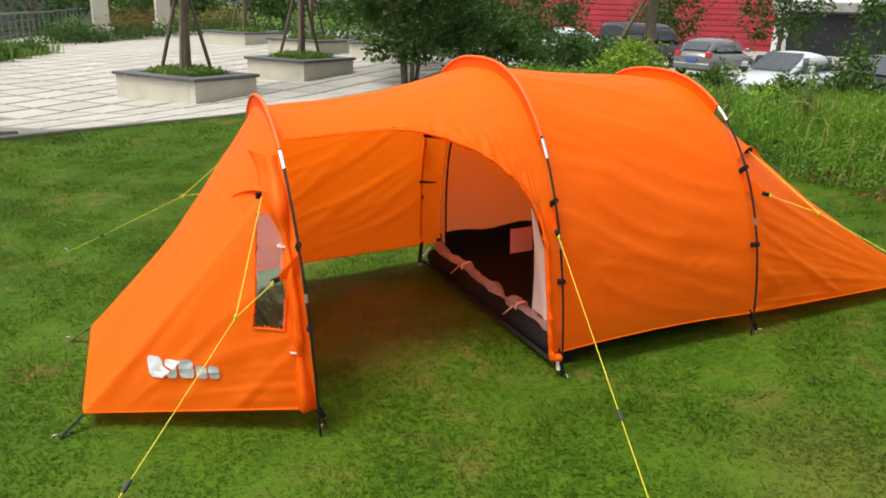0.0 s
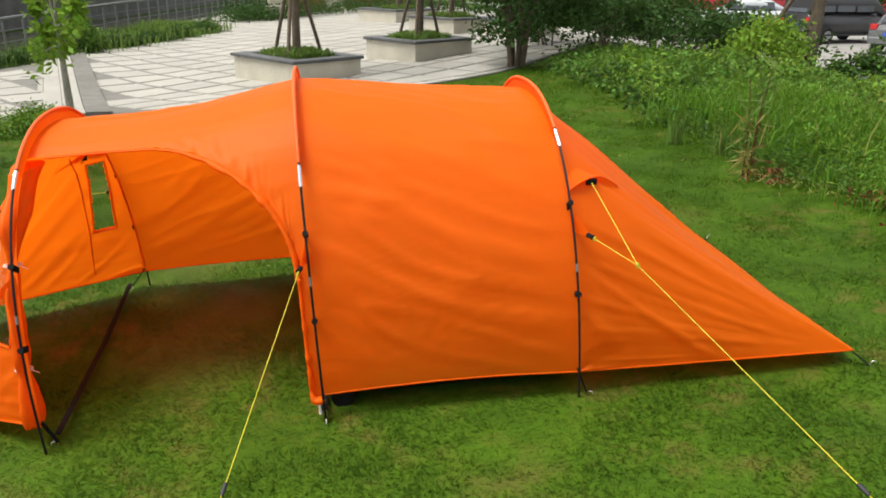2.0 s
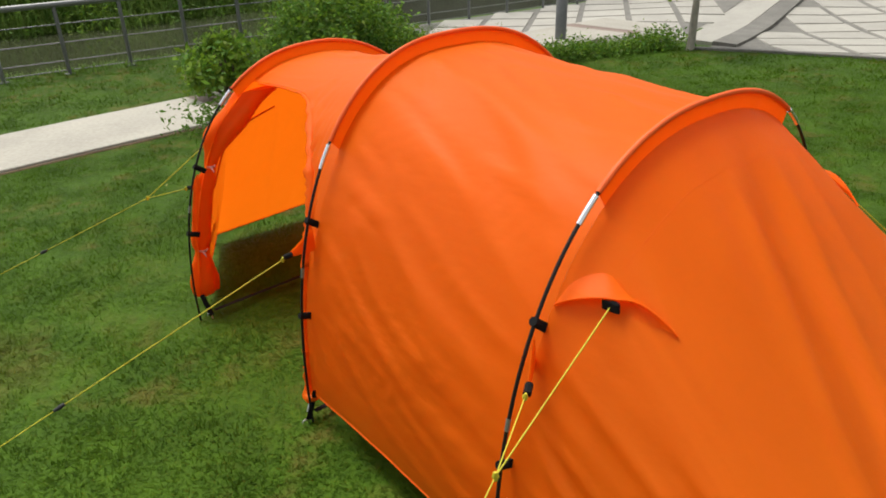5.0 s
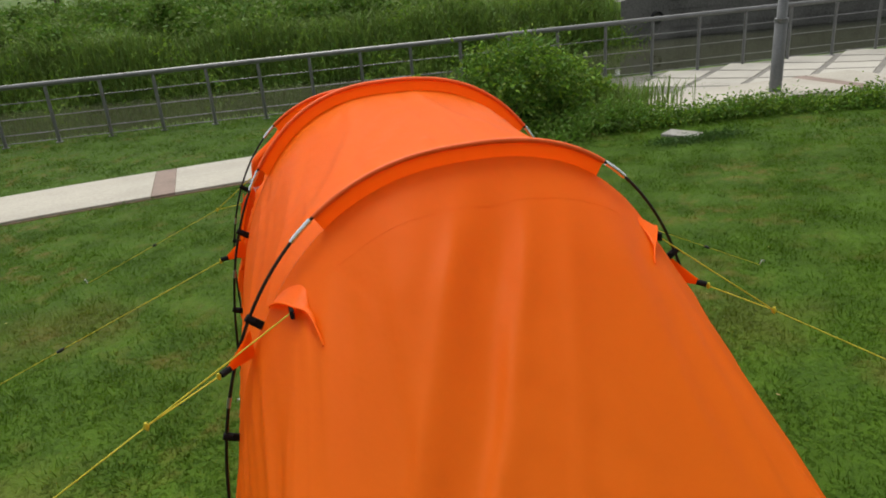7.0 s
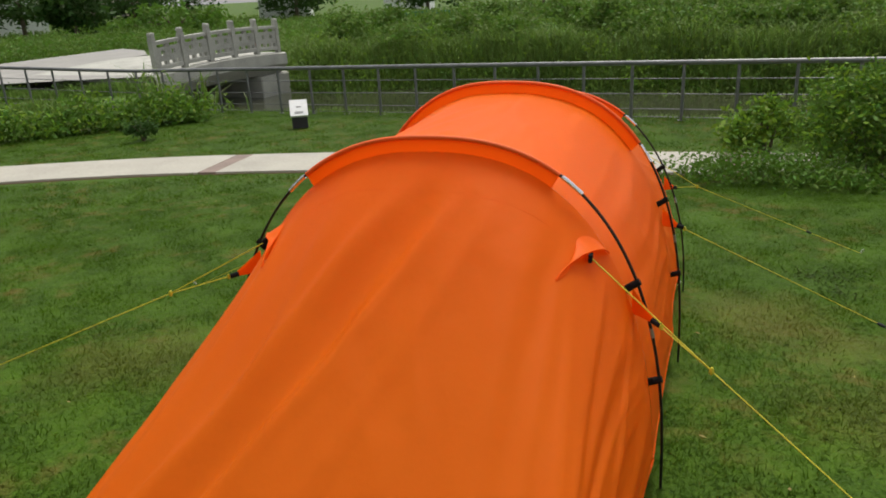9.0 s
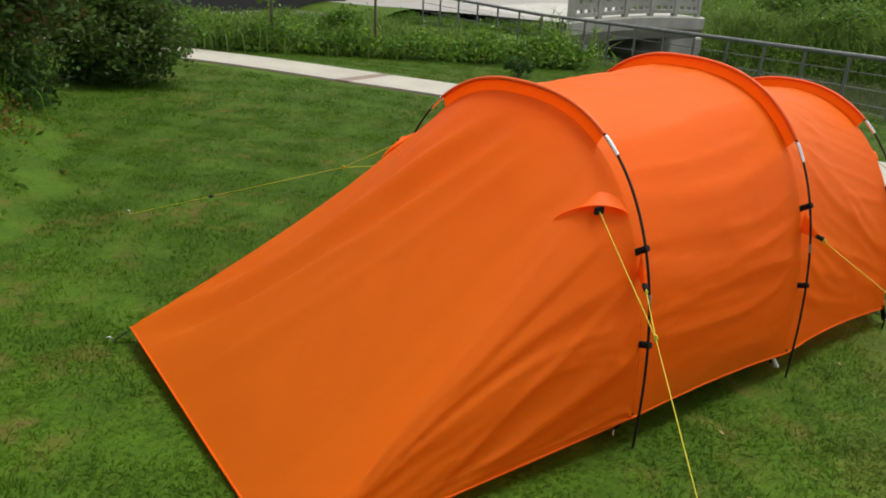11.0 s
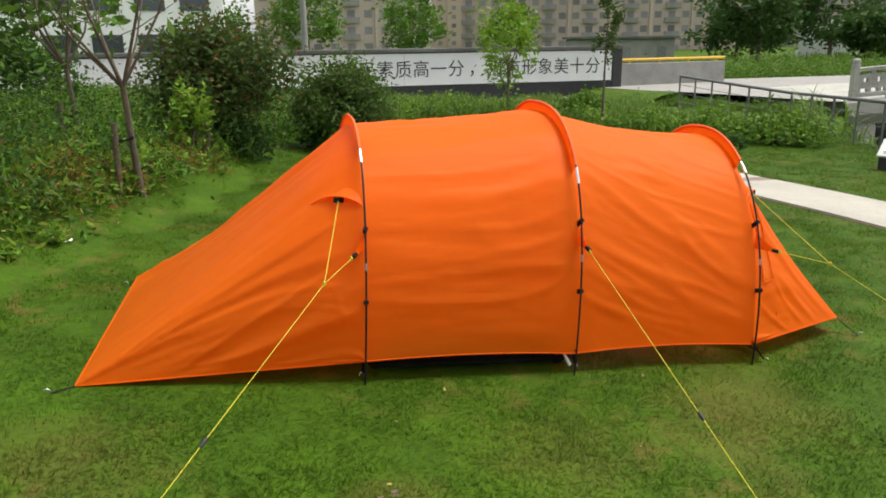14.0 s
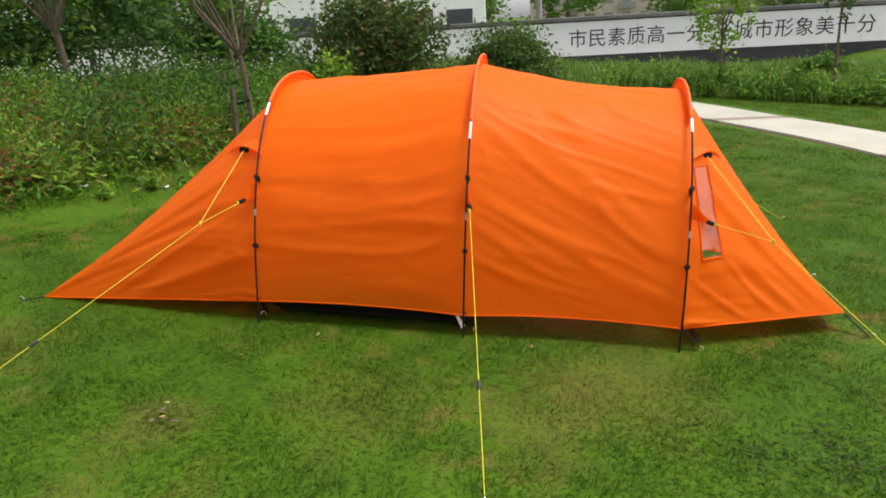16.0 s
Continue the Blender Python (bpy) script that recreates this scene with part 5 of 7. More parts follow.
strip_of("ground_cover", "broad-leaved green ground cover beyond the lawn", "ground cover", patch(3.9, 9.5, 3.7, 11.0, 420, 18, lambda x, y: x > east_edge(y) + 0.3 and y < 3.2 + 1.35 * x), 30000, 0.34, 0.085, M_LEAF, 19, width=0.28, slim=0.6)
# low layer in a dark leaf colour: shade under the cover painted in
strip_of("ground_cover", "lower leaves coloured dark for the shade under the broad-leaved cover", "ground cover", patch(3.9, 9.5, 3.7, 11.0, 300, 218, lambda x, y: x > east_edge(y) + 0.25 and y < 3.2 + 1.35 * x), 12000, 0.24, 0.085, M_LEAFDARK, 219, width=0.22, slim=0.6)
strip_of("ground_cover_tips", "yellow green young leaves on the ground cover", "ground cover", patch(3.9, 9.0, 3.9, 9.5, 60, 220, lambda x, y: x > east_edge(y) + 0.3 and y < 3.2 + 1.35 * x), 5000, 0.42, 0.07, M_LEAFLIGHT, 221, width=0.16, slim=0.55)
bush("yellow_bush", "yellow green bush in front of the car park", 8.6, 9.2, (0.75, 0.75, 1.15), 2600, 0.10, M_LEAFLIGHT, 20, 34)
blades("weeds", "tall rank green weeds beside the lawn", "weeds", patch(3.9, 9.0, -2.2, 4.2, 520, 21, in_weeds), 30000, 0.52, 0.009, M_LUSH, 22, 0.22, 0.40)
strip_of("weeds", "leafy weeds mixed into the tall grass", "weeds", patch(4.0, 9.5, -2.5, 5.0, 420, 23, in_weeds), 22000, 0.44, 0.055, M_LEAF, 24, width=0.2, slim=0.3)
# shade at the weeds' feet, put into a darker leaf colour
strip_of("dark_weeds", "leaves coloured dark for the shade at the foot of the tall grass", "weeds", patch(4.0, 8.0, -2.5, 4.2, 300, 223, in_weeds), 14000, 0.26, 0.06, M_LEAFDARK, 224, width=0.2, slim=0.35)
strip_of("light_weeds", "feathery pale green weeds in loose drifts", "weeds", patch(4.2, 8.5, -2.0, 4.8, 60, 123, in_weeds), 14000, 0.50, 0.055, M_LEAFLIGHT, 124, width=0.24, slim=0.18)
strip_of("low_weeds", "low weeds spreading into the lawn", "weeds", [(east_edge(y) + 0.05 + 0.25 * (k % 3) / 3, y) for k, y in enumerate(np.linspace(-1, 4.4, 60))], 5000, 0.18, 0.06, M_LEAF, 130, width=0.12, slim=0.3)
blades("dry_grass", "straw-coloured dry stems among the weeds", "grass", patch(4.2, 8.0, -1.8, 4.0, 40, 125, in_weeds), 900, 0.58, 0.009, M_STRAW, 126, 0.3, 0.25)
strip_of("dry_stalks", "brown dead stalks at the foot of the weeds", "weeds", [(3.68, 1.84), (3.75, 1.95), (3.85, 1.6), (4.0, 1.3), (4.15, 0.9), (4.2, 0.4)], 420, 0.16, 0.06, M_STRAW, 26, width=0.10, slim=0.12)
strip_of("red_weeds", "rusty red leaves at the foot of the tall grass", "weeds", [(3.80, 1.75), (4.22, 1.05), (4.3, 0.95), (4.05, 0.45)], 230, 0.13, 0.06, M_RED, 326, width=0.09, slim=0.35)
for k, (x, y, tall) in enumerate(((3.74, 3.25, 0.34), (3.98, 2.75, 0.40))):
    blades("reed_tuft", "small dark tuft of reed standing in the lawn", "weed", [(x, y)], 70, tall, 0.009, M_REED, 350 + k, 0.05, 0.25)
for k, (x, y, tall) in enumerate(((3.72, 1.92, 1.0), (5.5, 2.4, 0.9), (6.2, 1.0, 0.8))):
    rng = np.random.default_rng(70 + k)
    cane = thing("dry_cane", "tall half-dry cane with hanging leaves", "weed", Matrix.Translation((x, y, gz(x, y))))
    for a, l_ in ((0.3, 1.0), (2.2, 0.85), (4.4, 0.7)):
        top = Vector((0.10 * math.cos(a), 0.10 * math.sin(a), tall * l_))
        part("stalk", Shape().tube([(0.03 * math.cos(a), 0.03 * math.sin(a), -0.05), top * 0.5, top], [0.010, 0.008, 0.003], 6), M_BRONZE, cane)
    pts = np.column_stack([rng.normal(0, 0.06, 60), rng.normal(0, 0.06, 60), rng.uniform(0.2, 1.0, 60) * tall])
    o = new("leaves", tri_mesh("leaves", leaf_quads(pts, 0.30, rng, droop=0.1, slim=0.07, up=0.9), M_REED, 4))
    o.parent = cane
    pts = np.column_stack([rng.normal(0, 0.07, 40), rng.normal(0, 0.07, 40), rng.uniform(0.05, 0.55, 40) * tall])
    o = tagged(new("dry_leaves", tri_mesh("dry_leaves", leaf_quads(pts, 0.26, rng, slim=0.07, up=0.6), M_STRAW, 4)), "straw-coloured dry leaves")
    o.parent = cane

for i, (x, y, r, h) in enumerate(((10.4, 7.0, 0.5, 0.75), (11.5, 7.3, 0.7, 1.0), (12.5, 6.8, 0.6, 1.9), (13.3, 6.9, 0.8, 1.1), (10.0, 8.2, 0.6, 0.9))):
    bush("shrub", "dark green shrub between the weeds and the car park", x, y, (r, r, h), 1800, 0.11, M_LEAFDARK, 320 + i, 26, category="shrub", group="shrubs by the car park", mat2=M_LEAF, share2=0.3)

# south-east border: weeds, small trees, two round shrubs
def se_edge(y):
    return float(border_edge(y))


border = patch(0.5, 9.5, -12.5, -0.5, 700, 27, lambda x, y: x > se_edge(y) + 0.25)
strip_of("weeds", "thick leafy weeds along the lawn's border", "weeds", border, 30000, 0.75, 0.072, M_LEAF, 28, width=0.3, slim=0.35)
strip_of("light_weeds", "drifts of bright yellow-green weeds in the border", "weeds", border[::16], 14000, 0.8, 0.055, M_LEAFLIGHT, 128, width=0.2, slim=0.3)
strip_of("dry_weeds", "rusty dried weeds among the green ones", "weeds", border[3::41], 2600, 0.7, 0.055, M_STRAW, 136, width=0.22, slim=0.25)
strip_of("bronze_weeds", "brownish weeds mixed into the border", "weeds", border[2::23], 7000, 0.62, 0.05, M_BRONZE, 229, width=0.25, slim=0.3)
# darker leaf colour that paints the border's shaded gaps
strip_of("dark_weeds", "leafy weeds coloured dark for the shaded depth of the border", "weeds", border[5::3], 46000, 0.80, 0.065, M_LEAFDARK, 129, width=0.3, slim=0.45)
blades("weeds", "long grass among the weeds", "weeds", border, 6500, 0.85, 0.009, M_LUSH, 29, 0.3, 0.35)
front = [(se_edge(y) + 0.35, y) for y in np.linspace(-8, -0.6, 60)]
strip_of("red_weeds", "reddish weeds at the edge of the border", "weeds", [(4.15, -0.9), (4.3, -0.98), (4.05, -1.2), (3.3, -3.1)], 900, 0.42, 0.06, M_RED, 30, width=0.16, slim=0.3)
strip_of("dry_weeds", "brown dried weeds along the edge of the border", "weeds", [(3.9, -1.9), (3.6, -2.7), (3.2, -3.9), (2.8, -5.4)], 700, 0.3, 0.07, M_STRAW, 131, width=0.3, slim=0.2)
strip_of("red_weeds", "rusty red leaves among the border weeds", "weeds", [(4.3, -3.2), (4.6, -2.6), (5.4, -3.6)], 700, 0.75, 0.07, M_RED, 132, width=0.2, slim=0.4)
strip_of("light_weeds", "pale green seedlings at the edge of the border", "weeds", front[::3], 3000, 0.34, 0.11, M_LEAFLIGHT, 31, width=0.18, slim=0.3)
strip_of("low_weeds", "low creeping weeds where the lawn ends", "weeds", front, 5200, 0.28, 0.075, M_LEAF, 32, width=0.22, slim=0.4)

strip_of("rusty_weeds", "rust-brown withered weeds among the green at the border", "weeds", [(2.25, -5.6), (2.5, -5.0), (2.95, -3.7), (3.2, -3.0), (3.45, -2.6), (3.9, -2.4), (3.3, -3.6)], 1900, 0.42, 0.06, M_RUST, 334, width=0.2, slim=0.3)
strip_of("red_weeds", "low red-leaved weeds where the lawn meets the border", "weeds", [(4.2, -1.5), (4.35, -1.62), (4.5, -1.5)], 420, 0.20, 0.085, M_RED, 331, width=0.13, slim=0.35)
for k, (x, y) in enumerate(((3.42, -1.50), (3.22, -1.95))):
    rng = np.random.default_rng(340 + k)
    pts = np.column_stack([rng.normal(0, 0.035, 46), rng.normal(0, 0.035, 46), rng.uniform(0.03, 0.15, 46)])
    sd = tagged(new("seedling", tri_mesh("seedling", leaf_quads(pts, 0.15, rng, droop=0.3, slim=0.2), M_LEAFLIGHT, 4)), "pale green seedling at the edge of the lawn", "seedling", "seedlings at the border")
    sd.matrix_world = Matrix.Translation((x, y, gz(x, y) - 0.02))
for k, (x, y, l_) in enumerate(((3.62, -1.55, 0.05), (3.15, -2.05, 0.045))):
    bits = Shape().grid([[(l_ * (i - 1.5) / 1.5, 0.010 * j, 0.02 + 0.010 * math.sin(i * 2.1 + j + k)) for j in range(3)] for i in range(4)])
    solo("paper_scrap", bits, M_WHITE, "crumpled white scrap lying in the grass", "litter", Matrix.Translation((x, y, gz(x, y))) @ Matrix.Rotation(1.1 * k, 4, "Z"), "scraps on the lawn")

bush("round_shrub", "large round glossy evergreen shrub with bronze tips", 2.0, -7.1, (0.93, 0.93, 1.95), 14000, 0.09, M_OLIVE, 33, 120, category="shrub", mat2=M_BRONZE, share2=0.10, slim=0.5)
bush("round_shrub", "smaller round evergreen shrub", 0.04, -8.9, (0.86, 0.86, 1.55), 11000, 0.085, M_OLIVE, 34, 90, category="shrub", mat2=M_LEAF, share2=0.2, slim=0.5)
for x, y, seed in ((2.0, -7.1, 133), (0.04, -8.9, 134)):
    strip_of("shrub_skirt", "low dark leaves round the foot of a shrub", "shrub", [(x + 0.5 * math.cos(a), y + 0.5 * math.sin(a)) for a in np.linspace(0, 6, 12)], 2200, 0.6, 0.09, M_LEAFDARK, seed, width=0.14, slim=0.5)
bush("light_bush", "bright green sapling in front of the shrubs", 2.36, -5.8, (0.3, 0.3, 0.95), 700, 0.10, M_LEAFLIGHT, 35, 16)


def open_tree(label, x, y, tall, r, seed, mat, prop=True, n=900, spread=0.75):
    """A small thin tree with a bent trunk, forked limbs and few leaves, and a short prop beside it."""
    rng = np.random.default_rng(seed)
    ob = thing("small_tree", label, "tree", Matrix.Translation((x, y, gz(x, y))), "small trees in the border")
    s = Shape()
    fork = Vector((0.05, 0.05, tall * 0.42))
    s.tube([(0, 0, -0.1), (0.04, -0.02, tall * 0.2), fork], [r * 1.2, r, r * 0.9], 8)
    ends = []
    for k in range(7):
        a = k * 0.95 + rng.random()
        e = fork + Vector((math.cos(a) * spread * rng.uniform(0.5, 1), math.sin(a) * spread * rng.uniform(0.5, 1), tall * rng.uniform(0.3, 0.62)))
        m = fork.lerp(e, 0.45) + Vector((math.cos(a) * 0.08, math.sin(a) * 0.08, 0.02))
        s.tube([fork, m, e], [r * 0.6, r * 0.4, r * 0.12], 6)
        for _ in range(3):
            f = m.lerp(e, rng.random()) + Vector(rng.normal(size=3) * 0.22) + Vector((0, 0, 0.1))
            s.tube([m.lerp(e, 0.3), f], [r * 0.22, r * 0.08], 5)
            ends.append(f)
        ends.append(e)
    part("trunk", s, M_BARK, ob, smooth=True)
    c = np.array([tuple(e) for e in ends])
    pts = c[rng.integers(0, len(c), n)] + rng.normal(size=(n, 3)) * np.array((0.16, 0.16, 0.14))
    o = new("crown", tri_mesh("crown", leaf_quads(pts, 0.15, rng, droop=0.5, slim=0.4), mat, 4))
    o.parent = ob
    if prop:
        p = thing("tree_prop", "short wooden prop driven in beside a tree", "stake", Matrix.Translation((x + 0.17, y + 0.1, gz(x + 0.17, y + 0.1))))
        part("stake", Shape().tube([(0.03, 0, -0.1), (0, 0, 0.7)], [0.034, 0.03], 8), M_BARK, p, smooth=True)
        part("binding", Shape().tube([(0, 0, 0.52), (-0.15, -0.08, 0.55)], 0.016, 6), M_WEB, p)


open_tree("thin small tree with a forked trunk and sparse leaves", 2.74, -3.55, 2.6, 0.032, 36, M_LEAF, n=230, spread=0.95)
open_tree("thin small tree among the weeds", 3.6, -5.4, 2.6, 0.03, 37, M_LEAF)
open_tree("thin small tree among the weeds", 5.9, -5.2, 2.9, 0.05, 38, M_LEAF, n=1500)
for i, (x, y, r, h) in enumerate(((7.5, -8.5, 1.6, 2.6), (9.5, -6.5, 1.7, 3.0), (8.8, -11.5, 1.8, 3.2), (6.4, -12.5, 1.3, 1.6), (11, -9, 2.0, 3.4), (10.5, -4.0, 1.6, 2.2))):
    bush("shrub", "tall dark shrub behind the weeds", x, y, (r, r, h + 0.7), 7500, 0.15, M_LEAFDARK, 80 + i, 55, category="shrub", group="shrubs behind the weeds", mat2=M_LEAF, share2=0.3)

# south side beyond the path
hedge_s = line_places([(-2.6, -14.2), (-4.9, -13.2), (-7.4, -12.0), (-9.2, -10.4), (-10.3, -9.2)], 12)
strip_of("hedge", "loose green hedge on the far side of the path", "hedge", hedge_s, 9000, 0.62, 0.12, M_LEAF, 42, width=0.32, slim=0.5)
strip_of("hedge_tips", "pale young leaves on the loose hedge", "hedge", hedge_s, 2600, 0.75, 0.12, M_LEAFLIGHT, 43, width=0.36, slim=0.4)
band = patch(-11, 14, -22.5, -17, 420, 144)
blades("tall_grass", "rough tall grass along the street", "grass", band, 14000, 0.5, 0.03, M_REED, 145, 0.5)
strip_of("rough_weeds", "leafy weeds along the street", "weeds", band, 9000, 0.4, 0.14, M_LEAF, 146, width=0.5, slim=0.4)
rough = patch(-13, 4, -21, -12.5, 520, 44, lambda x, y: x > fence_x(y) + 0.7 and y < -11.5 - (x + 11) * 0.25 and not (x > -1.5 and y > -14))
edge_places = [(x + 0.35, y) for x, y in line_places([(-16.2, -15.6), (-15.3, -18.3), (-14.3, -21.0), (-13.4, -22.6)], 14)]
blades("tall_grass", "rank grass along the edge of the road", "grass", edge_places, 6000, 0.42, 0.02, M_REED, 245, 0.25)
strip_of("rough_weeds", "leafy weeds along the edge of the road", "weeds", edge_places, 5000, 0.40, 0.09, M_LEAF, 246, width=0.3, slim=0.4)
blades("tall_grass", "rough tall grass before the street wall", "grass", rough, 14000, 0.6, 0.03, M_REED, 45, 0.5)
tree("street_tree", "slim young tree with light leaves before the wall", -4.8, -13.5, 1.35, 0.04, (0.75, 0.75, 1.1), 1300, 0.15, M_LEAFLIGHT, 46, 24, limbs=9)
tree("street_tree", "slim young tree with a bare stem before the wall", -6.95, -12.5, 2.0, 0.036, (0.36, 0.36, 0.8), 600, 0.13, M_OLIVE, 47, 18, limbs=7)
bush("leafy_bush", "green bush in the rough grass", -7.6, -15.0, (0.7, 0.6, 0.9), 1600, 0.13, M_LEAF, 48, 26)


# ---- loose objects by the path ----
m = Matrix.Translation((-9.2, -6.0, gz(-9.2, -6.0))) @ Matrix.Rotation(radians(118), 4, "Z")
sign = thing("notice_board", "small white slanted notice on a dark plinth in the grass", "sign", m)
part("plinth", Shape().box(-0.15, -0.10, -0.1, 0.15, 0.14, 0.25, 0.01), M_DARK, sign, "dark stone plinth")
tilt = Matrix.Translation((0, 0.0, 0.385)) @ Matrix.Rotation(radians(-48), 4, "X")
part("panel", Shape().box(-0.17, -0.022, -0.20, 0.17, 0.022, 0.20, 0.008, tilt), M_WHITE, sign, "white panel")
for x0, z0, x1, z1 in ((-0.045, 0.0, 0.045, 0.028), (-0.085, -0.115, 0.085, -0.10), (-0.08, -0.145, 0.08, -0.132)):
    part("text_bar", Shape().box(x0, -0.027, z0, x1, -0.024, z1, 0, tilt), M_RAIL, sign)

solo("drain_cover", Shape().box(-0.20, -0.13, -0.05, 0.20, 0.13, 0.03, 0.008), M_CONC, "low concrete drain cover in the lawn", "drain cover",
     Matrix.Translation((-3.8, 4.35, gz(-3.8, 4.35))) @ Matrix.Rotation(0.5, 4, "Z"))

strip_of("lawn_weed", "dark rank grass beside the drain cover", "weed", [(-3.45, 4.15), (-3.4, 4.4), (-3.5, 3.95), (-3.35, 4.6)], 1500, 0.11, 0.05, M_LEAFDARK, 233, width=0.10, slim=0.2, upright=0.7)
lamp = thing("lamp_post", "tall grey steel lamp post beside the plaza", "lamp post", Matrix.Translation((-5.28, 6.95, gz(-5.28, 6.95))))
part("pole", Shape().tube([(0, 0, -0.2), (0, 0, 1.0), (0, 0, 1.02), (0, 0, 5.5)], [0.085, 0.085, 0.068, 0.06], 14), M_RAIL, lamp, smooth=True)
part("collar", Shape().tube([(0, 0, 0.98), (0, 0, 1.04)], 0.093, 14), M_RAIL, lamp, smooth=True)
part("lamp_head", Shape().tube([(0, 0, 5.45), (0.15, 0, 5.62), (0.7, 0, 5.7)], [0.06, 0.07, 0.09], 10, flat=0.6), M_RAIL, lamp, smooth=True)

litter = thing("litter", "small scraps of brown and pale litter lying on the lawn", "litter", TURN @ Matrix.Translation((1.19, 1.89, 0.02)))
rng = np.random.default_rng(91)
for k in range(8):
    x, y = rng.normal(size=2) * 0.05
    sc = Shape().grid([[(x + 0.012 * i * rng.uniform(0.6, 1.2), y + 0.009 * j, 0.01 + 0.008 * rng.random()) for j in range(3)] for i in range(3)])
    part("scrap", sc, M_BARK if k % 4 else M_STRAW, litter)

for i, (x, y) in enumerate(((-1.18, 1.9), (-1.5, 1.76), (-1.52, 1.98))):
    n_ = 170
    strip_of("lawn_weed", "dark low weed patch in the lawn", "weed", [(x, y)], n_, 0.03, 0.024, M_OLIVE, 130 + i, width=0.085, slim=0.4, upright=0.2)
rng = np.random.default_rng(92)
dead = Shape()
for k in range(60):
    x, y = rng.uniform(-4, 4), rng.uniform(-5, 6)
    if abs(y) < 1.0 and abs(x) < 2.6:
        continue
    z, a, l = gz(x, y) + 0.022, rng.uniform(0, 6.3), rng.uniform(0.007, 0.018)
    d, q = Vector((math.cos(a), math.sin(a), 0.2)) * l, Vector((-math.sin(a), math.cos(a), 0.1)) * l * 0.5
    c = Vector((x, y, z))
    dead.poly([c - d, c + q, c + d, c - q])
solo("dead_leaves", dead, M_STRAW, "few dead leaves scattered on the lawn", "leaves", kind="stuff")


# ---- the bridge and the road over it ----
def build_bridge():
    m = Matrix.Translation((-16.7, -15.1, -0.25)) @ Matrix.Rotation(radians(171.5), 4, "Z") @ Matrix.Rotation(-0.018, 4, "Y")
    br = thing("bridge", "grey stone road bridge with a carved railing over the river", "bridge", m)
    length, wide = 7.0, 6.0
    deck = []
    for k in range(13):
        x = length * k / 12
        z = 0.12 * math.sin(math.pi * k / 12)
        deck.append([(x, 0.35, z - 0.85), (x, -0.1, z - 0.45), (x, -0.1, z - 0.05), (x, 0, z), (x, wide, z), (x, wide + 0.1, z - 0.45), (x, wide - 0.35, z - 0.85)])
    s = Shape().grid(deck, closed=True)
    part("deck", s, M_BRIDGE, br, "weathered concrete deck")
    for x in (0.4, length - 0.6):
        part("abutment", Shape().box(x - 0.9, 0.1, -3.5, x + 0.9, wide - 0.1, -0.8, 0.05), M_BRIDGE, br, "stained abutment")
    n = 5
    for y in (0.08,):
        for k in range(n + 1):
            x = 0.3 + (length - 0.6) * k / n
            z = 0.12 * math.sin(math.pi * x / length)
            s = Shape().box(x - 0.095, y - 0.095, z - 0.1, x + 0.095, y + 0.095, z + 1.13, 0.012)
            s.box(x - 0.075, y - 0.075, z + 1.13, x + 0.075, y + 0.075, z + 1.17)
            s.box(x - 0.10, y - 0.10, z + 1.17, x + 0.10, y + 0.10, z + 1.30, 0.035)
            part("railing_post", s, M_BRIDGE, br)
            if k < n:
                x1 = 0.3 + (length - 0.6) * (k + 1) / n
                za, zb = z, 0.12 * math.sin(math.pi * x1 / length)
                w = x1 - x - 0.19
                tilt_m = Matrix.Translation((x + 0.095, y, z)) @ Matrix.Rotation(-math.atan2(zb - za, x1 - x), 4, "Y")
                part("hand_rail", Shape().box(0, -0.09, 0.90, w, 0.09, 1.02, 0.02, tilt_m), M_BRIDGE, br)
                part("lower_rail", Shape().box(0, -0.09, 0.10, w, 0.09, 0.24, 0.02, tilt_m), M_BRIDGE, br)
                pan = Shape()
                holes = [w * 0.27, w * 0.70]
                edges_x = [0.0]
                for hx in holes:
                    edges_x += [hx - 0.075, hx + 0.075]
                edges_x.append(w)
                for i in range(0, len(edges_x), 2):
                    pan.box(edges_x[i], -0.05, 0.36, edges_x[i + 1], 0.05, 0.80, 0, tilt_m)
                for i in range(1, len(edges_x) - 1, 2):
                    pan.box(edges_x[i], -0.05, 0.36, edges_x[i + 1], 0.05, 0.55, 0, tilt_m)
                    pan.box(edges_x[i], -0.05, 0.69, edges_x[i + 1], 0.05, 0.80, 0, tilt_m)
                pan.box(w * 0.42, -0.05, 0.80, w * 0.58, 0.05, 0.90, 0, tilt_m)
                for bx in (0.0, w * 0.33, w * 0.66, w - 0.12):
                    pan.box(bx, -0.06, 0.24, bx + 0.12, 0.06, 0.36, 0, tilt_m)
                part("railing_panel", pan, M_BRIDGE, br, "stone panel pierced with holes")


build_bridge()

rows = [[(x, y, -0.24) for x in np.linspace(xa, xb, 8)] for y, xa, xb in ((-15.2, -16.75, -16.4), (-18, -17.2, -15.6), (-21, -17.7, -14.6), (-22.5, -26, -13.7), (-25, -29, -13.0), (-28, -31, -12.0))]
s = Shape().grid(rows)
bank = Shape().grid([[(r[-1][0] - 0.02, r[-1][1], r[-1][2] - 0.004), (r[-1][0] + 0.8, r[-1][1], r[-1][2] - 0.12), (r[-1][0] + 2.2, r[-1][1] + 0.3, gz(r[-1][0] + 2.2, r[-1][1]) - 0.05)] for r in rows[2:]])
s.grid([[(r[0][0] - 0.4, r[0][1], -2.2), r[0]] for r in rows])
solo("road", s, M_ASPHALT, "pale concrete road leading to the bridge", "road", kind="structure")
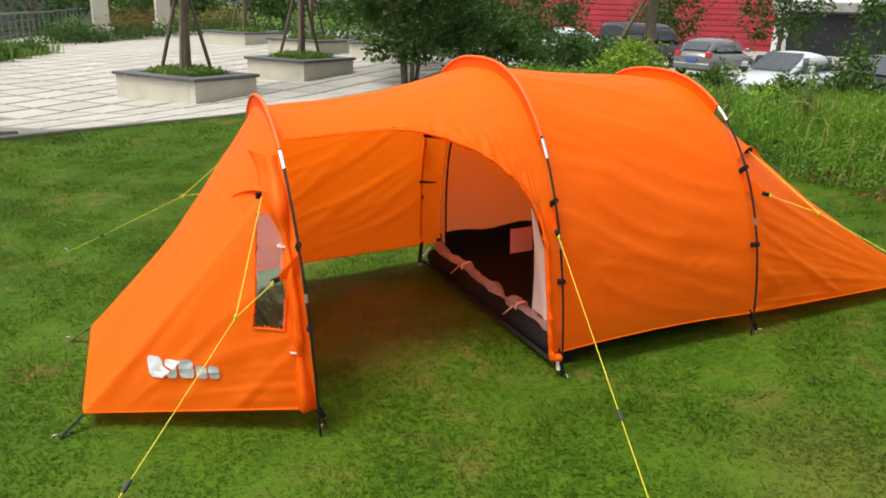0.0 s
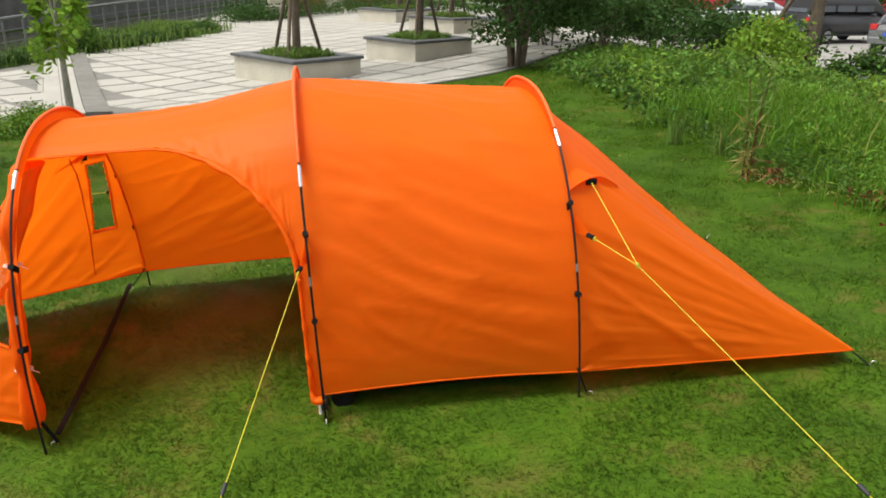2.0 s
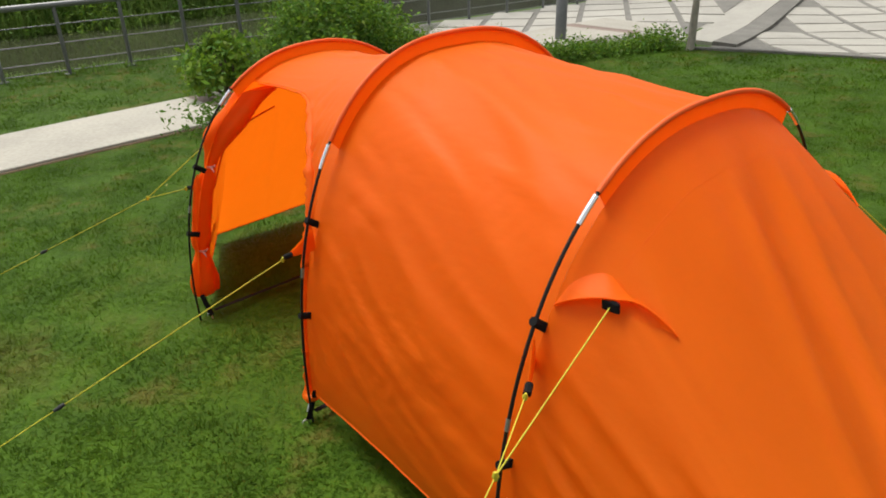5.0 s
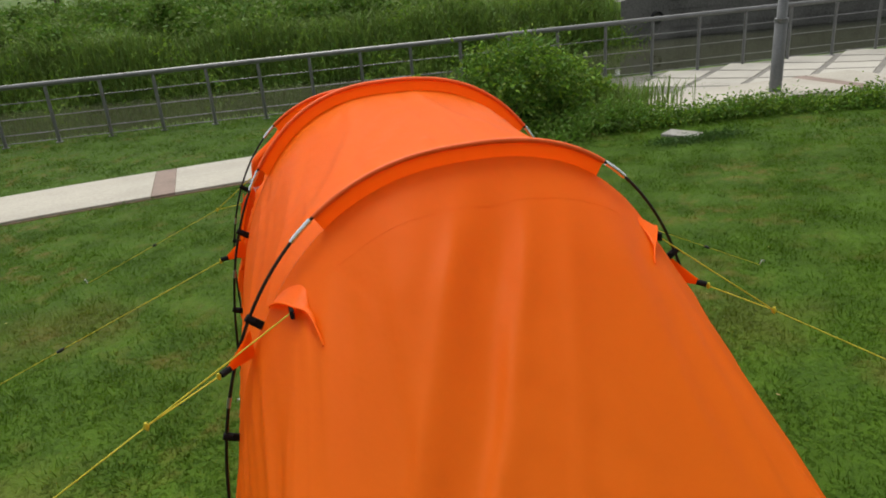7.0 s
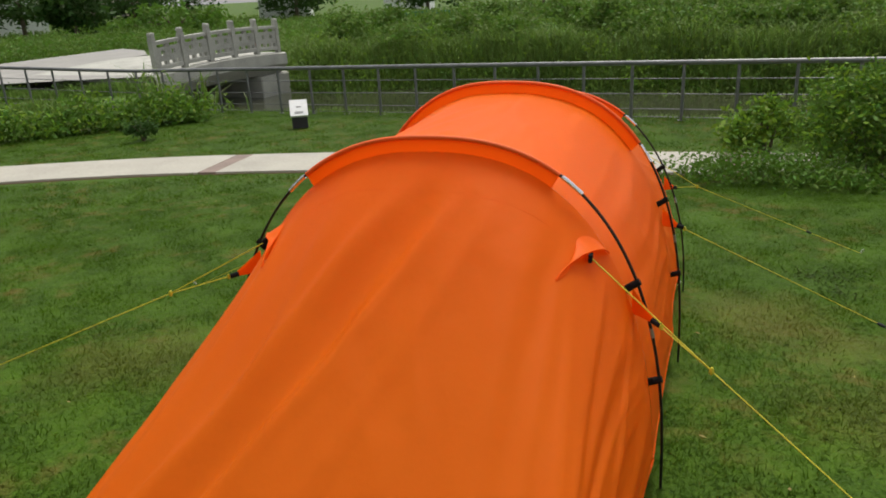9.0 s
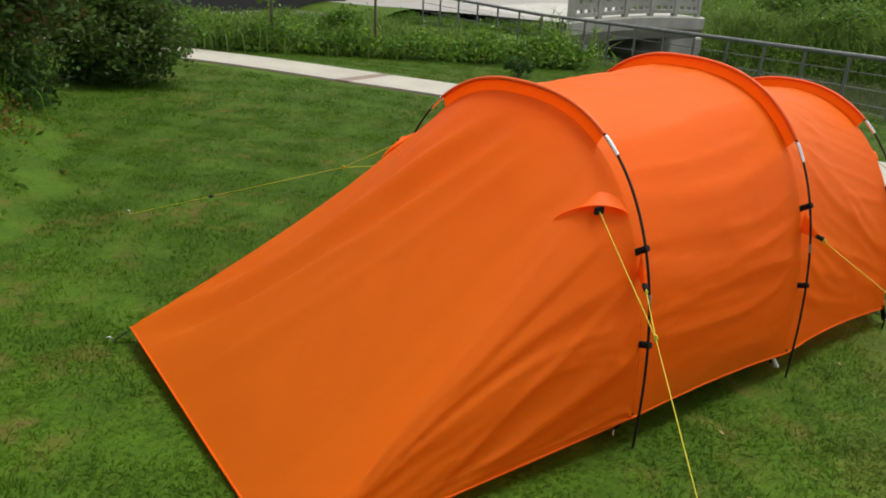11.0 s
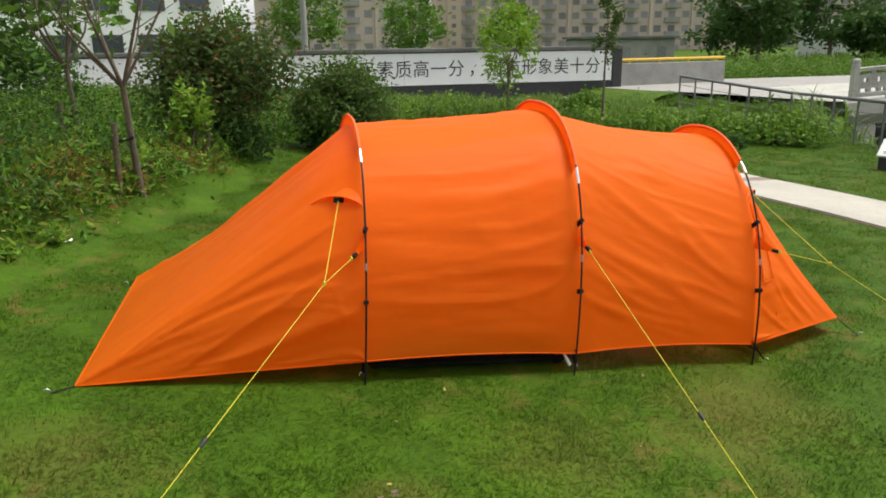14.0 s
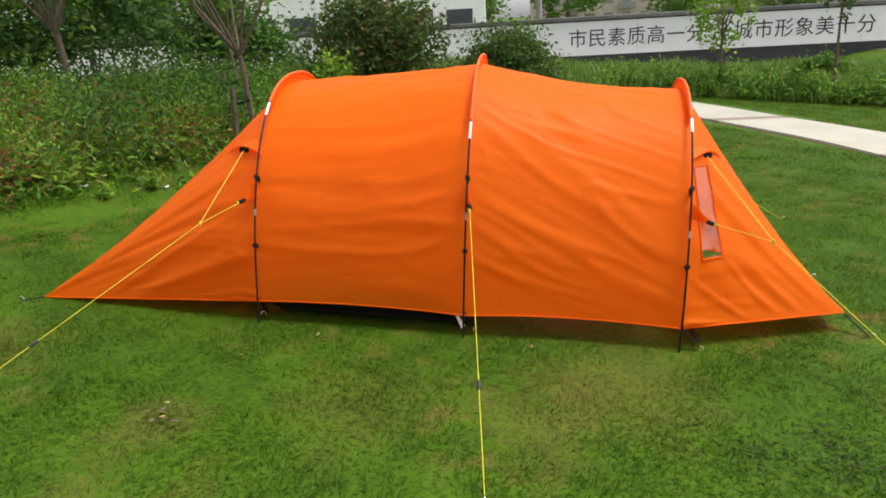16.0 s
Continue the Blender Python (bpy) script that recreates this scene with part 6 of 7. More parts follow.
solo("road_bank", bank, M_LAWN, "grassy bank beside the road", "bank", kind="structure", smooth=True)
rows = [[(x, y, max(gz(x, y), -0.6) + 0.05) for y in (-24.6, -24.0, -23.4, -22.8)] for x in np.linspace(-13.5, 30, 20)]
solo("road", Shape().grid(rows), M_STREET, "grey worn street before the banner wall", "road", kind="structure")
# ---- far bank: reeds, scrub, fields, masonry wall ----
def far_x(y, d):
    """d metres behind the near bank where the river is 12 m wide; less where it narrows."""
    return float(bank_line(y)) - d - float(river_width(y)) + 12.2


reeds = [(far_x(y, d), y) for y in np.linspace(-15, 15, 140) for d in (12.9, 13.7, 14.6)]
blades("reeds", "dense green reeds along the far bank", "reeds", reeds, 16000, 1.25, 0.035, M_REED, 50, 0.5, 0.6)
strip_of("bank_weeds", "leafy weeds among the reeds of the far bank", "weeds", reeds[::3], 9000, 1.05, 0.15, M_LEAF, 150, width=0.5, slim=0.35)
strip_of("bank_weeds", "pale drifts of weeds on the far bank", "weeds", reeds[::23], 4500, 1.3, 0.16, M_LEAFLIGHT, 151, width=0.5, slim=0.3)
rng = np.random.default_rng(58)
for i in range(34):
    y = -13 + 0.68 * i + rng.uniform(-0.4, 0.4)
    d = 17.0 + 4.5 * (i % 4) + rng.uniform(-0.5, 0.5)
    bush("bank_shrub", "dark tangled shrub on the far river bank", far_x(y, d), y, (rng.uniform(1.2, 2.0), rng.uniform(1.2, 2.0), rng.uniform(1.2, 2.0)), 2200, 0.22, M_LEAF, 300 + i, 34, category="shrub", group="shrubs on the far bank", mat2=M_REED, share2=0.45)
strip_of("bank_plants", "light green bank plants above the reeds", "plants", [(far_x(y, d), y) for y in np.linspace(-18, 15, 120) for d in (15.5, 16.5, 18.5)], 24000, 0.9, 0.20, M_REED, 52, width=0.7, slim=0.22)
strip_of("field_crops", "low green field plants beyond the river", "crops", [(far_x(y, d), y) for y in np.linspace(-45, 30, 120) for d in np.linspace(20, 48, 14)], 42000, 0.8, 0.36, M_LEAF, 53, width=1.4, slim=0.3)
blades("field_grass", "tall field grass beyond the river", "grass", [(far_x(y, d), y) for y in np.linspace(-70, 30, 120) for d in np.linspace(18, 60, 14)], 16000, 1.0, 0.12, M_REED, 54, 1.6, 0.5)
blades("waterside_grass", "grass at the foot of the railing above the water", "grass", [(fence_x(y) - 0.1, y) for y in np.linspace(-15, 6, 200)], 3000, 0.14, 0.02, M_REED, 55, 0.15, 0.5)
blades("bridge_reeds", "long reeds growing below the bridge", "reeds", [(fence_x(-12.5 + 0.3 * k) - 1.2, -12.5 + 0.3 * k) for k in range(10)], 500, 1.2, 0.05, M_REED, 56, 0.4, 0.6)

wall = thing("river_wall", "grey stone retaining wall along the far side of the river", "wall", kind="structure")
ys = np.linspace(15.0, 150, 60)
rows = []
for y in ys:
    x = far_x(y, 13.2)
    top = -0.2 + 1.5 * min(1.0, max(0.0, (y - 15) / 8)) + 2.2 * min(1.0, max(0.0, (y - 45) / 25))
    rows.append([(x + 0.15, y, -3.5), (x, y, top), (x - 0.5, y, top)])
part("wall_body", Shape().grid(rows), M_DARKCONC, wall)
rng = np.random.default_rng(57)
stones = Shape()
for r in range(11):
    y = (15.2 if r < 6 else 16.5 + 1.5 * (r - 6)) + rng.random()
    while y < 75:
        w = rng.uniform(0.5, 0.9)
        x = far_x(y, 13.2) + 0.15 - 0.15 * (r * 0.33 + 1.0) / 3.85
        z = -2.4 + 0.34 * r
        x2 = far_x(y + w, 13.2) + 0.15 - 0.15 * (r * 0.33 + 1.0) / 3.85
        e = 0.03
        stones.poly([(x + e, y + 0.02, z + 0.02), (x2 + e, y + w - 0.02, z + 0.02), (x2 + e, y + w - 0.02, z + 0.31), (x + e, y + 0.02, z + 0.31)])
        y += w
tagged(part("wall_stones", stones, M_DARKCONC, wall, "courses of grey stone"), kind="stuff")
pipe_y = 16.5
px = far_x(pipe_y, 13.2)
part("outfall_pipe", Shape().tube([(px - 0.2, pipe_y, -0.9), (px + 0.35, pipe_y, -0.9)], 0.22, 14, caps=False), M_DARK, wall, "round drain outfall", smooth=True)

for i, (x, y, h, r) in enumerate(((-70, -58, 5, 4.5), (-62, -66, 6, 5), (-75, -40, 5, 5), (-80, -26, 4, 5), (-58, -74, 6, 5), (-88, -14, 5, 6), (-52, -50, 3.5, 2.6), (-92, 4, 5, 6), (-48, -60, 6.5, 3.5), (-95, 22, 5, 6))):
    tree("far_tree", "broad dark tree in the haze beyond the river", x, y, h * 0.4, 0.22, (r, r, h * 0.6), 2600, 0.7, M_LEAFDARK, 140 + i, 40, limbs=5, group="far trees")


def cottage(x, y, w, d, h, turn):
    hs = thing("cottage", "small white village house with a grey roof", "house", Matrix.Translation((x, y, gz(x, y))) @ Matrix.Rotation(turn, 4, "Z"), "village houses")
    part("wall", Shape().box(-w / 2, -d / 2, -0.5, w / 2, d / 2, h), M_WHITE, hs)
    roof = Shape().grid([[(-w / 2 - 0.3, y_, z_) for y_, z_ in ((-d / 2 - 0.3, h - 0.05), (0, h + d * 0.28), (d / 2 + 0.3, h - 0.05), (0, h + d * 0.28 - 0.25))],
                         [(w / 2 + 0.3, y_, z_) for y_, z_ in ((-d / 2 - 0.3, h - 0.05), (0, h + d * 0.28), (d / 2 + 0.3, h - 0.05), (0, h + d * 0.28 - 0.25))]], closed=True)
    part("roof", roof, M_DARKCONC, hs)
    for k in range(3):
        wx = -w / 2 + w * (k + 0.5) / 3
        for sgn in (-1, 1):
            part("window", Shape().box(wx - 0.5, sgn * d / 2 - 0.04, 1.0, wx + 0.5, sgn * d / 2 + 0.04, 2.2), M_GLASS, hs)


cottage(-84, -46, 9, 6, 4, 0.4)
cottage(-97, -34, 8, 6, 3.6, 0.2)
cottage(-74, -80, 10, 7, 4.5, 0.9)

net = thing("field_net", "faded green net fence round a field", "fence", kind="structure")
part("netting", Shape().box(-48, -20, -0.6, -47.95, -9, 0.6), material("green_net", (0.03, 0.16, 0.10), rough=0.9, var=0.2), net)


# ---- the street wall with its banner ----
def build_banner_wall():
    a, b = Vector((24, -24.3, 0)), Vector((-13.95, -24.87, 0))
    d = (b - a).normalized()
    L = (b - a).length
    m = Matrix.Translation((a.x, a.y, 0.0)) @ Matrix.Rotation(math.atan2(d.y, d.x), 4, "Z")
    w = thing("street_wall", "long street wall bearing a white banner with black lettering", "wall", m, kind="structure")
    # local x runs to the wall's free end; its face looks along local -y towards the lawn
    part("wall_body", Shape().box(0, -0.12, -1.2, L, 0.12, 1.33, 0.02), M_DARK, w, "dark wall")
    part("wall_cap", Shape().box(-0.1, -0.22, 1.333, L + 0.1, 0.22, 1.48, 0.03), M_DARKCONC, w, "dark weathered coping")
    part("wall_end_post", Shape().box(L - 0.36, -0.18, -1.2, L + 0.08, 0.18, 1.33, 0.02), M_DARK, w, "dark end post")
    face = -0.13
    x0 = 0.5
    while x0 < L - 1.0:
        x1 = min(x0 + 4.0, L - 0.40)
        part("banner_sheet", Shape().box(x0, face - 0.02, 0.06, x1 - 0.010, face - 0.004, 1.285), M_WHITE, w, "white banner sheet")
        x0 = x1
    return w


banner = build_banner_wall()


def lettering(text, size, x, z, parent, y=-0.154):
    cu = bpy.data.curves.new("lettering", "FONT")
    cu.body = text
    cu.size = size
    cu.extrude = 0.004
    cu.align_x = "CENTER"
    tmp = bpy.data.objects.new("lettering", cu)
    me = bpy.data.meshes.new_from_object(tmp)
    bpy.data.objects.remove(tmp)
    me.materials.clear()
    me.materials.append(M_INK)
    ob = new("lettering", me)
    ob.parent = parent
    ob.matrix_local = Matrix.Translation((x, y, z)) @ Matrix.Rotation(math.pi / 2, 4, "X")
    return ob


# ---- apartment blocks ----
def block(x, y, w, d, floors, turn, wins, label, base=-1.0):
    h = floors * 3.0
    b = thing("apartment_block", label, "building", Matrix.Translation((x, y, base)) @ Matrix.Rotation(turn, 4, "Z"), "apartment blocks")
    part("wall", Shape().box(-w / 2, -d / 2, -1, w / 2, d / 2, h, 0.05), M_BEIGE, b)
    part("roof", Shape().box(-w / 2 - 0.3, -d / 2 - 0.3, h + 0.01, w / 2 + 0.3, d / 2 + 0.3, h + 0.8, 0.05), M_CONC, b, "flat roof with a parapet")
    pane = Shape().box(-0.75, -0.06, 0, 0.75, 0.06, 1.4).mesh("window", M_FARGLASS)
    sill = Shape().box(-1.6, -0.7, -0.15, 1.6, 0.2, 0.9, 0.03).mesh("balcony", M_CONC)
    for f in range(floors):
        for k in range(wins):
            wx = -w / 2 + w * (k + 0.5) / wins
            o = new("window", pane)
            o.parent = b
            o.matrix_local = Matrix.Translation((wx, d / 2, f * 3.0 + 1.0))
            if k % 3 == 1:
                o = new("balcony", sill)
                o.parent = b
                o.matrix_local = Matrix.Translation((wx, d / 2 + 0.7, f * 3.0 + 0.2)) @ Matrix.Rotation(math.pi, 4, "Z")
    for k in range(wins + 1):
        if k % 3 == 0:
            wx = -w / 2 + w * k / wins
            part("pilaster", Shape().box(wx - 0.35, d / 2, -1, wx + 0.35, d / 2 + 0.45, h + 0.3, 0.03), M_BEIGE, b)


block(-78, -158, 60, 14, 11, -0.35, 20, "tall beige apartment block with balconies", -1)
block(-150, -152, 60, 14, 11, -0.5, 20, "tall beige apartment block with balconies", -1)
block(-18, -146, 32, 14, 14, -0.1, 10, "tall beige apartment block with balconies", -1)
block(24, -138, 36, 14, 14, 0.15, 11, "tall beige apartment block with balconies", -1)
block(-50, -250, 20, 14, 9, -0.2, 4, "pale distant tower block in the haze", -1)
block(-76, -262, 20, 14, 8, -0.2, 4, "pale distant tower block in the haze", -1)
# white house behind the banner
hs = thing("white_building", "white low building with dark windows behind the wall", "building", Matrix.Translation((17, -56, -1)) @ Matrix.Rotation(0.12, 4, "Z"))
part("wall", Shape().box(-14, -4, -1, 14, 4, 9, 0.05), M_WHITE, hs)
for k in range(9):
    for f in range(2):
        part("window", Shape().box(-13 + 3 * k, 3.95, 1.6 + 3.4 * f, -11 + 3 * k, 4.06, 3.4 + 3.4 * f), M_GLASS, hs)
sh = thing("street_shed", "low grey roadside building with small windows", "building", Matrix.Translation((-36, -62, -0.9)) @ Matrix.Rotation(-0.45, 4, "Z"))
part("wall", Shape().box(-3, -3, -1, 7, 3, 2.6, 0.05), M_CONC, sh)
part("roof", Shape().box(-3.4, -3.4, 2.61, 7.4, 3.4, 2.85, 0.05), M_DARKCONC, sh)
for k in range(3):
    part("window", Shape().box(-2.2 + 3.2 * k, 2.95, 0.9, -1.4 + 3.2 * k, 3.06, 1.9), M_FARGLASS, sh)
par = thing("road_parapet", "grey concrete parapet with a yellow pipe on it", "parapet", Matrix.Translation((-19.8, -26.4, -0.1)) @ Matrix.Rotation(radians(11), 4, "Z"))
part("parapet_wall", Shape().box(-0.5, -0.12, -0.6, 5.8, 0.12, 0.80, 0.02), M_CONC, par)
part("pipe", Shape().tube([(-0.5, 0, 0.95), (5.8, 0, 0.95)], 0.065, 8), M_YELLOW, par, "yellow pipe")
for k in range(4):
    part("pipe_foot", Shape().box(0 + 1.7 * k, -0.05, 0.80, 0.08 + 1.7 * k, 0.05, 0.91), M_YELLOW, par)
for i, (x, y, h, r, mat) in enumerate(((-4, -62, 6, 3, M_LEAF), (4, -58, 5, 2.6, M_LEAF), (-14, -66, 6, 3, M_LEAF), (-47, -62, 4.5, 4, M_LEAFDARK), (-60, -54, 7, 4.5, M_LEAFDARK), (-66, -48, 7, 5, M_LEAFDARK), (-26, -72, 5, 3, M_LEAF), (28, -48, 6, 3.5, M_LEAFDARK), (-52, -40, 2.2, 4, M_LEAF))):
    tree("far_tree", "leafy street tree behind the wall", x, y, h * 0.35, 0.2, (r, r, h * 0.5), 2200, 0.5, mat, 160 + i, 36, limbs=5, group="far trees")
pole = solo("utility_pole", Shape().tube([(0, 0, -0.5), (0, 0, 9)], [0.14, 0.09], 8), M_CONC, "slender concrete utility pole", "pole", Matrix.Translation((-0.9, -27, -0.6)), smooth=True)


strip_of("bank_weeds", "rank weeds on the slope beside the far road", "weeds", patch(-44, -24, -42, -30, 160, 152), 14000, 1.3, 0.24, M_LEAF, 153, width=0.9, slim=0.35)
strip_of("bank_weeds", "pale grass on the slope beside the far road", "weeds", patch(-44, -24, -42, -30, 60, 154), 9000, 1.2, 0.28, M_REED, 155, width=0.9, slim=0.2)


# ---- car park ----
rows = [[(x, y, gz(x, y) + 0.03) for y in np.linspace(4, 60, 20)] for x in np.linspace(13.5, 60, 14)]
solo("car_park", Shape().grid(rows), M_ASPHALT, "pale worn asphalt of the car park", "road", kind="structure")


def loft(stations, power=3.2, seg=20):
    rows = []
    for x, hw, z0, z1 in stations:
        c, h = (z0 + z1) / 2, (z1 - z0) / 2
        ring = []
        for k in range(seg):
            a = 2 * math.pi * k / seg
            ca, sa = math.cos(a), math.sin(a)
            ring.append((x, hw * math.copysign(abs(ca) ** (2 / power), ca), c + h * math.copysign(abs(sa) ** (2 / power), sa)))
        rows.append(ring)
    s = Shape().grid(rows, closed=True)
    s.poly(rows[0][::-1]).poly(rows[-1])
    return s


def car(kind, label, paint, x, y, heading, z=None):
    """heading: degrees of the car's nose from +x."""
    m = Matrix.Translation((x, y, gz(x, y) + 0.03)) @ Matrix.Rotation(radians(heading), 4, "Z")
    c = thing("van" if kind == "van" else "car", label, "van" if kind == "van" else "car", m, "parked vehicles")
    if kind == "hatch":
        body = [(-2.12, 0.70, 0.40, 0.80), (-2.05, 0.82, 0.28, 0.98), (-1.5, 0.88, 0.22, 1.0), (0, 0.89, 0.2, 0.98), (1.2, 0.88, 0.22, 0.95), (1.85, 0.82, 0.25, 0.80), (2.12, 0.66, 0.34, 0.66)]
        top = [(-2.0, 0.60, 0.92, 1.0), (-1.65, 0.66, 0.92, 1.36), (-1.1, 0.68, 0.92, 1.46), (0.0, 0.68, 0.92, 1.48), (0.45, 0.66, 0.92, 1.38), (1.15, 0.62, 0.92, 0.98)]
        wheels, wr_, ends = (-1.3, 1.3), 0.31, (-2.0, 1.15)
    elif kind == "sedan":
        body = [(-2.3, 0.70, 0.42, 0.85), (-2.2, 0.83, 0.3, 0.98), (-1.5, 0.88, 0.22, 1.0), (0, 0.89, 0.2, 0.96), (1.2, 0.88, 0.22, 0.92), (2.0, 0.82, 0.26, 0.78), (2.3, 0.64, 0.36, 0.64)]
        top = [(-1.75, 0.60, 0.92, 0.99), (-1.05, 0.66, 0.92, 1.38), (-0.3, 0.68, 0.92, 1.45), (0.35, 0.67, 0.92, 1.42), (1.25, 0.62, 0.90, 0.95)]
        wheels, wr_, ends = (-1.35, 1.4), 0.31, (-1.75, 1.25)
    else:
        body = [(-2.2, 0.76, 0.42, 1.1), (-2.15, 0.82, 0.3, 1.15), (-1.0, 0.84, 0.24, 1.16), (1.2, 0.84, 0.24, 1.14), (1.9, 0.82, 0.26, 1.0), (2.15, 0.72, 0.34, 0.8)]
        top = [(-2.17, 0.70, 1.05, 1.75), (-2.0, 0.76, 1.05, 1.88), (0.8, 0.76, 1.05, 1.88), (1.1, 0.74, 1.05, 1.78), (1.85, 0.70, 1.0, 1.08)]
        wheels, wr_, ends = (-1.35, 1.35), 0.30, (-2.17, 1.85)
    part("body", loft(body), paint, c, smooth=True)
    part("cabin", loft(top), paint, c, smooth=True)
    zt = top[2][3]
    zl = 1.0 if kind != "van" else 1.18
    # side windows
    spans = ((-1.55, -0.75), (-0.68, 0.05), (0.12, 0.75)) if kind == "hatch" else ((-1.2, -0.62), (-0.55, 0.1), (0.17, 0.85)) if kind == "sedan" else ((-1.95, -1.05), (-0.95, -0.05), (0.05, 0.95))
    for a, b in spans:
        for sd in (-1, 1):
            yo, yi = sd * (top[2][1] + 0.012), sd * (top[2][1] - 0.04)
            g = Shape().poly([(a, yo, zl), (b, yo, zl), (b - 0.08, yi, zt - 0.14), (a + 0.08, yi, zt - 0.14)])
            part("side_window", g, M_GLASS, c, "dark side window")
    # front and rear glass
    f0, f1 = top[-1], top[-2]
    part("windscreen", Shape().poly([(f0[0] + 0.03, -0.55, f0[3] + 0.03), (f0[0] + 0.03, 0.55, f0[3] + 0.03), (f1[0] + 0.06, 0.5, f1[3] + 0.0), (f1[0] + 0.06, -0.5, f1[3] + 0.0)]), M_GLASS, c, "dark windscreen")
    r0, r1 = top[0], top[1]
    part("rear_window", Shape().poly([(r0[0] - 0.03, -0.5, max(r0[2] + 0.1, 1.04)), (r0[0] - 0.03, 0.5, max(r0[2] + 0.1, 1.04)), (r1[0] - 0.05, 0.48, r1[3] - 0.03), (r1[0] - 0.05, -0.48, r1[3] - 0.03)]), M_GLASS, c, "dark rear window")
    for wx in wheels:
        for sd in (-1, 1):
            wh = part("wheel", Shape().tube([(wx, sd * 0.70, wr_), (wx, sd * 0.88, wr_)], wr_, 20), M_TYRE, c, "black tyre", smooth=False)
            part("rim", Shape().tube([(wx, sd * 0.86, wr_), (wx, sd * 0.892, wr_)], wr_ * 0.62, 14), M_RIM, wh)
    bx, fx = body[0][0], body[-1][0]
    for sd in (-1, 1):
        part("tail_lamp", Shape().box(bx - 0.01, sd * 0.62 - 0.12, 0.80, bx + 0.12, sd * 0.62 + 0.12, 0.98, 0.02), M_LAMPRED, c, "red tail lamp")
        part("headlamp", Shape().box(fx - 0.22, sd * 0.56 - 0.15, 0.58, fx + 0.0, sd * 0.56 + 0.15, 0.70, 0.02), M_TAPE, c, "clear headlamp")
        part("door_mirror", Shape().box(0.75, sd * 0.92 - 0.09, 0.98, 0.88, sd * 0.92 + 0.09, 1.12, 0.03), paint, c)
        part("side_bar", Shape().box(-1.6, sd * 0.885 - 0.012, 0.30, 1.6, sd * 0.885 + 0.012, 0.36), M_DARK, c)
    part("bumper", Shape().box(bx - 0.06, -0.75, 0.36, bx + 0.2, 0.75, 0.56, 0.04), M_DARK if kind == "van" else paint, c)
    part("number_plate", Shape().box(bx - 0.075, -0.22, 0.60, bx - 0.02, 0.22, 0.72), M_BLUE, c, "plain blue plate")


car("hatch", "grey hatchback seen from behind, parked", M_PAINT_GREY, 21.3, 19.1, 20)
car("van", "dark grey minibus parked", M_PAINT_DARK, 21.0, 23.2, 10)
car("sedan", "white saloon car parked facing the lawn", M_PAINT_WHITE, 16.1, 11.3, 196)
car("sedan", "white saloon car parked behind the bushes", M_PAINT_WHITE, 20.2, 28.4, 150)
car("sedan", "white saloon car parked behind the bushes", M_PAINT_WHITE, 13.8, 31.5, 160)
car("sedan", "dark saloon car half hidden by shrubs", M_PAINT_DARK, 18.6, 10.2, 196)

shop = thing("red_building", "dark red clad building with ribbed panels", "building", Matrix.Translation((41, 42, 0)) @ Matrix.Rotation(radians(-42), 4, "Z"))
part("wall", Shape().box(-16, -0.0, -1, 9, 8, 8, 0.05), M_REDWALL, shop)
for r in range(18):
    part("cladding_rib", Shape().box(-16, -0.06, 0.2 + 0.42 * r, 9, -0.002, 0.52 + 0.42 * r, 0.01), M_REDWALL, shop)
white = thing("white_building", "white commercial building with a grey canopy and dark ground floor", "building", Matrix.Translation((52, 27, 0)) @ Matrix.Rotation(radians(-52), 4, "Z"))
part("wall", Shape().box(-12, 0, -1, 14, 10, 10, 0.05), M_WHITE, white)
part("shop_front", Shape().box(-11, -0.1, -0.5, 13, -0.003, 2.6), M_DARK, white, "dark shop front")
part("canopy", Shape().box(-12.3, -1.6, 2.7, 14.3, -0.003, 3.3, 0.05), M_CONC, white, "grey canopy")
for i, (x, y, h, r) in enumerate(((30, 32, 4.5, 2.6), (33, 26, 4.5, 2.8), (36, 21, 4.5, 2.6), (28, 40, 5, 3), (20, 44, 6, 4), (9, 40, 6, 4), (2, 44, 6, 4), (-4, 48, 6, 4), (14, 36, 5, 3), (41, 14, 5, 3))):
    tree("street_tree", "clipped street tree by the car park", x, y, h * 0.3, 0.13, (r * 0.8, r * 0.8, h * 0.55), 2400, 0.32, M_LEAFDARK, 180 + i, 40, limbs=6, group="trees round the car park")
tree("leaning_tree", "tall tree with a dark leaning trunk", 12.4, 13.0, 3.2, 0.16, (2.0, 2.0, 1.6), 2600, 0.2, M_LEAFDARK, 190, 40, limbs=7, shift=(0.3, 0.4), fork=0.7)
solo("leaning_pole", Shape().tube([(11.0, 13.6, gz(11, 13.6) - 0.1), (12.3, 13.1, gz(11, 13) + 2.6)], [0.07, 0.05], 8), M_BARK, "leaning wooden prop against the tall tree", "prop", smooth=True)
# garden pillars and red hedge beyond the plaza
for x, y in ((-0.95, 28.6), (1.6, 31.5)):
    p = thing("gate_pillar", "pale square stone pillar on a stepped base", "pillar", Matrix.Translation((x, y, gz(x, y))), "pillars beyond the plaza")
    part("base", Shape().box(-0.42, -0.42, -0.1, 0.42, 0.42, 0.55, 0.03), M_PLANTER, p)
    part("shaft", Shape().box(-0.30, -0.30, 0.553, 0.30, 0.30, 4.2, 0.03), M_PLANTER, p)
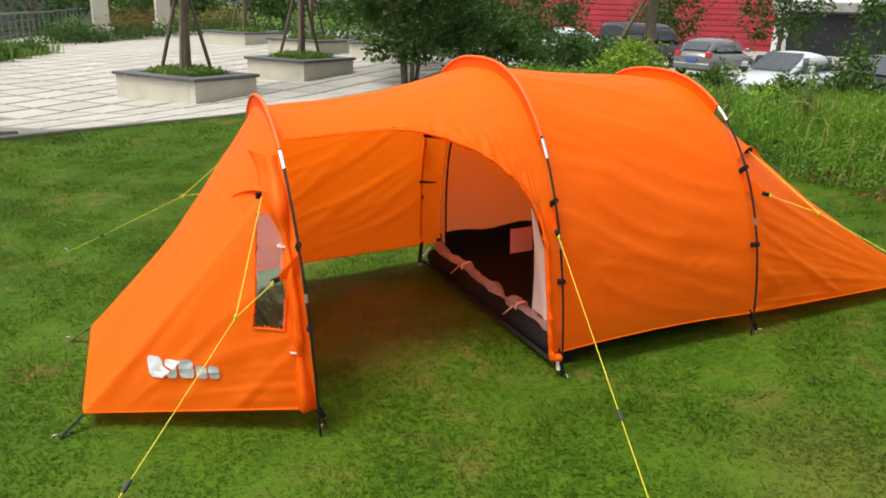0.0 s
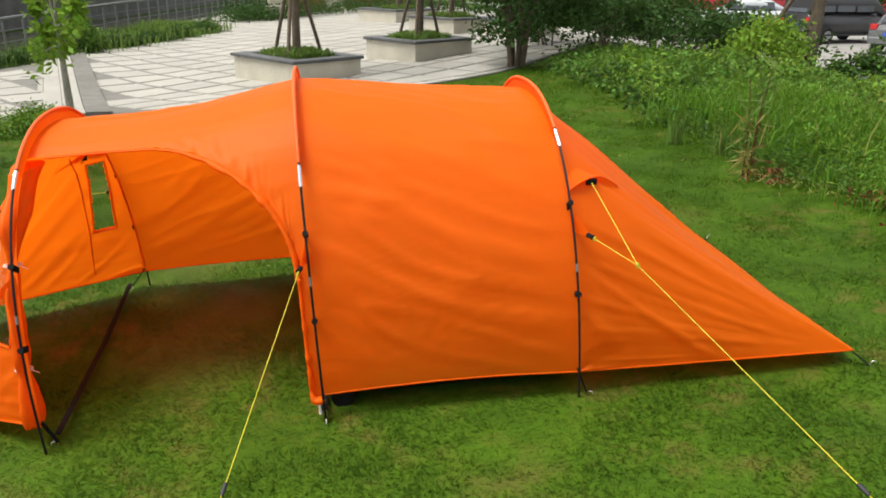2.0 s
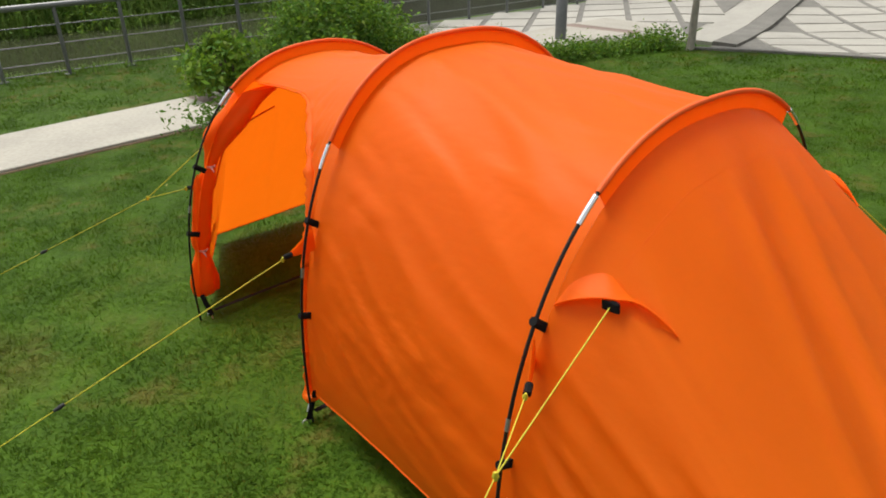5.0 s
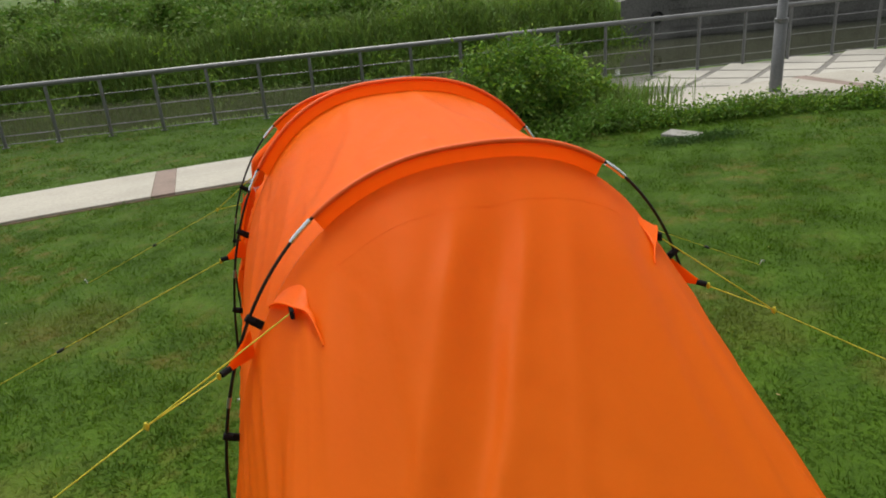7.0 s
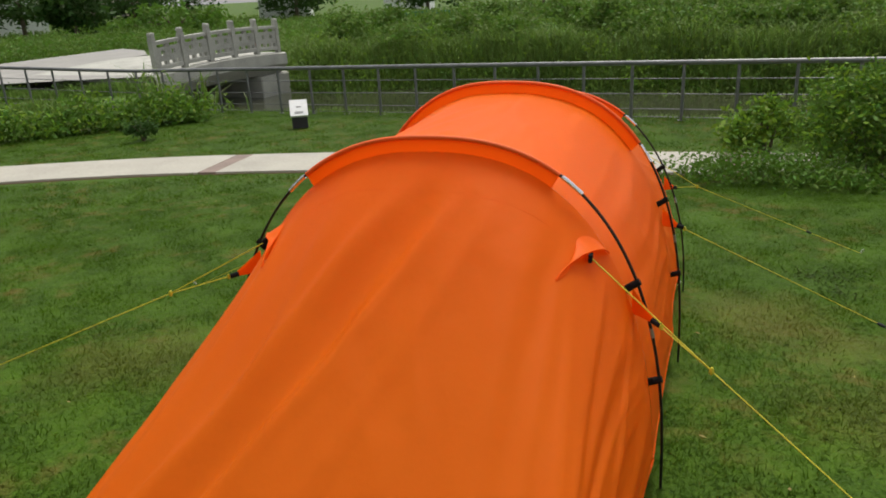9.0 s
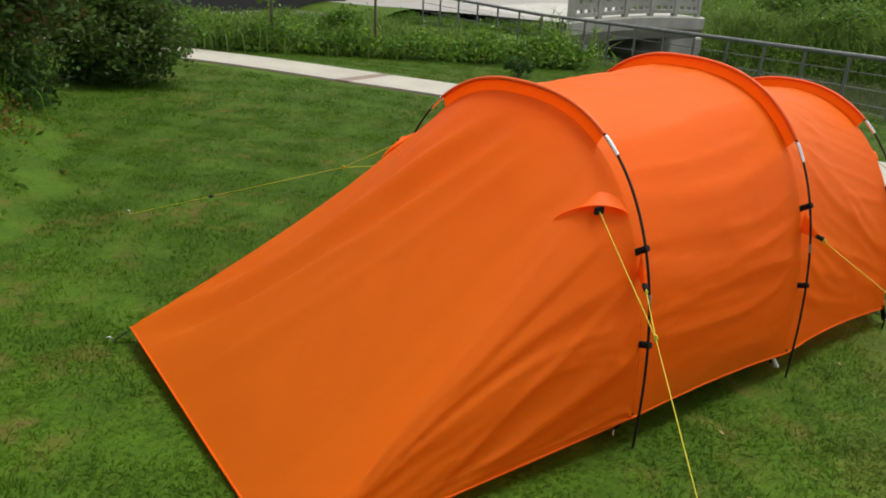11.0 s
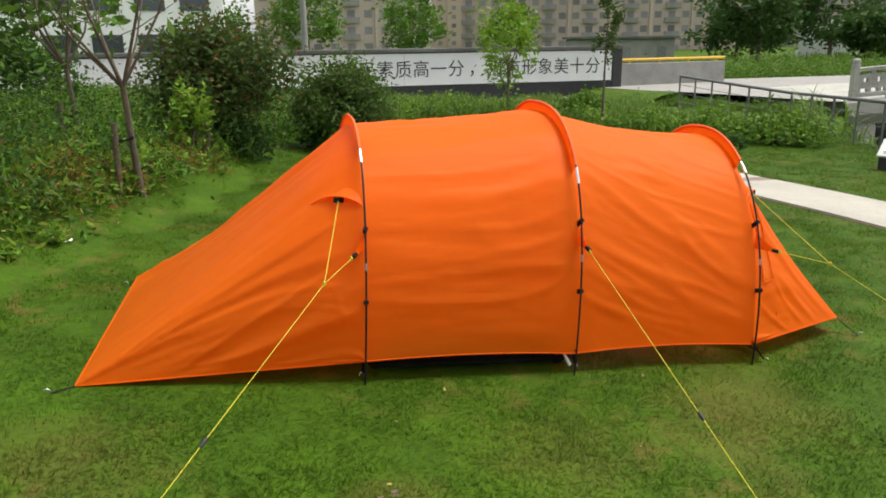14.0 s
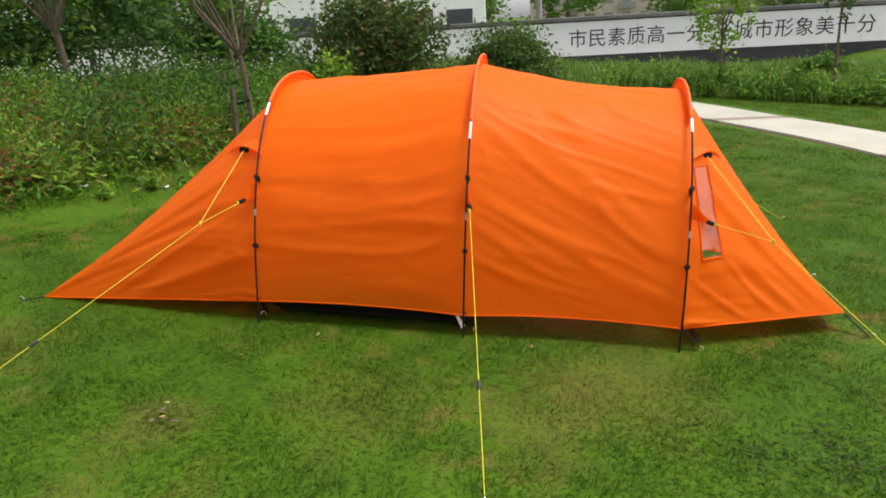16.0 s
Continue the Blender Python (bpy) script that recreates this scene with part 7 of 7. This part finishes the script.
for i, (x, y, r, h) in enumerate(((2.6, 37.5, 1.9, 2.6), (5.4, 36.5, 2.0, 3.0), (8.2, 34.5, 1.9, 2.8), (10.8, 32.0, 1.9, 2.6), (6.8, 39.5, 2.2, 3.6), (0.2, 40.5, 2.0, 2.4), (13.2, 29.5, 1.9, 2.8))):
    bush("shrub", "dark green shrub in the beds beyond the plaza", x, y, (r, r, h), 3000, 0.20, M_LEAFDARK, 420 + i, 44, category="shrub", group="shrubs beyond the plaza")
strip_of("hedge", "brownish hedge beyond the plaza", "hedge", line_places([(-0.2, 31), (1.5, 33.5), (5, 34)], 10), 7000, 1.0, 0.11, M_BRONZE, 192, width=0.5)
strip_of("hedge", "green hedge beyond the plaza", "hedge", line_places([(-2.2, 28.4), (-1.2, 28.0), (3, 30), (8, 27), (12, 24)], 10), 14000, 0.7, 0.12, M_LEAFDARK, 193, width=0.6)


# ---- grass ----
def grass(name, label, count, x0, x1, y0, y1, tall, wide, seed, keep):
    rng = np.random.default_rng(seed)
    x, y = rng.uniform(x0, x1, count), rng.uniform(y0, y1, count)
    ok = keep(x, y)
    x, y = x[ok], y[ok]
    n = len(x)
    z = height(x, y)
    tuft = 0.75 + 0.35 * np.sin(x * 5.3 + np.sin(y * 3.1)) * np.sin(y * 4.7 + np.sin(x * 2.3)) + 0.12 * np.sin(x * 17 + y * 5) * np.sin(y * 15)
    h = tall * np.clip(tuft, 0.35, 1.5) * rng.uniform(0.6, 1.2, n)
    a = rng.uniform(0, 2 * np.pi, n)
    lean = tall * rng.uniform(0.9, 2.6, n)
    side = np.column_stack([-np.sin(a), np.cos(a), np.zeros(n)]) * (wide * rng.uniform(0.7, 1.3, n))[:, None]
    p = np.column_stack([x, y, z - 0.004])
    tip = p + np.column_stack([np.cos(a) * lean, np.sin(a) * lean, h])
    v = np.stack([p - side, p + side, tip], 1).reshape(-1, 3)
    tagged(new(name, tri_mesh(name, v, M_BLADE, 3)), label, "grass", kind="stuff")


def off_path(x, y):
    xs = np.array([p.x for p in PATH_MID][::-1])
    ys = np.array([p.y for p in PATH_MID][::-1])
    mid = np.interp(y, ys, xs)
    return np.abs(x - mid) > 0.84 + 0.3 * (y < -6) + 0.2 * (y < -9)


def lawn_far(x, y):
    inside = (np.hypot(x / 5.2, y / 6.0) > 1) & off_path(x, y)
    xs, es = np.array([p.x for p in EDGE]), np.array([p.y for p in EDGE])
    return inside & ((y < np.interp(x, xs, es)) | ((x < -3.2) & (y < 7.2))) & (x > bank_line(y) - 0.4)


grass("lawn_grass", "short green grass round the tent", 760000, -5.2, 5.2, -6, 6.2, 0.020, 0.0034, 201, lambda x, y: np.hypot(x / 5.2, y / 6.0) <= 1)
grass("lawn_grass", "short green grass of the wider lawn", 520000, -13, 6.5, -16, 10.5, 0.040, 0.007, 202, lawn_far)

# taller tufts, which give the lawn its uneven nap
def tufts(name, label, clumps, each, tall, seed, keep):
    rng = np.random.default_rng(seed)
    c = np.column_stack([rng.uniform(-5.2, 5.0, clumps), rng.uniform(-7, 6.2, clumps)])
    c = c[keep(c[:, 0], c[:, 1])]
    i = rng.integers(0, len(c), len(c) * each)
    off = rng.normal(size=(len(i), 2)) * 0.040
    x, y = c[i, 0] + off[:, 0] * 1.5, c[i, 1] + off[:, 1]
    n = len(x)
    a = np.arctan2(off[:, 1], off[:, 0]) + rng.normal(size=n) * 0.5
    h = tall * rng.uniform(0.5, 1.2, n) * (0.6 + 0.8 * rng.random(len(c)))[i]
    lean = h * rng.uniform(0.4, 1.3, n)
    side = np.column_stack([-np.sin(a), np.cos(a), np.zeros(n)]) * rng.uniform(0.0022, 0.0042, n)[:, None]
    p = np.column_stack([x, y, height(x, y) - 0.004])
    tip = p + np.column_stack([np.cos(a) * lean, np.sin(a) * lean, h])
    tagged(new(name, tri_mesh(name, np.stack([p - side, p + side, tip], 1).reshape(-1, 3), M_BLADE, 3)), label, "grass", kind="stuff")


def round_tent(x, y):
    return (np.hypot(x / 5.2, y / 6.6) <= 1) & ~((np.abs(y) < 1.0) & (x > -2.1) & (x < 2.6)) & (x < border_edge(np.minimum(y, 0)))


tufts("grass_tufts", "taller tufts of grass scattered over the lawn", 4200, 24, 0.027, 203, round_tent)

WORDS = "市民素质高一分，城市形象美十分"
# banner lettering
for i, ch in enumerate(WORDS):
    step_at = i if i < 7 else 7.2 if i == 7 else i + 0.37
    lettering(ch, 0.70, 26.293 + 0.721 * step_at, 0.43, banner)
